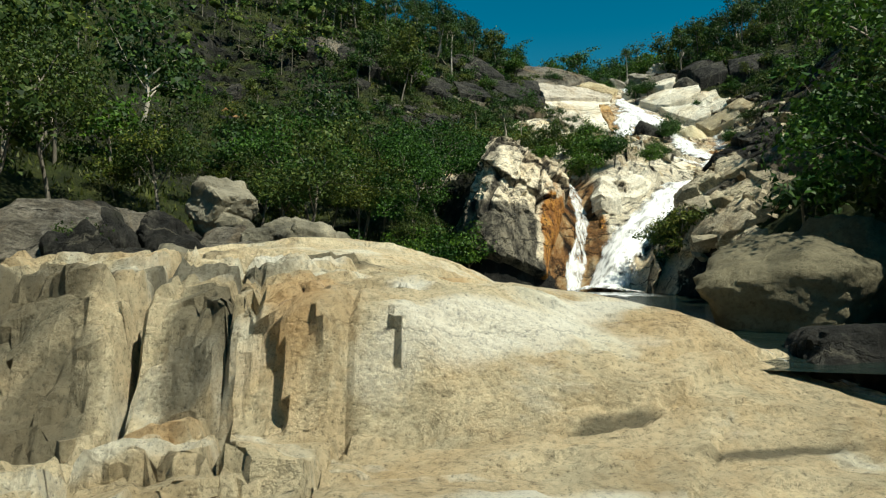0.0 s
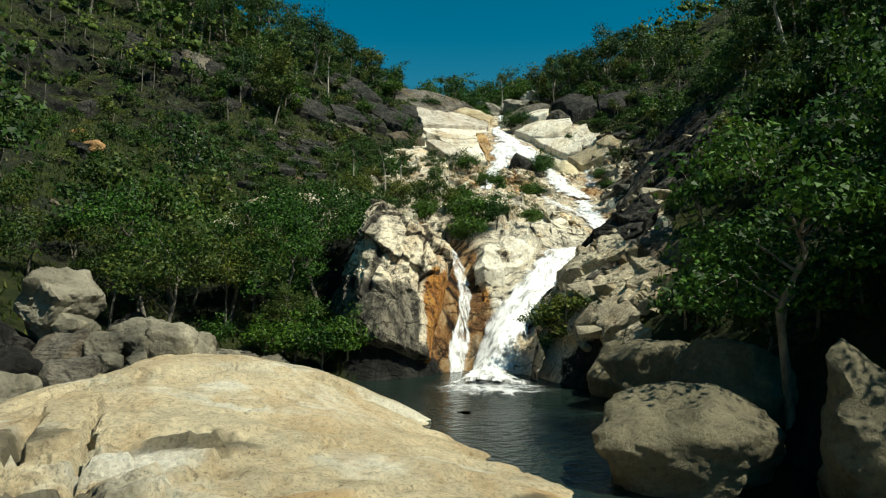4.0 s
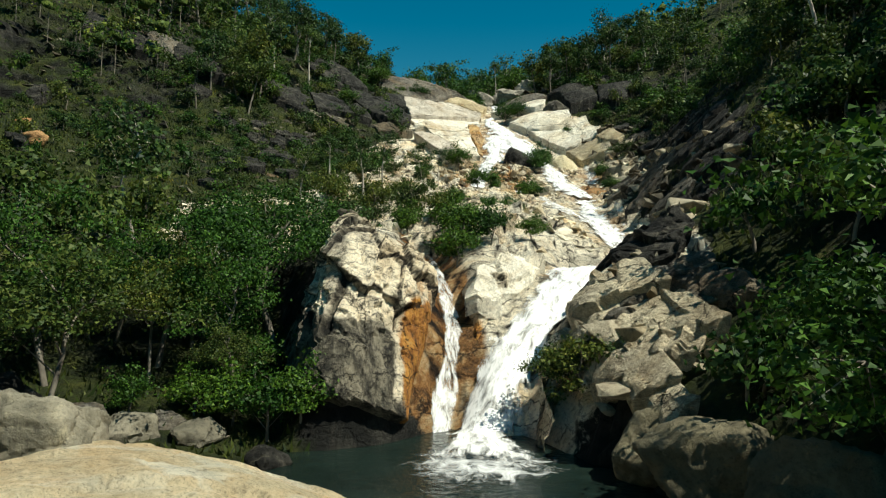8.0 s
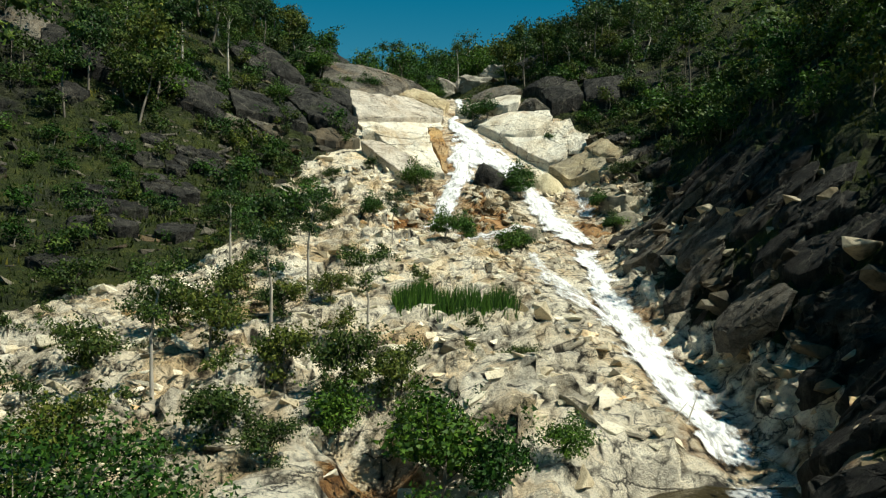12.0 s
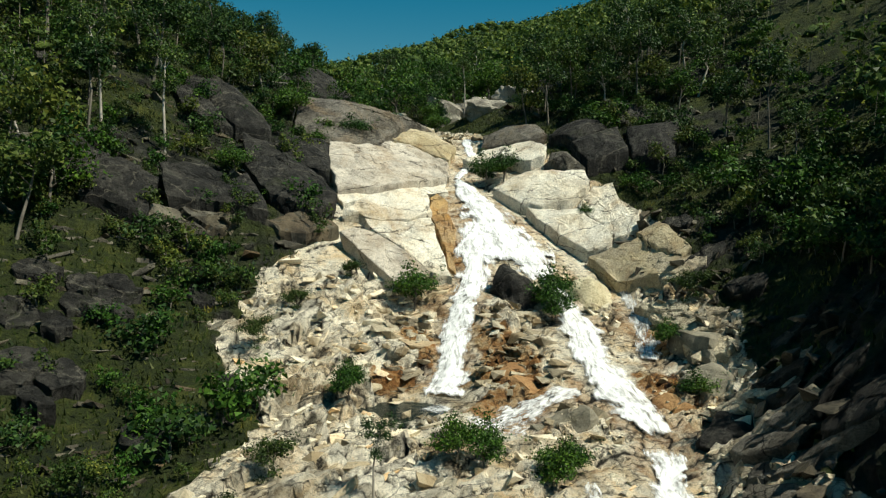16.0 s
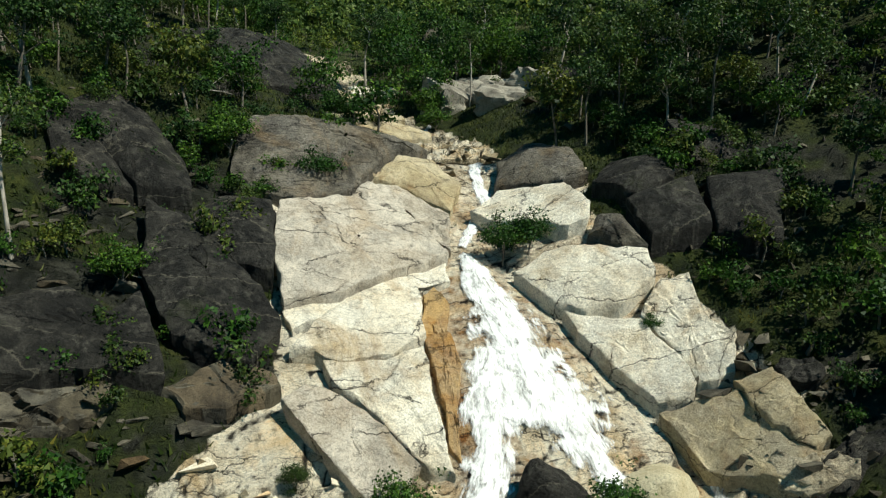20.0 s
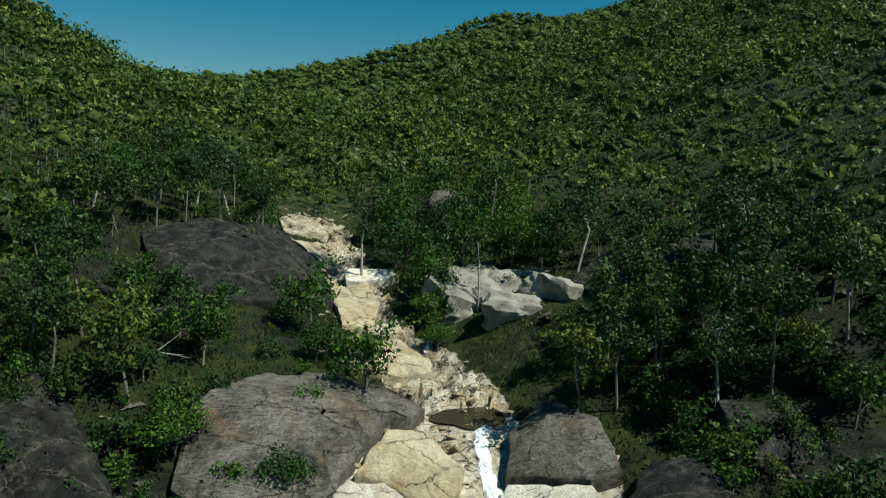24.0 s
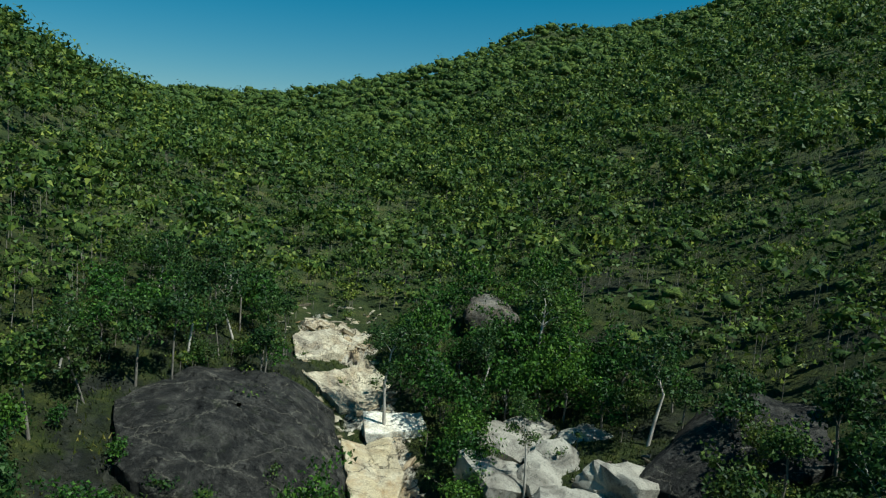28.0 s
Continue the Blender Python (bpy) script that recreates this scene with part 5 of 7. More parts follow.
def stone(*numbers):
    """One great stone, kept for building below: x, y, z, half sizes, material, turn, sharpness, label."""
    SLABS.append(numbers)


stone(35.0, 99.6, 16.9, (3.2, 2.9, 2.3), M_DOME, (0, 0, 10), 6, TAN)
stone(50.5, 120.0, 33.5, (4.4, 3.4, 3.0), M_DARK, (0, 0, 40), 10, GLOOM)
stone(28.9, 98.6, 17.6, (2.3, 2.0, 2.5), M_DARK, (0, 0, 0), 7, "dark round boulder splitting the upper waterfall")
stone(25.6, 89.4, 13.4, (2.6, 3.2, 1.6), M_RUST, (0, 0, 10), 14, "rusty broken rock between two arms of water")
stone(27.0, 84.0, 12.4, (2.0, 1.7, 1.7), M_GREY, (0, 0, 50), 12, "wet grey boulder at the foot of the fall")
stone(33.9, 84.4, 13.0, (1.6, 1.6, 1.5), M_RUST, (0, 0, 30), 12, "rusty wet boulder beside the rapids")
stone(36.8, 85.0, 13.6, (2.4, 2.2, 1.9), M_GREY, (0, 10, 70), 14, "angular grey boulder beside the rapids")
stone(38.6, 88.2, 15.4, (2.4, 2.6, 2.0), M_GREY, (0, 0, 15), 16, "angular grey boulder beside the rapids")
stone(35.4, 80.0, 12.6, (2.2, 2.0, 1.8), M_DARK, (0, 0, 80), 12, "dark boulder beside the rapids")
stone(4.4, 99.6, 19.6, (1.9, 1.3, 1.3), M_DARK, (0, 0, 0), 16, "dark boulder on a grassy slope")
stone(-5.2, 74.8, 13.7, (1.9, 1.4, 1.4), M_DARK, (0, 0, 25), 16, "dark boulder on a grassy slope")
stone(-21.0, 73.6, 15.7, (1.1, 0.9, 0.9), M_RUST, (0, 0, 0), 8, "orange boulder on a grassy slope")
stone(-25.6, 83.6, 18.4, (1.0, 0.8, 1.0), M_RUST, (0, 0, 40), 8, "orange boulder on a grassy slope")
stone(9.0, 140.5, 36.6, (5.0, 3.6, 2.6), M_DARK, (0, 0, 30), 8, GLOOM)
stone(37.6, 151.6, 35.6, (4.0, 3.6, 3.0), M_PITTED, (14, 8, 20), 17, "pale pitted granite boulder above the creek")
stone(43.2, 151.0, 36.0, (4.8, 4.0, 3.0), M_PITTED, (22, 14, -18), 17, "pale pitted granite boulder above the creek")
stone(40.8, 158.4, 37.2, (4.2, 3.6, 2.6), M_PITTED, (10, -12, 40), 16, "pale pitted granite boulder above the creek")
stone(47.2, 156.4, 37.2, (3.8, 3.2, 2.5), M_PITTED, (-8, 10, 70), 16, "pale pitted granite boulder above the creek")
stone(46.4, 146.0, 38.2, (3.6, 3.0, 2.4), M_PITTED, (16, 8, 30), 17, "pale pitted granite boulder above the creek")
stone(41.6, 145.4, 36.9, (3.2, 2.6, 2.2), M_PITTED, (20, -6, -20), 17, "pale pitted granite boulder above the creek")
stone(43.4, 180.0, 44.2, (3.8, 3.0, 2.8), M_TWOTONE, (0, 0, 10), 8, "brown round boulder in the woods")
for k, (x, y, z, size, mat, turn, sharp, label) in enumerate(SLABS):
    boulder(x, y, z - 0.35, size, 200 + k, mat, label, 7 if sharp >= 16 else 14, sharp, 0.22 if mat is M_PITTED else 0.17 if sharp > 30 else 0.10 if sharp > 9 else 0.15, turn, 5 if max(size) > 4.9 else 4)


# ---- sound slabs, ledges and walls of rock, each a stone of its own ----
def slab_mesh(seed, corners, proud, skirt, undercut, bulge, chips, grow=0.16):
    """A slab on the loft: straight broken sides, a worn edge, a chipped top. Corners are its plan."""
    cs = np.array(corners, float)
    mid = cs.mean(0)
    cs = mid + (cs - mid) * (1 + grow / np.hypot(*(cs - mid).T))[:, None]
    fine = float(np.clip(0.085 * np.hypot(*(cs - mid).T).max(), 0.17, 0.4))
    ring = []
    for k in range(len(cs)):
        a, b = cs[k], cs[(k + 1) % len(cs)]
        n = max(3, int(np.hypot(*(b - a)) / (0.8 * fine)))
        u = np.linspace(0, 1, n, endpoint=False)
        side = np.array([a[1] - b[1], b[0] - a[0]]) / (np.hypot(*(b - a)) + 1e-9)
        p = a + (b - a) * u[:, None]
        ring.append(p + side * (0.28 * fbm(p[:, 0] * 0.9, p[:, 1] * 0.9, 4, seed) * np.minimum(1, 4 * np.minimum(u, 1 - u)))[:, None])
    ring = np.concatenate(ring)
    reach = np.hypot(*(ring - mid).T)
    inner = max(6, int(reach.max() / fine))
    steps = [(s, 0.0) for s in np.linspace(0.02, 1.0, inner)[:-1]]
    X, Y, Z = [], [], []

    def lay(px, py, drop):
        e = 0.6
        gx = (bed(px + e, py) - bed(px - e, py)) / (2 * e)
        gy = (bed(px, py + e) - bed(px, py - e)) / (2 * e)
        ln = np.sqrt(1 + gx ** 2 + gy ** 2)
        r = np.hypot(px - mid[0], py - mid[1]) / np.maximum(reach, 0.1)
        out = proud + bulge * (1 - np.minimum(r, 1) ** 2) + chips * (0.5 * facets(px, py, 1.9, seed + 3, 2.2, 0.4 + seed, 0.03, 0.25, 0.8) + 0.22 * facets(px, py, 0.7, seed + 5, 2.0, 0.8 + seed, 0.05, 0.2, 0.9) + 0.25 * fbm(px / 1.6, py / 1.6, 5, seed + 7))
        X.append(px - out * gx / ln), Y.append(py - out * gy / ln), Z.append(bed(px, py) + out / ln - drop)

    for s, drop in steps:
        p = mid + (ring - mid) * s
        lay(p[:, 0], p[:, 1], np.zeros(len(p)))
    worn = 0.06 + 0.10 * np.abs(fbm(ring[:, 0], ring[:, 1], 3, seed + 8))
    for inset, drop in ((0.14, 0.02), (0.04, 0.4), (0.0, 1.0)):
        p = mid + (ring - mid) * (1 - inset / np.maximum(reach, 0.3))[:, None]
        lay(p[:, 0], p[:, 1], worn * drop)
    rim = np.stack([X[-1], Y[-1], Z[-1]], -1)
    way = (mid - ring) / np.maximum(reach, 0.1)[:, None]
    for k, f in enumerate((0.2, 0.45, 0.7, 1.0)):
        rough = 0.16 * fbm(ring[:, 0] * 1.3 + 5 * k, ring[:, 1] * 1.3 + rim[:, 2], 3, seed + 10)
        push = undercut * f + rough
        X.append(rim[:, 0] + way[:, 0] * push), Y.append(rim[:, 1] + way[:, 1] * push), Z.append(rim[:, 2] - skirt * f)
    n, m = len(ring), len(X)
    v = np.stack([np.array(X), np.array(Y), np.array(Z)], -1).reshape(-1, 3)
    a = np.arange(m * n).reshape(m, n)
    nxt = np.roll(a, -1, axis=1)
    faces = np.stack([a[:-1], a[1:], nxt[1:], nxt[:-1]], -1).reshape(-1, 4)
    turn = sum(p[0] * q[1] - q[0] * p[1] for p, q in zip(cs, np.roll(cs, -1, axis=0)))
    return mesh_of("slab", v, faces if turn > 0 else faces[:, ::-1], crease=24)


SLAB_COUNT = [0]


def slab(material, label, *corners, proud=0.35, skirt=1.3, undercut=0.1, bulge=0.0, chips=0.3, name="rock_slab"):
    SLAB_COUNT[0] += 1
    ob = piece(name, slab_mesh(900 + 13 * SLAB_COUNT[0], corners, proud, skirt, undercut, bulge, chips), material)
    return tagged(ob, label, "rock", kind="thing")


WEATHERED = "broad grey-weathered granite slab beside the upper waterfall"
slab(M_WEATHERED, WEATHERED, (16.2, 119.6), (21.0, 121.7), (24.9, 121.5), (26.7, 118.0), (27.4, 115.9), (23.0, 114.0), (19.4, 111.6), (16.0, 110.7), (15.7, 113.6), proud=0.75, skirt=1.8, chips=0.5)
slab(M_WEATHERED, "cracked granite slab at the lip of the upper waterfall", (21.5, 122.3), (23.2, 124.4), (26.3, 124.1), (28.9, 121.3), (27.9, 116.8), (27.1, 118.4), (26.2, 121.9), (24.5, 122.1), proud=0.3, chips=0.7)
slab(M_CREAM, BRIGHT, (16.2, 107.8), (19.3, 110.6), (24.4, 112.7), (24.1, 108.9), (21.8, 107.4), (18.8, 107.0), (17.6, 107.6), proud=0.6, skirt=1.6)
slab(M_CREAM, "narrow pale granite ledge under the weathered slab", (16.0, 110.3), (19.3, 111.2), (23.4, 113.7), (27.2, 115.4), (27.0, 113.6), (24.6, 113.1), (20.7, 111.3), (16.5, 109.2), proud=0.15)
slab(M_CREAM, BRIGHT, (18.0, 106.9), (21.4, 106.8), (23.8, 107.8), (23.6, 105.1), (24.0, 101.1), (22.5, 101.9), (20.2, 104.3), (18.5, 105.6), proud=0.5, skirt=1.6)
slab(M_WEATHERED, "tilted grey granite slab undercut at its foot", (15.5, 104.5), (16.8, 105.3), (18.6, 104.7), (20.6, 103.3), (22.2, 101.6), (20.5, 100.0), (19.1, 100.1), (17.4, 102.1), proud=0.7, skirt=2.0, undercut=0.5)
slab(M_WASHED, TAN, (23.8, 124.9), (26.4, 128.2), (29.4, 128.4), (31.0, 125.4), (29.2, 121.8), (26.3, 124.2), proud=0.35, bulge=0.5)
slab(M_TWOTONE, "broad dark-topped granite hump above the slabs", (12.9, 123.2), (13.6, 127.9), (17.4, 132.2), (22.6, 134.6), (27.2, 134.4), (29.6, 131.6), (28.0, 129.4), (26.0, 128.8), (22.9, 125.1), (21.1, 122.6), (17.2, 121.0), proud=0.5, bulge=0.8, skirt=2.0, chips=0.6)
slab(M_TWOTONE, "half-dark granite block beside the chute", (33.9, 124.4), (35.2, 127.8), (38.8, 130.2), (41.2, 125.9), (40.4, 120.6), (38.5, 121.0), (36.1, 123.2), proud=0.7, bulge=0.8, skirt=2.0)
slab(M_CREAM, "flat cream granite table over a shrubby cleft", (30.8, 121.1), (33.9, 123.6), (38.3, 120.4), (38.5, 116.3), (37.8, 115.3), (35.8, 115.7), (32.5, 119.3), proud=0.7, skirt=2.2, undercut=0.3)
slab(M_CREAM, BRIGHT, (31.9, 113.7), (34.4, 114.1), (37.7, 112.9), (40.4, 111.3), (40.2, 109.7), (37.5, 109.0), (35.4, 109.5), (33.9, 110.7), proud=0.65, skirt=1.8, bulge=0.3)
slab(M_CREAM, BRIGHT, (34.1, 110.0), (35.3, 109.0), (38.1, 107.4), (39.2, 104.3), (39.2, 102.6), (38.5, 102.3), (37.0, 103.0), (35.7, 105.7), (34.4, 108.4), proud=0.55, skirt=1.8)
slab(M_CREAM, "broken pale granite slab under trees", (38.4, 107.6), (40.5, 109.1), (42.2, 108.7), (41.8, 106.1), (42.4, 103.7), (41.2, 101.9), (39.4, 102.6), (39.5, 104.7), proud=0.45, chips=0.8)
slab(M_WASHED, "tan granite slab half in shade beside the fall", (36.9, 102.3), (38.8, 101.7), (40.7, 100.7), (41.1, 96.8), (41.9, 95.4), (40.0, 95.7), (37.9, 98.6), (37.4, 101.0), proud=0.5, skirt=1.6)
slab(M_WASHED, "tan granite slab half in shade beside the fall", (40.9, 101.1), (42.5, 100.2), (42.5, 98.8), (42.6, 95.9), (41.8, 95.9), (41.2, 98.0), proud=0.7, skirt=1.6)
slab(M_TWOTONE, "round grey boulder wedged beside the slabs", (37.5, 113.9), (38.6, 114.9), (39.9, 114.2), (40.6, 111.6), (39.1, 112.4), proud=0.7, bulge=0.7)

slab(M_OCHRE, "rust-washed granite strip along the white water", (24.9, 112.2), (25.8, 113.0), (26.5, 111.4), (25.8, 109.6), (26.0, 107.0), (25.2, 104.6), (24.6, 101.6), (24.2, 102.6), (24.4, 105.8), (24.3, 108.6), proud=0.15, chips=0.7)

# the dark streaked walls
STREAKED = "dark streaked granite wall with a ledge at its foot"
slab(M_DARK, STREAKED, (10.7, 117.1), (12.6, 119.1), (15.4, 119.2), (15.7, 117.3), (15.3, 112.5), (13.3, 113.1), (11.6, 115.2), proud=1.0, skirt=2.2, undercut=0.3, bulge=0.4, chips=0.4)
slab(M_DARK, STREAKED, (7.7, 118.2), (10.4, 116.8), (12.5, 113.3), (14.5, 111.2), (15.5, 108.9), (13.7, 106.4), (9.9, 107.6), (7.9, 112.4), proud=1.0, skirt=2.8, undercut=0.5, bulge=0.5, chips=0.5)
slab(M_DARK, STREAKED, (1.4, 107.6), (4.6, 109.3), (7.0, 108.1), (8.0, 110.1), (9.6, 105.3), (6.8, 105.6), (2.3, 104.4), proud=1.1, skirt=2.8, undercut=0.7, chips=0.5)
slab(M_DARK, GLOOM, (1.2, 124.5), (4.4, 128.3), (6.9, 126.4), (9.5, 122.7), (10.2, 119.5), (6.9, 119.6), (4.4, 122.2), proud=0.9, skirt=2.4, bulge=1.0)
slab(M_DARKSHARD, "brown ledge under the streaked wall", (9.7, 105.0), (12.7, 106.5), (14.9, 106.2), (15.3, 105.5), (12.7, 104.3), (10.8, 104.3), proud=0.4, chips=0.8)
slab(M_DARKSHARD, "brown ledge under the streaked wall", (1.1, 103.4), (7.1, 105.2), (7.3, 104.2), (5.2, 103.1), (1.4, 102.1), proud=0.35, chips=0.9)
slab(M_DARK, GLOOM, (0.7, 124.0), (3.5, 124.8), (5.0, 122.0), (6.6, 119.3), (3.9, 119.0), (2.0, 119.8), proud=0.7, bulge=0.6)
slab(M_DARK, "dark angular block on the shaded bank", (39.8, 117.8), (42.0, 119.5), (44.6, 118.2), (44.5, 115.4), (41.6, 115.1), proud=1.2, skirt=2.4, bulge=0.4)
slab(M_DARK, "dark angular block on the shaded bank", (40.8, 114.8), (41.6, 114.8), (45.5, 114.5), (44.8, 110.7), (41.2, 111.8), proud=1.3, skirt=2.4, bulge=0.4)
slab(M_DARK, "dark angular block on the shaded bank", (46.5, 113.9), (51.4, 112.3), (48.2, 107.7), (45.2, 110.2), proud=1.3, skirt=2.6, bulge=0.7)
wall_rng = np.random.default_rng(77)
for k in range(8):
    x = -1.0 - 3.3 * k
    y = 104.0 + 1.2 * math.sin(1.7 * k) + 0.1 * k
    a, b = float(wall_rng.uniform(1.6, 2.2)), float(wall_rng.uniform(1.5, 2.3))
    j = wall_rng.uniform(-0.5, 0.5, 10)
    slab(M_TWOTONE if k in (2, 5) else M_DARK, "grey streaked block of the long rock wall" if k in (2, 5) else "dark streaked block of the long rock wall",
         (x - a + j[0], y - b + j[1]), (x + a + j[2], y - b + j[3]), (x + a + j[4], y + b + j[5]), (x + j[6], y + b + 0.6), (x - a + j[8], y + b + j[9]), proud=1.0, skirt=2.6, undercut=0.6, bulge=0.5, chips=0.6)
for k in range(44):
    # lesser outcrops of the grassy hill
    x, y = (float(wall_rng.uniform(-34, 4)), float(wall_rng.uniform(66, 132))) if k < 26 else (float(wall_rng.uniform(-8, 9)), float(wall_rng.uniform(78, 98)))
    a, b, q = float(wall_rng.uniform(0.7, 1.9)), float(wall_rng.uniform(0.5, 1.2)), float(wall_rng.uniform(0, 3.1))
    if field(PALE, np.array(x), np.array(y)) > 0.2 or 98 < y < 110:
        continue
    pts = [(x + a * math.cos(w) * math.cos(q) - b * math.sin(w) * math.sin(q), y + a * math.cos(w) * math.sin(q) + b * math.sin(w) * math.cos(q)) for w in (0.2, 1.3, 2.2, 3.4, 4.3, 5.4)]
    slab(M_DARK, "dark outcrop on the grassy hillside", *pts, proud=float(wall_rng.uniform(0.3, 0.8)), skirt=1.4, undercut=0.2, chips=0.7)

# domes and washed slabs of the upper creek
slab(M_WASHED, "pale washed slab in the creek bed", (24.4, 159.7), (29.4, 162.0), (30.0, 156.1), (28.6, 150.6), (25.0, 148.0), proud=0.6, bulge=0.5, skirt=1.6)
slab(M_CREAM, "flat pale block across the creek bed", (27.2, 166.1), (32.9, 165.2), (33.1, 162.6), (27.1, 162.4), proud=0.9, skirt=1.4, undercut=0.3)
slab(M_WASHED, TAN, (21.8, 140.1), (24.3, 145.2), (30.4, 147.0), (32.2, 141.4), (31.8, 138.8), (29.0, 138.4), (24.6, 138.3), proud=0.5, bulge=1.0, skirt=1.6)
slab(M_DARK, "great dark granite dome crossed by a pale vein", (6.4, 155.1), (11.1, 161.8), (18.5, 164.9), (23.6, 164.0), (24.4, 152.8), (18.6, 147.5), (11.3, 146.9), (7.9, 149.0), proud=0.6, bulge=2.2, skirt=3.0, chips=0.9)
slab(M_DARK, "long dark dome on the wooded bank", (46.5, 144.9), (55.8, 152.0), (61.9, 152.5), (63.2, 145.9), (59.0, 138.7), (51.2, 140.2), proud=0.6, bulge=2.6, skirt=2.4)
slab(M_LEDGE, "pale broken slab in the upper creek", (19.6, 178.4), (26.0, 187.1), (28.8, 183.6), (25.3, 177.8), (20.2, 173.1), proud=0.5, chips=1.0)
slab(M_LEDGE, "pale broken slab in the upper creek", (20.8, 169.6), (28.2, 177.0), (30.4, 171.7), (28.6, 168.0), (24.5, 165.8), proud=0.5, chips=1.0)
slab(M_WASHED, "small tan ledge in the creek bed", (27.4, 149.8), (30.9, 149.4), (30.9, 147.6), (27.4, 147.2), proud=0.9)

# layered slabs of the bank beside the main fall
LAYERED = "layered brown granite slab tilting down the bank"
slab(M_LEDGE, LAYERED, (12.7, 37.4), (13.7, 36.2), (15.0, 35.2), (14.9, 33.4), (13.8, 33.8), (13.0, 33.7), (12.6, 34.9), proud=0.45, skirt=1.0, undercut=0.3, chips=1.1)
slab(M_LEDGE, LAYERED, (12.1, 36.3), (12.5, 34.9), (12.8, 33.3), (12.3, 33.2), (11.7, 34.4), proud=0.4, skirt=1.0, undercut=0.3, chips=1.0)
slab(M_LEDGE, LAYERED, (12.8, 33.6), (13.8, 33.6), (14.8, 32.9), (15.1, 31.0), (14.4, 30.3), (13.4, 31.9), proud=0.6, skirt=1.1, undercut=0.35, chips=1.1)
slab(M_LEDGE, LAYERED, (12.1, 33.3), (13.3, 31.8), (13.2, 30.9), (12.2, 32.3), proud=0.6, skirt=0.8, undercut=0.2)
slab(M_LEDGE, LAYERED, (12.6, 31.5), (13.6, 31.0), (13.5, 29.6), (12.6, 30.4), proud=0.7, skirt=0.9, undercut=0.3)
slab(M_LEDGE, LAYERED, (14.5, 36.8), (15.3, 36.1), (15.4, 34.0), (14.2, 35.1), proud=0.7, skirt=1.0, undercut=0.2)
slab(M_LEDGE, LAYERED, (14.9, 33.5), (15.4, 32.5), (15.6, 30.2), (15.0, 30.7), proud=0.8, skirt=1.0, undercut=0.2)
slab(M_LEDGE, LAYERED, (12.5, 30.5), (13.4, 29.8), (13.4, 28.6), (12.6, 28.9), proud=0.5, skirt=0.8, undercut=0.2)
for k in range(46):
    y = float(wall_rng.uniform(32, 52))
    x = float(rail(7, y)[0]) + float(wall_rng.uniform(3.0, 7.5))
    a, b, q = float(wall_rng.uniform(0.8, 1.9)), float(wall_rng.uniform(0.35, 0.8)), float(wall_rng.normal(-0.95, 0.3))
    pts = [(x + a * math.cos(w) * math.cos(q) - b * math.sin(w) * math.sin(q), y + a * math.cos(w) * math.sin(q) + b * math.sin(w) * math.cos(q)) for w in (0.3, 1.2, 2.6, 3.5, 4.4, 5.8)]
    # tan below; the dark materials further back imitate the bank's shadow
    slab(M_LEDGE if x < float(rail(7, y)[0]) + 4.2 and y < 38 else M_TWOTONE if y < 36 else M_DARK, "layered ledge of the steep bank", *pts, proud=float(wall_rng.uniform(0.2, 0.5)), skirt=0.9, undercut=0.3, chips=1.0)
for k in range(60):
    # the ledges that follow the rapid up the bank, darker rock standing in for shade
    y = float(wall_rng.uniform(50, 100))
    x = float(rail(7, y)[0]) + float(wall_rng.uniform(1.6, 7.5))
    a, b, q = float(wall_rng.uniform(0.9, 2.2)), float(wall_rng.uniform(0.4, 1.0)), float(wall_rng.normal(-0.9, 0.35))
    pts = [(x + a * math.cos(w) * math.cos(q) - b * math.sin(w) * math.sin(q), y + a * math.cos(w) * math.sin(q) + b * math.sin(w) * math.cos(q)) for w in (0.3, 1.2, 2.6, 3.5, 4.4, 5.8)]
    slab((M_LEDGE if y > 76 else M_TWOTONE) if x < float(rail(7, y)[0]) + 4.5 else M_DARK, "ledge of the steep bank, dark where shade is coloured in", *pts, proud=float(wall_rng.uniform(0.3, 0.7)), skirt=1.0, undercut=0.25, chips=0.7)
# bright blocks at the lip of the lower fall
slab(M_CREAM, "pale jointed block between the two lower falls", (8.4, 39.7), (9.3, 41.4), (12.2, 44.4), (13.4, 44.2), (12.0, 41.9), (10.2, 40.7), (9.4, 39.9), proud=0.45, skirt=0.8, chips=1.1)


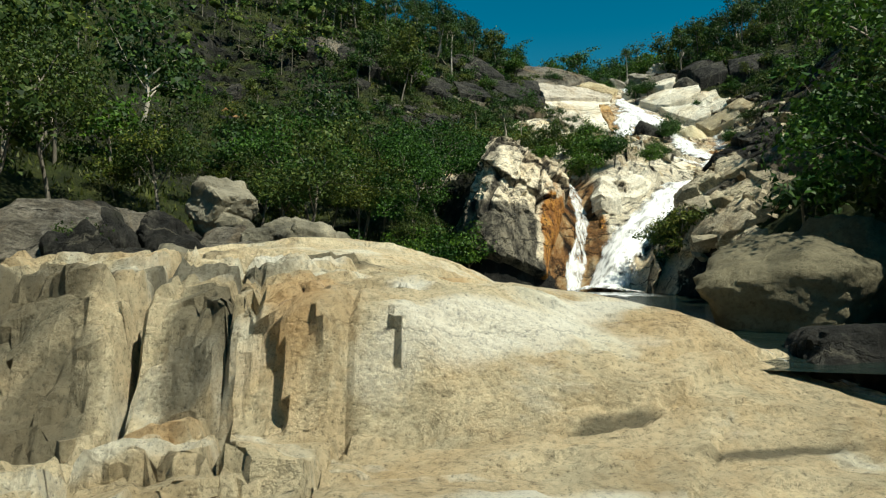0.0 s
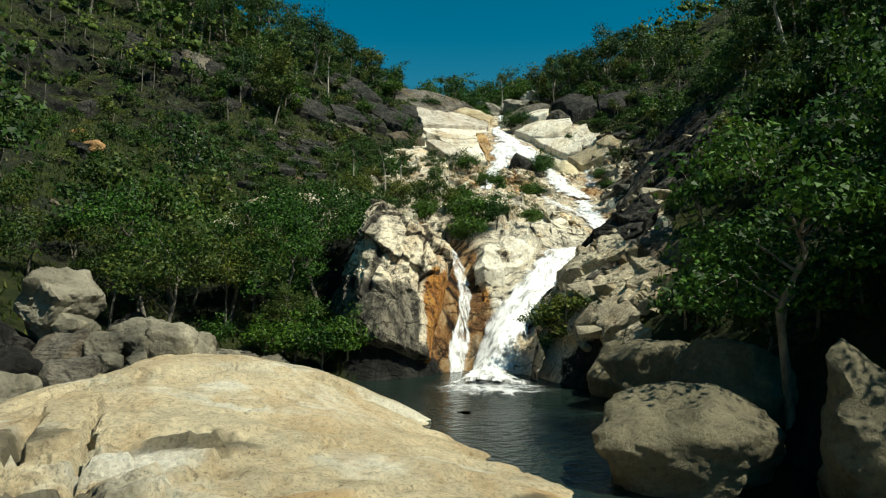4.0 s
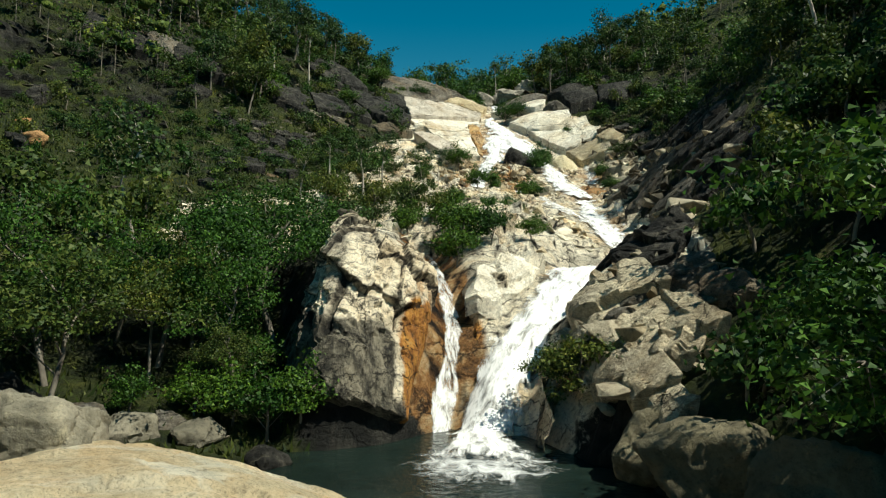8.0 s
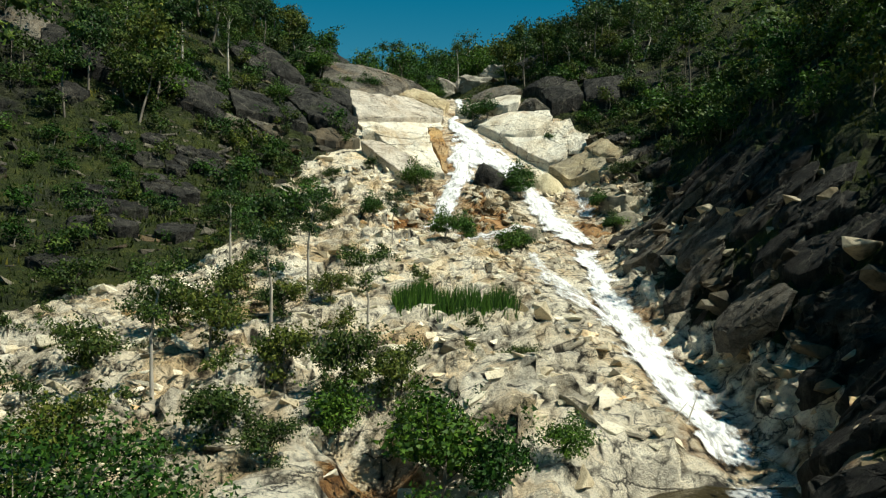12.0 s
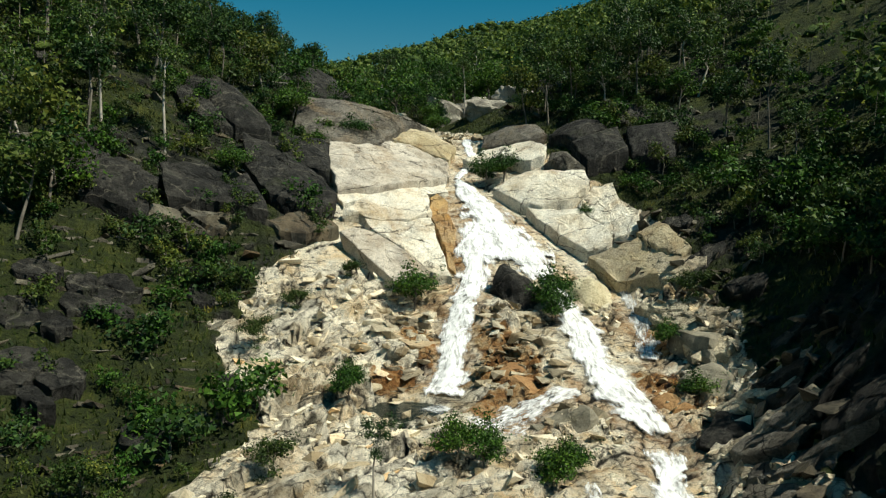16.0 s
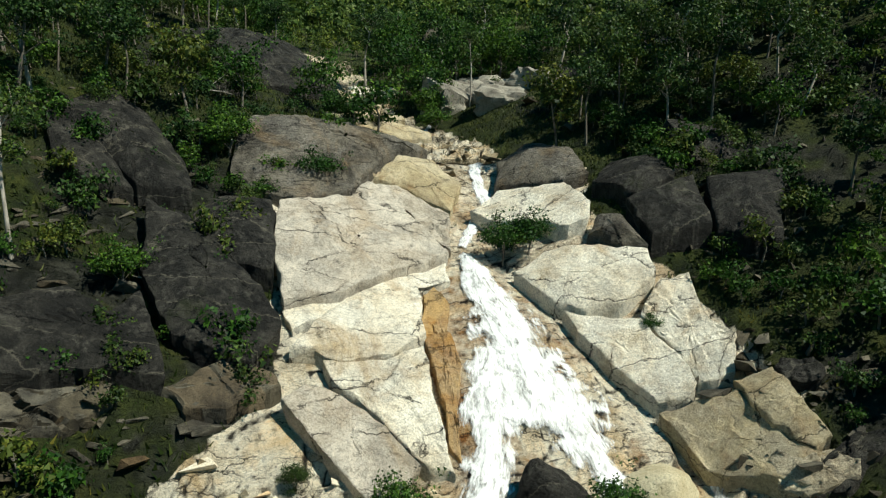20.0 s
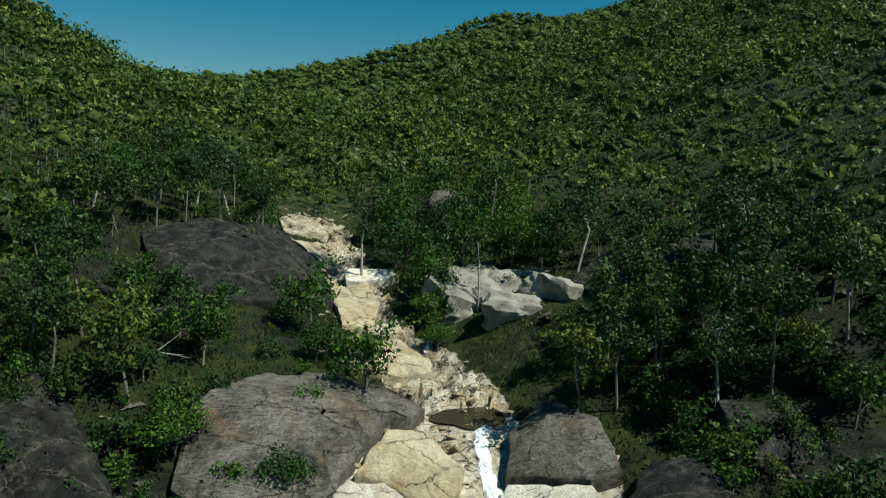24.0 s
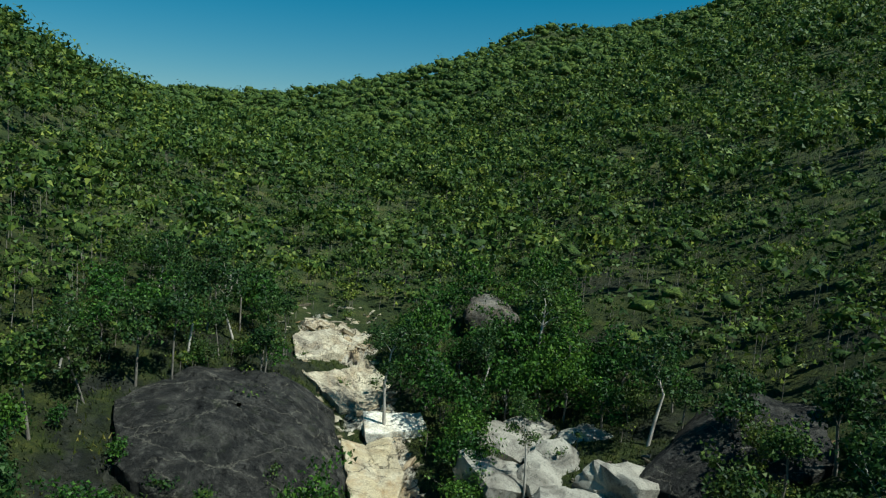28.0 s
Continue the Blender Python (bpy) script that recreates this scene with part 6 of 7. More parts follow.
# ---- the lower cliff ----
def cliff_mesh():
    """The steep face over the plunge pool, evenly spaced down its profiles, broken into joint blocks and undercut at its foot."""
    foot_x, foot_y = np.array([0.1, 0.2, 0.7, 1.9, 4.0, 6.5, 11.2]), np.array([41.5, 37.5, 35.2, 33.9, 33.5, 33.2, 33.0])
    head_x, head_y = np.array([4.6, 4.5, 4.6, 5.0, 6.0, 7.4, 11.2]), np.array([43.0, 42.0, 41.4, 41.2, 41.6, 42.0, 42.6])
    cols, rows = 170, 120
    k = np.interp(np.linspace(0, 1, cols), np.linspace(0, 1, 7) ** 0.9, np.arange(7))
    fx, fy, hx, hy = (np.interp(k, np.arange(7), v) for v in (foot_x, foot_y, head_x, head_y))
    ker = np.ones(13) / 13
    fx, fy, hx, hy = (np.convolve(np.pad(v, 6, mode="edge"), ker, "valid") for v in (fx, fy, hx, hy))
    P = np.zeros((cols, rows, 3))
    for c in range(cols):
        w = np.linspace(0, 1, 200)
        x, y = fx[c] + (hx[c] - fx[c]) * w, fy[c] + (hy[c] - fy[c]) * w
        d, _ = to_path(x, y, GULLY)
        z = np.maximum.accumulate(bed(x, y)) - 1.5 * np.exp(-(d / 1.3) ** 2)
        run = np.concatenate([[0], np.cumsum(np.sqrt(np.diff(x) ** 2 + np.diff(y) ** 2 + np.diff(z) ** 2))])
        u = np.linspace(0, run[-1], rows)
        P[c] = np.stack([np.interp(u, run, v) for v in (x, y, z)], -1)
    for _ in range(6):
        P[1:-1] = (P[:-2] + 2 * P[1:-1] + P[2:]) / 4
        P[:, 1:-1] = (P[:, :-2] + 2 * P[:, 1:-1] + P[:, 2:]) / 4
    X, Y, Z = P[..., 0], P[..., 1], P[..., 2]
    N = np.cross(np.gradient(P, axis=0), np.gradient(P, axis=1))
    for _ in range(10):
        N[1:-1] = (N[:-2] + 2 * N[1:-1] + N[2:]) / 4
        N[:, 1:-1] = (N[:, :-2] + 2 * N[:, 1:-1] + N[:, 2:]) / 4
    N /= np.linalg.norm(N, axis=2, keepdims=True) + 1e-9
    up = np.cumsum(np.linalg.norm(np.gradient(P, axis=1), axis=2), axis=1)
    across = np.cumsum(np.linalg.norm(np.gradient(P, axis=0), axis=2), axis=0)
    across = np.broadcast_to(across[:, rows // 2:rows // 2 + 1], across.shape)
    away = np.full(X.shape, 99.0)
    for path in (GULLY, MAIN_FALL):
        d, s = to_path(X, Y, path)
        away = np.minimum(away, d - 1.1 * np.interp(s, np.linspace(0, 1, len(path)), [p[2] for p in path]))
    keep = smooth(0.0, 0.9, away) * smooth(1, 0.86, np.linspace(0, 1, rows))[None, :]
    blocks = 0.8 * facets(across, up, 2.1, 640, 0.6, 0.12, 0.03, 0.3, 0.6) + 0.32 * facets(across, up, 0.9, 650, 0.65, 0.25, 0.04, 0.35, 0.7) + 0.1 * facets(across, up, 0.42, 660, 0.8, 0.2, 0.05, 0.3, 1.0) + 0.06 * fbm(X * 2, up * 2, 4, 670)
    plain = smooth(4.0, 2.8, Z + 0.8 * fbm(X, Z, 3, 671)) * smooth(6.6, 6.0, X)
    out = (0.7 + blocks * (1 - 0.65 * plain)) * keep - 0.4 * (1 - keep)
    # the undercut foot
    foot = np.interp(X, [0.4, 2.0, 5.8, 6.2, 11], [2.3, 1.6, 0.35, -1.0, -1.0]) + 0.3 * fbm(X * 1.2, X * 0, 3, 672)
    out = out - 1.5 * smooth(0.25, -0.05, Z - foot)
    me = mesh_of("cliff", (P + out[..., None] * N).reshape(-1, 3), grid_faces(cols, rows)[:, ::-1], crease=26)
    lumps = 0.7 * fbm(X / 1.1, Z / 1.6, 3, 673)
    rust = np.maximum(smooth(1.35, 0.4, np.abs(X - 5.2 - 0.16 * Z) + lumps) * smooth(5.4, 4.2, Z + lumps), 0.75 * smooth(0.9, 0.2, np.abs(X - 8.4) + lumps) * smooth(4.6, 3.4, Z))
    rust = np.maximum(rust, 0.42 * smooth(2.2, 0.8, np.abs(X - 6.2) + lumps) * smooth(7.5, 5, Z))
    grey = smooth(5.6, 4.6, X + 0.25 * Z + lumps) * smooth(4.8, 3.4, Z + lumps)
    me.attributes.new("tints", "FLOAT_COLOR", "POINT").data.foreach_set("color", np.stack([np.clip(rust, 0, 1), grey, grey * 0, grey * 0 + 1], -1).astype(np.float32).ravel())
    me.attributes.new("block", "FLOAT", "POINT").data.foreach_set("value", cells(across / 1.0, up / 1.3, 651)[0].astype(np.float32).ravel())
    me.attributes.new("open_joint", "FLOAT", "POINT").data.foreach_set("value", (np.minimum(joints(across, up, 2.1, 640, 0.6, 0.12), joints(across, up, 0.9, 650, 0.65, 0.25) + 0.05 + 0.25 * smooth(-0.1, 0.1, fbm(across / 2, up / 2, 3, 674))) + 0.3 * plain).astype(np.float32).ravel())
    return me


tagged(piece("cliff", cliff_mesh(), M_CLIFF), "pale jointed cliff with an orange wet wall above the pool", "cliff", kind="structure")


# ---- trees ----
def leaf_cloud(rng, clumps, count, size, flat=0.6, loose=0.55, core=0.25):
    """Leaves about clump centres: verts and three-cornered faces."""
    w = np.array([c[3] ** 2 for c in clumps])
    pick = rng.choice(len(clumps), count, p=w / w.sum())
    cc = np.array(clumps)[pick]
    d = rng.normal(size=(count, 3))
    d /= np.linalg.norm(d, axis=1)[:, None]
    d[:, 2] *= np.where(d[:, 2] < 0, flat * 0.6, flat + 0.2)
    r = cc[:, 3] * rng.uniform(core, 1.0, count) ** 0.6 * (1 + 0.3 * rng.normal(size=count))
    c = cc[:, :3] + d * r[:, None]
    face = d + loose * rng.normal(size=(count, 3)) + (0, 0, 0.2)
    a = np.cross(face, rng.normal(size=(count, 3)))
    a /= np.linalg.norm(a, axis=1)[:, None] + 1e-9
    b = np.cross(face, a)
    b /= np.linalg.norm(b, axis=1)[:, None] + 1e-9
    s = size * rng.uniform(0.6, 1.4, count)[:, None]
    v = np.stack([c - a * s, c + (a + b) * s * 0.62, c + (a - b) * s * 0.62], 1).reshape(-1, 3)
    return v, np.arange(count * 3).reshape(-1, 3)


def limbs(rng, height, spread, start, count, radius, lean=0.08):
    """A trunk with limbs; returns the tubes and the limb tips."""
    top = np.array([lean * height * rng.normal(), lean * height * rng.normal(), height])
    knee = top * 0.5 + np.array([*rng.normal(0, 0.05 * height, 2), 0])
    line = [np.zeros(3) - (0, 0, 0.5), knee * 0.5, knee, (knee + top) / 2 + np.array([*rng.normal(0, 0.04 * height, 2), 0]), top]
    tubes = [tube(line, [radius * 1.25, radius, radius * 0.8, radius * 0.55, radius * 0.2], 6)]
    tips = [top]
    for k in range(count):
        s = rng.uniform(start, 0.92)
        i = min(int(s * 4), 3)
        p = line[i] + (line[i + 1] - line[i]) * (s * 4 - i)
        q = 2 * math.pi * (k + rng.uniform(-0.3, 0.3)) / count * 1.618
        out = np.array([math.cos(q), math.sin(q), rng.uniform(0.3, 1.1)]) * spread * rng.uniform(0.45, 1.05) * (1.15 - 0.5 * s)
        mid = p + out * 0.5 + np.array([0, 0, 0.12 * spread])
        tubes.append(tube([p, mid, p + out], [radius * 0.42, radius * 0.28, radius * 0.1], 4))
        tips += [p + out, mid + (p + out - mid) * 0.5]
        for _ in range(2):
            e = p + out * rng.uniform(0.6, 0.9) + rng.normal(0, 0.28 * spread, 3) + (0, 0, 0.15 * spread)
            tubes.append(tube([mid, e], [radius * 0.2, radius * 0.06], 3))
            tips.append(e)
    return tubes, tips


def tree(name, seed, height, spread, start, count, radius, clump, leaves, size, leaf_mat, bark_mat, label, category="tree", skip=0.0):
    rng = np.random.default_rng(seed)
    tubes, tips = limbs(rng, height, spread, start, count, radius)
    base = new(name)
    piece("trunk", mesh_of("trunk", *merge(tubes)), bark_mat, base)
    clumps = [(*t, clump * rng.uniform(0.5, 1.3)) for t in tips if rng.uniform() >= skip]
    piece("crown", mesh_of("crown", *leaf_cloud(rng, clumps, leaves, size), False), leaf_mat, base)
    base.empty_display_size = 0.3
    return tagged(base, label, category)


def planted(template, spots, group=""):
    """The template at the first spot and copies at the rest: x, y, scale, turn."""
    if group:
        tagged(template, group=group)
    for k, (x, y, s, turn) in enumerate(spots):
        m = pose(x, y, float(ground(x, y)) - 0.1, 0, 0, turn) @ Matrix.Diagonal((s, s, s * (0.9 + 0.2 * ((k * 7) % 5) / 4), 1))
        if k == 0:
            first = m
        else:
            copy_thing(template, m)
    template.matrix_basis = first


def spots(*places):
    return list(places)


# trees and shrubs that stand out, each kind with its places
planted(tree("broadleaf_tree", 21, 6.4, 4.0, 0.2, 11, 0.17, 1.45, 21000, 0.085, M_BROAD, M_BARK, "dense bright green broadleaf tree against the cliff"), [(0.2, 42.4, 1.0, 40)])
planted(tree("broadleaf_tree", 22, 7.6, 3.4, 0.3, 10, 0.15, 1.3, 8000, 0.11, M_BROAD, M_BARK, "dark leafy tree leaning over the pool bank"),
        [(13.8, 20.8, 0.95, 0), (16.6, 16.8, 0.85, 140), (18.0, 20.0, 0.95, 80), (19.5, 12.0, 1.0, 200), (21.5, 18.0, 0.9, 20), (16.5, 9.0, 0.95, 60), (17.6, 20.5, 0.75, 120), (-6.8, 42.0, 0.5, 150), (-3.6, 44.5, 0.42, 260), (-1.4, 38.6, 0.6, 30), (-4.6, 39.6, 0.7, 200), (-8.0, 37.5, 0.75, 300)])
planted(tree("bank_tree", 23, 7.4, 2.9, 0.35, 9, 0.11, 1.1, 5600, 0.1, M_OLIVE, M_BARK, "slender leafy tree on the pool bank"),
        [(-6.6, 32.4, 0.85, 100), (-12.6, 31.5, 0.75, 220), (-15.5, 28.0, 0.8, 310), (-9.6, 36.5, 0.62, 50), (-4.6, 38.2, 0.6, 170), (-14.0, 39.0, 0.45, 80), (-18.5, 33.5, 0.8, 20),
         (-11.5, 43.5, 0.4, 280), (-20.0, 25.5, 0.9, 130), (-16.5, 44.5, 0.4, 330), (-22.5, 40.0, 0.75, 240), (-1.8, 36.8, 0.4, 60), (-3.6, 42.0, 0.6, 20), (-9.0, 40.0, 0.6, 220)])
planted(tree("bare_gum_tree", 24, 9.5, 2.2, 0.5, 7, 0.13, 0.85, 2300, 0.12, M_GUM, M_BARK_PALE, "pale-trunked thin gum tree with few leaves"),
        [(29.0, 163.5, 1.25, 0), (1.4, 112.0, 0.95, 70), (-3.5, 111.5, 0.9, 200), (5.2, 58.2, 0.55, 140), (7.2, 64.5, 0.5, 20), (3.2, 68.0, 0.5, 80), (13.8, 76.0, 0.4, 0), (39.0, 149.0, 0.8, 100), (9.2, 57.2, 0.45, 200), (1.0, 54.0, 0.5, 20)])
planted(tree("gum_tree", 27, 9.6, 2.7, 0.4, 10, 0.15, 1.15, 2600, 0.15, M_GUM, M_BARK, "tall gum tree on the crest of the hill"),
        [(-1.0, 124.0, 1.0, 0), (-5.5, 120.5, 1.05, 50), (-10.0, 122.0, 1.1, 100), (-3.0, 130.0, 0.95, 150), (-8.0, 129.0, 1.0, 200), (-14.5, 118.0, 1.1, 250), (-15.0, 126.0, 1.1, 300), (3.6, 129.6, 0.75, 20), (-20.0, 116.0, 1.1, 70), (-21.0, 124.0, 1.0, 120),
         (-11.5, 135.0, 1.0, 170), (-26.0, 112.0, 1.1, 220), (-27.0, 121.0, 1.1, 270), (-17.5, 110.5, 0.9, 320), (-32.0, 108.0, 1.1, 10), (-33.0, 117.0, 1.0, 60)], "tall gum trees on the crest")
planted(tree("shrub", 25, 1.9, 1.3, 0.1, 9, 0.06, 0.72, 2700, 0.088, M_BROAD, M_BARK, "dense bright green shrub growing out of the rock", "shrub"),
        spots((9.7, 46.2, 1.15, 0), (8.8, 43.8, 0.85, 50), (10.9, 45.0, 0.75, 90), (7.1, 49.8, 0.75, 140), (9.8, 48.4, 0.75, 10), (13.8, 46.9, 0.6, 200), (0.1, 34.9, 0.95, 20), (1.3, 34.7, 0.8, 190), (-1.2, 35.4, 0.9, 100), (20.6, 99.0, 1.2, 30), (30.9, 96.4, 1.3, 60), (30.4, 94.6, 1.0, 160), (31.6, 115.6, 1.15, 0), (33.4, 115.4, 1.2, 110), (13.8, 85.6, 0.8, 80), (35.4, 84.0, 0.85, 10), (18.4, 79.2, 0.9, 55), (19.9, 79.0, 0.85, 250))
        + spots((23.2, 77.8, 0.9, 130), (24.4, 78.6, 0.75, 10), (12.7, 125.2, 1.5, 80), (7.0, 111.6, 1.1, 40), (35.0, 153.4, 1.9, 20), (34.4, 149.4, 1.6, 170), (35.8, 157.4, 1.8, 80), (33.8, 145.0, 1.2, 40), (24.0, 138.6, 1.2, 20), (22.0, 138.0, 1.1, 90), (36.6, 89.6, 0.8, 60), (38.6, 106.8, 0.5, 20), (19.3, 123.8, 1.2, 10), (14.5, 88.4, 0.5, 0), (-0.6, 39.0, 0.8, 0), (-2.6, 36.0, 0.7, 70), (-4.6, 35.0, 0.6, 140)), "green shrubs along the falls")
planted(tree("shrub", 26, 2.3, 1.2, 0.1, 8, 0.05, 0.68, 2600, 0.08, M_OLIVE, M_BARK, "yellow-green shrub in a crack of the rock", "shrub"),
        spots((11.4, 33.6, 1.0, 0), (11.0, 34.6, 0.8, 70), (7.6, 51.6, 0.9, 20), (9.4, 51.0, 0.8, 100), (2.8, 57.0, 1.0, 200), (5.8, 60.4, 0.9, 10), (0.8, 60.0, 1.1, 50), (3.6, 63.6, 0.9, 130), (-2.2, 58.4, 1.0, 220), (8.2, 62.8, 0.7, 20), (-4.2, 66.0, 1.0, 60), (6.0, 71.0, 0.9, 90), (9.6, 78.0, 0.7, 40), (2.2, 76.4, 0.9, 20), (26.2, 139.4, 0.8, 0), (11.6, 96.0, 0.7, 20), (16.0, 100.6, 0.6, 0), (9.0, 92.0, 0.7, 90))
        + spots((14.8, 53.6, 0.5, 20), (5.6, 53.8, 0.9, 10), (3.4, 49.6, 0.9, 0), (5.0, 47.2, 0.6, 60), (-1.4, 52.0, 1.0, 90), (-5.2, 55.4, 1.1, 10), (40.2, 92.0, 0.9, 30), (-10.6, 22.6, 0.7, 40), (-12.6, 24.0, 0.8, 10)), "olive shrubs on the rock")


def thick(x, y):
    """How much tree grows at a place, 0 to 1."""
    d = 1 - smooth(0.05, 0.35, field(PALE, x, y))
    d = d * smooth(0.8, 3.0, field(STREAM, x, y)) * smooth(2.4, 1.2, field(slope, x, y))
    meadow = smooth(21, 15, np.abs(x + 17)) * smooth(44, 49, y) * smooth(99, 94, y)
    d = d * (1 - 0.95 * meadow) * (0.5 + 0.9 * smooth(-0.25, 0.2, fbm(x / 14, y / 14, 3, 120)))
    bank = rail(8, y)[0]
    d = np.where((x > -4) & (x < bank + 1.0) & (y < 125), 0, d)
    d = np.where((x > -15) & (x < 16) & (y < 34), 0, d)
    d = np.where((x > bank + 11) & (x < 60) & (y < 110), np.maximum(d, 0.75), d)
    d = np.where((x < bank + 11) & (x > 10) & (y < 105), 0, d)
    d = np.where((x < bank + 11) & (x > 10) & (y > 72) & (y < 120), 0, d)
    d = np.where((x < 34) & (x > 10) & (y > 18) & (y < 58), 0, d)
    d = np.where((np.abs(x - 15) > 52) & (y > 120), np.maximum(d, 0.9), d)
    for cx, cy, r in ((19, 128, 9), (13.4, 150, 11), (42, 152, 8.5), (44, 142, 9), (38, 136, 7), (28.5, 152, 7), (30, 140, 8), (42.6, 176, 6), (12, 111, 6), (4, 106, 6), (59, 147, 6)):
        d = d * smooth(r * 0.75, r, np.hypot(x - cx, y - cy))
    d = d * (1 - 0.92 * smooth(7.5, 4.5, np.abs(x - np.interp(y, [138, 150, 163, 176, 188, 200], [30, 28, 27, 25, 22, 28]))) * smooth(132, 138, y) * smooth(205, 192, y))
    return d


rng = np.random.default_rng(11)
sx, sy = np.meshgrid(np.arange(-60, 78, 3.7), np.arange(14, 186, 3.7))
sx, sy = (v.ravel() + rng.uniform(-1.7, 1.7, v.size) for v in (sx, sy))
keep = rng.uniform(0, 1, sx.size) < thick(sx, sy)
near_x, near_y = sx[keep], sy[keep]
order = np.argsort(np.abs(near_x - rail(6, near_y)[0]) + 0.1 * near_y)
near_x, near_y = near_x[order], near_y[order]
extra_x, extra_y = near_x[270:], near_y[270:]
near_x, near_y = near_x[:270], near_y[:270]
print("near trees", len(near_x), "rest", len(extra_x))

KINDS = [
    tree("gum_tree", 1, 6.4, 1.9, 0.45, 7, 0.10, 0.95, 1250, 0.167, M_GUM, M_BARK, "slender gum tree with a thin olive crown"),
    tree("gum_tree", 2, 7.6, 2.2, 0.45, 8, 0.12, 1.0, 1250, 0.167, M_GUM, M_BARK_PALE, "tall pale-barked gum tree with an open crown"),
    tree("gum_tree", 3, 5.4, 2.0, 0.35, 8, 0.09, 0.95, 1250, 0.164, M_OLIVE, M_BARK, "crooked gum tree with yellowish olive leaves"),
    tree("wattle_tree", 4, 4.2, 2.0, 0.2, 9, 0.09, 1.0, 1250, 0.162, M_BROAD, M_BARK, "bushy green wattle tree among rocks"),
    tree("gum_tree", 5, 7.0, 1.7, 0.5, 6, 0.09, 0.75, 1300, 0.135, M_GUM, M_BARK, "thin gum tree with sparse leaves"),
    tree("low_shrub", 6, 1.7, 1.3, 0.1, 8, 0.05, 0.7, 1200, 0.10, M_OLIVE, M_BARK, "low olive shrub on the hillside", "shrub"),
]
which = rng.integers(0, 6, len(near_x))
lush = (near_x > 33) & (near_x < 62) & (near_y > 154) & (near_y < 187)
which = np.where(lush & (rng.uniform(0, 1, len(near_x)) < 0.75), 3, which)
for k, template in enumerate(KINDS):
    spots = [(float(x), float(y), float(rng.uniform(0.75, 1.25)) * (1.2 if y > 154 and x > 33 else 1.0), float(rng.uniform(0, 360))) for x, y in zip(near_x[which == k], near_y[which == k])]
    planted(template, spots, "trees on the valley sides" if k < 5 else "shrubs on the valley sides")


brush, tufts = [], []
for x, y, z, size, mat, turn, sharp, label in SLABS:
    if mat is M_DARK and y > 95:
        for k in range(6):
            q = 2.4 * k + x
            brush.append((x + 1.05 * size[0] * math.cos(q), y + 1.05 * size[1] * math.sin(q), float(rng.uniform(0.6, 1.2)), float(rng.uniform(0, 360))))
bx, by = np.concatenate([rng.uniform(-34, 8, 170), rng.uniform(-30, 26, 130)]), np.concatenate([rng.uniform(54, 122, 170), rng.uniform(118, 165, 130)])
for x, y in zip(bx, by):
    if field(PALE, np.array(x), np.array(y)) < 0.2:
        brush.append((float(x), float(y), float(rng.uniform(0.35, 0.95)), float(rng.uniform(0, 360))))
for k in range(150):
    y = float(rng.uniform(16, 100))
    x = float(rail(8, y)[0]) + float(rng.uniform(0.5, 13)) + (5 if y > 28 else 0)
    brush.append((x, y, float(rng.uniform(0.8, 1.6)), float(rng.uniform(0, 360))))
for k in range(390):
    # scrub that fills the shaded bank and the foot of the dark walls
    x, y = (float(rng.uniform(43, 70)), float(rng.uniform(84, 140))) if k % 2 else (float(rng.uniform(-24, 14)), float(rng.uniform(80, 135)))
    brush.append((x, y, float(rng.uniform(0.5, 1.35)), float(rng.uniform(0, 360))))
for k in range(46):
    slope_x, slope_y = float(rng.uniform(-8, 15)), float(rng.uniform(47, 76))
    tufts.append((slope_x, slope_y, float(rng.uniform(0.3, 0.6)), float(rng.uniform(0, 360))))
brush = [b for b in brush if not (28 < b[0] < 44 and 78 < b[1] < 100) and field(STREAM, np.array(b[0]), np.array(b[1])) > 1.5 and field(PALE, np.array(b[0]), np.array(b[1])) < 0.5]
planted(tree("hill_shrub", 7, 1.6, 1.2, 0.1, 4, 0.05, 0.75, 430, 0.145, M_GUM, M_BARK, "dark green shrub between dark rocks", "shrub"), brush[0::3], "shrubs among dark rocks")
for k in range(70):
    x, y = float(rng.uniform(-12, 17)), float(rng.uniform(101, 126))
    if field(PALE, np.array(x), np.array(y)) < 0.2:
        brush.append((x, y, float(rng.uniform(0.4, 0.9)), float(rng.uniform(0, 360))))
planted(tree("heath_shrub", 8, 1.3, 1.3, 0.1, 4, 0.05, 0.7, 420, 0.145, M_BROAD, M_BARK, "deep green shrub on the stony slope", "shrub"), brush[1::3], "shrubs among dark rocks")
planted(tree("olive_shrub", 9, 1.5, 1.1, 0.1, 4, 0.05, 0.65, 420, 0.14, M_OLIVE, M_BARK, "olive shrub on the stony slope", "shrub"), brush[2::3] + [b for b in tufts if field(STREAM, np.array(b[0]), np.array(b[1])) > 1.0], "shrubs among dark rocks")


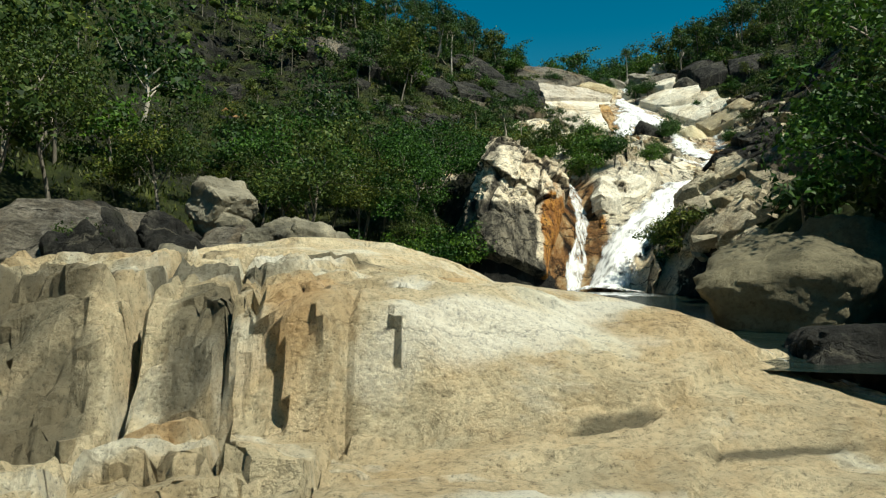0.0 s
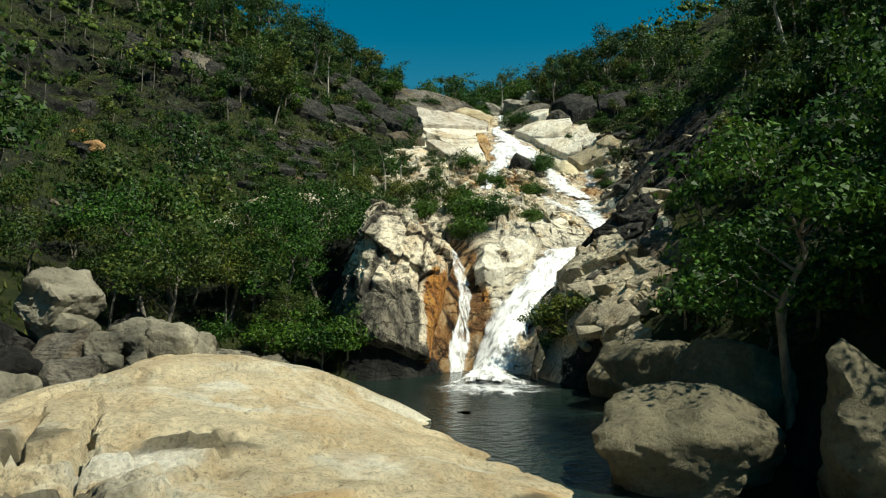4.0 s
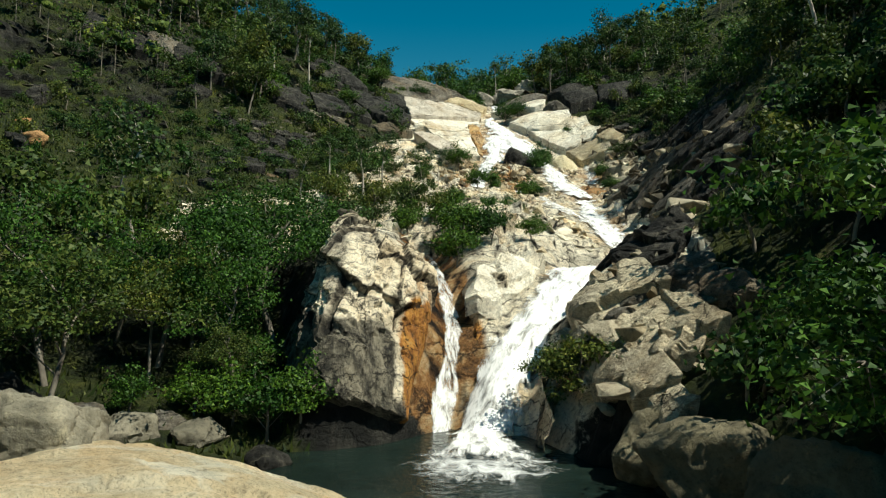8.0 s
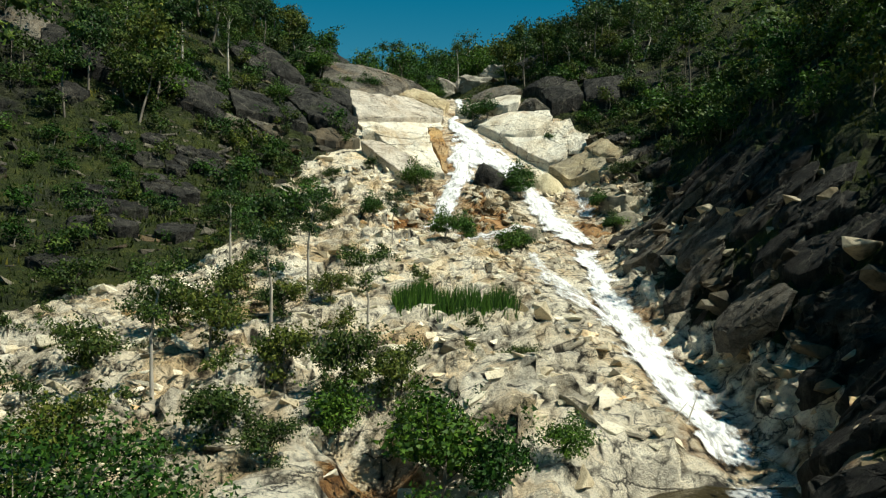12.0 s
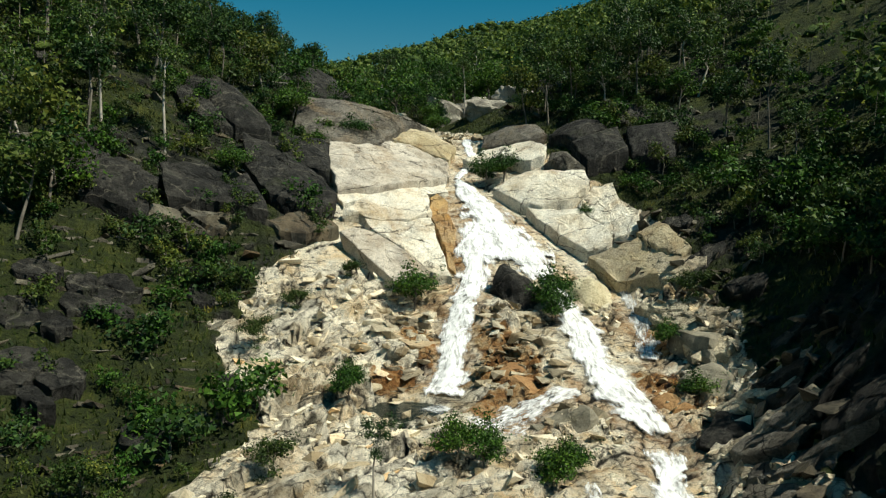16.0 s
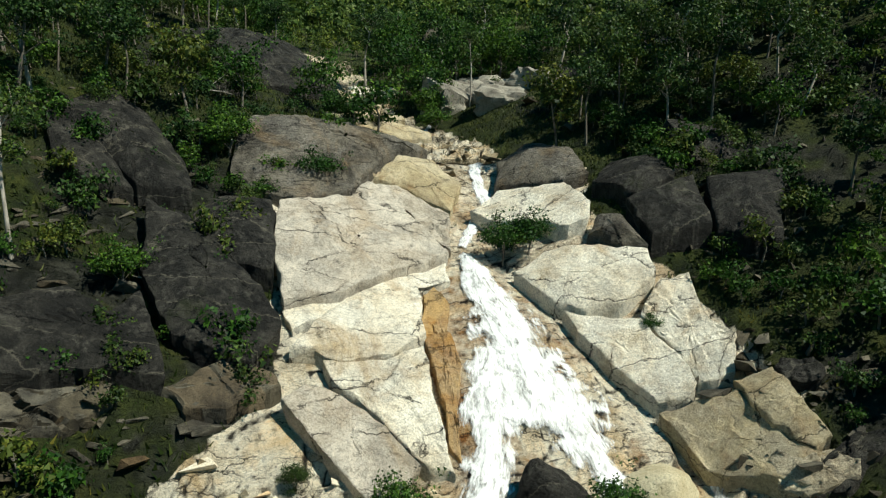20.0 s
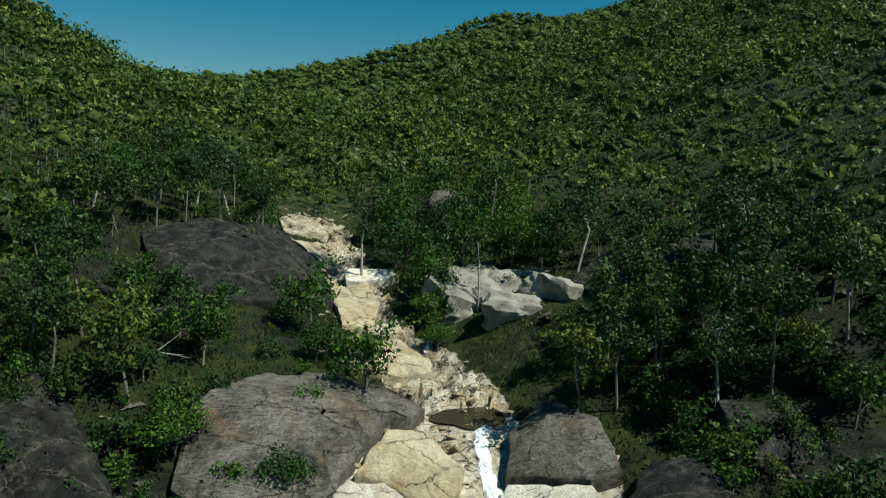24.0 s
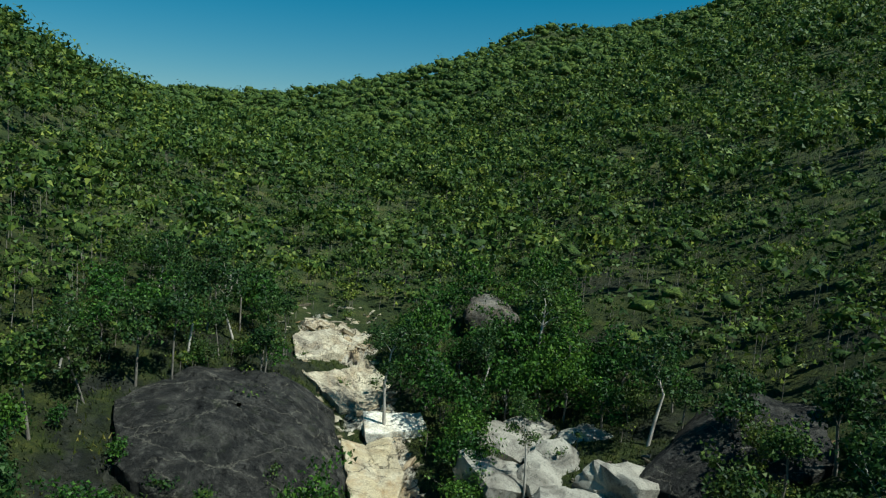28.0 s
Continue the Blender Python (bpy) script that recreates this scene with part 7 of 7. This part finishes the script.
# ---- the woods beyond ----
def crown_template(rng, leaves, size, detail, core):
    """A lumpy crown: a dense inner mass of foliage and loose leaf sprays outside it."""
    clumps = [(*(rng.normal(0, 1, 3) * (1.1, 1.1, 0.5) + (0, 0, 3.9)), rng.uniform(0.8, 1.4)) for _ in range(6)]
    v, f = leaf_cloud(rng, clumps, leaves, size, 0.75, 0.35, 0.75)
    bm = bmesh.new()
    bmesh.ops.create_icosphere(bm, subdivisions=detail, radius=1.0)
    dirs = np.array([p.co for p in bm.verts])
    tri = np.array([[p.index for p in face.verts] for face in bm.faces])
    bm.free()
    reach = np.zeros(len(dirs))
    for x, y, z, r in clumps:
        at = np.array((x, y, z - 3.9))
        along = dirs @ at
        inside = np.maximum(r * r - at @ at + along ** 2, 0)
        reach = np.maximum(reach, np.where(inside > 0, along + np.sqrt(inside), 0.5))
    mass = dirs * (core * np.clip(reach, 0.8, 2.6) * rng.uniform(0.8, 1.1, len(dirs)))[:, None] * (1, 1, 0.85) + (0, 0, 3.8)
    return v, mass, tri


fx, fy = np.meshgrid(np.arange(-330, 620, 4.6), np.arange(20, 990, 4.6))
fx, fy = (v.ravel() + rng.uniform(-2.3, 2.3, v.size) for v in (fx, fy))
inner = (fx > -60) & (fx < 78) & (fy < 186)
view = (np.abs(fx - 22 - 0.2 * (fy - 60)) < 50 + 0.70 * fy) & (fy < np.maximum(640 + fx * 1.2, 800)) & (fy > 40)
ok = ~inner & view & (rng.uniform(0, 1, fx.size) < np.maximum(thick(fx, fy), 0.92 * smooth(185, 225, fy)) * np.interp(fy, [150, 300, 450, 600, 900], [1, 1, 0.7, 0.5, 0.33]))
low_x, low_y = rng.uniform(-70, 100, 900), rng.uniform(150, 245, 900)
low = (field(STREAM, low_x, low_y) > 1.5) & (field(PALE, low_x, low_y) < 0.35)
low_x, low_y = low_x[low], low_y[low]
small = np.concatenate([np.ones(int(ok.sum()) + len(extra_x)), np.full(len(low_x), 0.42)])
fx, fy = np.concatenate([fx[ok], extra_x, low_x]), np.concatenate([fy[ok], extra_y, low_y])
print("far trees", len(fx))
leaves_at, mass_at, mass_faces, stems, count = [], [], [], [], 0
for k in range(7):
    sel = np.arange(len(fx)) % 7 == k
    for lo, hi, leaves, size, detail, core in ((0, 190, 80, 0.25, 1, 0.45), (190, 280, 125, 0.27, 1, 0.45), (280, 420, 70, 0.36, 1, 0.55), (420, 2000, 30, 0.44, 1, 0.95)):
        s2 = sel & (fy >= lo) & (fy < hi)
        n = int(s2.sum())
        if not n:
            continue
        spray, mass, tri = crown_template(rng, leaves, size, detail, core)
        turn = rng.uniform(0, 2 * math.pi, n)[:, None]
        sc = ((0.5 + 1.0 * rng.uniform(0, 1, n) ** 1.5) * small[s2] * np.interp(fy[s2], [150, 200, 420, 700], [1.0, 1.4, 1.6, 1.9]))[:, None]
        base = ground(fx[s2], fy[s2])
        for t, out in ((spray, leaves_at), (mass, mass_at)):
            X = fx[s2][:, None] + sc * (np.cos(turn) * t[:, 0] - np.sin(turn) * t[:, 1])
            Y = fy[s2][:, None] + sc * (np.sin(turn) * t[:, 0] + np.cos(turn) * t[:, 1])
            out.append(np.stack([X, Y, base[:, None] + sc * t[:, 2]], -1).reshape(-1, 3))
        mass_faces.append((tri[None] + (count + len(mass) * np.arange(n))[:, None, None]).reshape(-1, 3))
        count += len(mass) * n
        if hi <= 280:
            for q in range(3):
                ax, ay = 0.05 * math.cos(2.1 * q), 0.05 * math.sin(2.1 * q)
                bx, by = 0.05 * math.cos(2.1 * (q + 1)), 0.05 * math.sin(2.1 * (q + 1))
                stems.append(np.stack([np.stack([fx[s2] + ax, fy[s2] + ay, base - 0.3], -1), np.stack([fx[s2] + bx, fy[s2] + by, base - 0.3], -1),
                                       np.stack([fx[s2] + bx * 0.5 + 0.2, fy[s2] + by * 0.5, base + 4.4 * sc[:, 0]], -1), np.stack([fx[s2] + ax * 0.5 + 0.2, fy[s2] + ay * 0.5, base + 4.4 * sc[:, 0]], -1)], 1).reshape(-1, 3))
leaves_at, mass_at, mass_faces, stems = np.concatenate(leaves_at), np.concatenate(mass_at), np.concatenate(mass_faces), np.concatenate(stems)
woods = tagged(piece("woods", mesh_of("woods", mass_at, mass_faces), M_CANOPY), "open gum woods covering the hills", "trees", kind="stuff")
piece("leaf_sprays", mesh_of("leaf_sprays", leaves_at, np.arange(len(leaves_at)).reshape(-1, 3), False), M_WOODS, woods)
piece("trunks", mesh_of("trunks", stems, np.arange(len(stems)).reshape(-1, 4), False), M_BARK, woods)
print("woods triangles", len(mass_faces) + len(leaves_at) // 3)


# ---- dead wood ----
def dead_branch(x, y, length, turn, rise, seed, label):
    """A bare grey limb with a few broken twigs, its foot on the ground."""
    rng = np.random.default_rng(seed)
    c, s = math.cos(radians(turn)), math.sin(radians(turn))
    line = [np.array((c * length * u, s * length * u, math.sin(radians(rise)) * length * u + 0.12 * rng.normal() * length * u * (1 - u))) for u in (0, 0.3, 0.6, 0.85, 1)]
    base = new("dead_branch")
    base.matrix_basis = pose(x, y, float(ground(x, y)) - 0.05)
    piece("limb", mesh_of("limb", *tube(line, [0.11, 0.09, 0.07, 0.045, 0.015], 6)), M_BARK_PALE, base)
    for k in range(3):
        p = line[1 + k] * 1.0
        e = p + rng.normal(0, 0.22 * length, 3) + (0, 0, 0.15 * length)
        piece("twig", mesh_of("twig", *tube([p, (p + e) / 2 + rng.normal(0, 0.04, 3), e], [0.04, 0.028, 0.008], 5)), M_BARK_PALE, base)
    tagged(base, label, "dead branch")


dead_branch(15.2, 122.6, 2.9, 60, 62, 1, "bare grey dead branch standing on the slab")
dead_branch(13.4, 117.0, 3.4, 250, 10, 2, "bleached dead branch hanging over dark rock")
dead_branch(9.8, 112.6, 2.4, 200, 20, 3, "bleached dead branch on dark rock")
dead_branch(8.0, 133.0, 5.0, 340, 5, 4, "long grey fallen branch in the scrub")
dead_branch(39.6, 148.2, 4.0, 80, 50, 5, "bare leaning branch beside the pale boulders")
dead_branch(22.4, 52.6, 2.4, 200, 6, 6, "small grey driftwood branch beside the rapid")


# ---- grass ----
gn = 150000
gx, gy = rng.uniform(-45, 52, gn), rng.uniform(30, 185, gn)
grass_here = field(np.clip(grassy * (1 - PALE), 0, 1), gx, gy) * smooth(1.5, 4, field(STREAM, gx, gy))
pick = rng.uniform(0, 1, gn) < grass_here
gx, gy = gx[pick], gy[pick]
gz = ground(gx, gy)
n = len(gx)
q = rng.uniform(0, math.pi, n)
h, w = rng.uniform(0.12, 0.45, n), rng.uniform(0.04, 0.12, n)
lx, ly = rng.normal(0, 0.15, n), rng.normal(0, 0.15, n)
v = np.stack([np.stack([gx - np.cos(q) * w, gy - np.sin(q) * w, gz - 0.08], -1), np.stack([gx + np.cos(q) * w, gy + np.sin(q) * w, gz - 0.08], -1), np.stack([gx + lx, gy + ly, gz + h], -1)], 1).reshape(-1, 3)
tagged(piece("grass", mesh_of("grass", v, np.arange(n * 3).reshape(-1, 3), False), M_GRASS), "dry olive grass tufts on the hillside", "grass", kind="stuff")
n = 1600
rx, ry = rng.uniform(11.5, 18.2, n), rng.normal(63.2, 0.5, n)
rz = ground(rx, ry)
v = np.stack([np.stack([rx - 0.03, ry, rz - 0.1], -1), np.stack([rx + 0.03, ry, rz - 0.1], -1), np.stack([rx + rng.normal(0, 0.2, n), ry + rng.normal(0, 0.15, n), rz + rng.uniform(0.6, 1.4, n)], -1)], 1).reshape(-1, 3)
tagged(piece("reeds", mesh_of("reeds", v, np.arange(n * 3).reshape(-1, 3), False), M_BROAD), "green reeds growing in a wet crack of the rock", "reeds", kind="stuff")


# ---- loose angular rocks of the broken slope, parts of the ground ----
shapes = []
for k in range(10):
    me = shard_mesh("rock", 400 + k, (1.15, 0.75, 0.42))
    me.materials.append(M_GREY if k % 3 == 0 else M_PALE)
    shapes.append(me)
ground_ob = bpy.data.objects["ground"]
made = 0
while made < 280:
    x, y = rng.uniform(-6, 42), 34 + 66 * rng.uniform() ** 1.3
    if field(PALE, np.array(x), np.array(y)) < 0.7 or field(STREAM, np.array(x), np.array(y)) < 0.7 or field(slope, np.array(x), np.array(y)) > 1.1 or y < 47:
        continue
    s = 0.3 + 0.6 * rng.uniform() ** 2.2
    ob = new("rock", shapes[made % 10])
    ob.parent = ground_ob
    ob.matrix_basis = pose(x, y, float(ground(x, y)) - 0.26 * s, rng.uniform(-30, 10), rng.uniform(-25, 25), 25 + rng.normal(0, 30)) @ Matrix.Diagonal((s * rng.uniform(0.8, 1.5), s, s, 1))
    made += 1

# ---- angular blocks of the lower cliff and the steep bank ----
shapes = []
for k in range(8):
    me = shard_mesh("block", 440 + k, (1.15, 0.8, 0.5), 13)
    me.materials.append((M_BROWNROCK, M_GREY, M_BROWNROCK, M_BROWNROCK)[k % 4])
    shapes.append(me)
made = 0
while made < 60:
    x, y = (rng.uniform(11.5, 24), rng.uniform(30, 50)) if made % 3 else (rng.uniform(24, 34), rng.uniform(48, 80))
    if field(STREAM, np.array(x), np.array(y)) < 1.7 or x < float(rail(7, y)[0]) + 1.0 or x > float(rail(8, y)[0]) + 5:
        continue
    s = 0.4 + 0.75 * rng.uniform() ** 1.8
    ob = new("block", shapes[made % 8])
    ob.parent = ground_ob
    ob.matrix_basis = pose(x, y, float(ground(x, y)) - 0.3 * s, rng.uniform(-20, 15), rng.uniform(-5, 30), 35 + rng.normal(0, 16)) @ Matrix.Diagonal((s * rng.uniform(0.9, 1.7), s, s * rng.uniform(0.7, 1.2), 1))
    made += 1


def rubble(name, places, material, seed, size, label):
    """Many small broken stones joined into one sheet of rubble on the ground."""
    rnd = np.random.default_rng(seed)
    forms = []
    for k in range(12):
        me = shard_mesh("form", seed + k, (1.2, 0.55, 0.36), 10, 0)
        v = np.array([p.co for p in me.vertices])
        f = np.array([list(p.vertices) for p in me.polygons])
        bpy.data.meshes.remove(me)
        forms.append((v, f))
    verts, faces, count = [], [], 0
    for i, (x, y, z) in enumerate(places):
        v, f = forms[i % 12]
        m = np.array((pose(0, 0, 0, rnd.normal(-14, 14), rnd.normal(12, 14), 38 + rnd.normal(0, 17))).to_3x3())
        s = size * (0.45 + 1.2 * rnd.uniform() ** 2.2)
        verts.append((v * s * (rnd.uniform(0.8, 1.6), 1, rnd.uniform(0.7, 1.2))) @ m.T + (x, y, z - 0.26 * s))
        faces.append(f + count)
        count += len(v)
    ob = piece(name, mesh_of(name, np.concatenate(verts), np.concatenate(faces), False), material, ground_ob)
    return tagged(ob, label, kind="stuff")


def strewn(count, x0, x1, y0, y1, wanted):
    """Random places in a stretch of the plan where wanted() says yes."""
    x, y = rng.uniform(x0, x1, count), rng.uniform(y0, y1, count)
    ok = wanted(x, y) & (field(STREAM, x, y) > 0.6)
    return np.stack([x[ok], y[ok], ground(x[ok], y[ok])], -1)


rubble("rubble", strewn(4200, -8, 40, 46, 104, lambda x, y: (field(PALE, x, y) > 0.55) & (field(SLABBY, x, y) < 0.4) & ((y > 80) | (np.sin(x * 7.1 + y * 3.3) > 0.35)) & ~((x > 18) & (x < 33) & (y > 83) & (y < 96))), M_SHARD, 500, 0.6, "broken pale granite rubble on the slope")
rubble("dark_rubble", strewn(1300, -30, 8, 54, 104, lambda x, y: (field(PALE, x, y) < 0.4) & ((x > -7) | (np.sin(x * 1.3) > 0.6))), M_DARKSHARD, 520, 0.5, "dark broken stones among the scrub")
rubble("ledge_rubble", strewn(700, -26, 17, 98, 128, lambda x, y: (field(PALE, x, y) < 0.3) & (field(slope, x, y) > 0.55)), M_DARKSHARD, 600, 0.6, "dark broken ledges of the streaked rock wall")
rubble("hill_rubble", strewn(500, 42, 62, 90, 150, lambda x, y: field(PALE, x, y) < 0.3), M_DARKSHARD, 620, 0.6, "dark broken rock on the shaded bank")
rubble("brown_rubble", strewn(520, 18, 33, 83, 97, lambda x, y: field(PALE, x, y) > 0.5), M_BROWNROCK, 640, 0.8, "wet brown stones between two arms of water")
rubble("tan_rubble", strewn(420, 11, 30, 30, 47, lambda x, y: (x > rail(7, y)[0] + 1.5) & (x < rail(8, y)[0] + 3)), M_BROWNROCK, 580, 0.5, "tan broken stones on the steep bank")
rubble("bank_rubble", strewn(1200, 20, 46, 47, 104, lambda x, y: (x > rail(7, y)[0] + 1.5) & (x < rail(8, y)[0] + 3)), M_DARKSHARD, 540, 0.8, "dark broken stones on the steep bank")
rubble("creek_rubble", strewn(900, 18, 46, 122, 196, lambda x, y: (field(PALE, x, y) > 0.3) | (np.abs(x - np.interp(y, [138, 150, 163, 176, 188, 200], [30, 28, 27, 25, 22, 28])) < 5)), M_BROWNROCK, 560, 0.8, "tan broken stones along the upper creek")
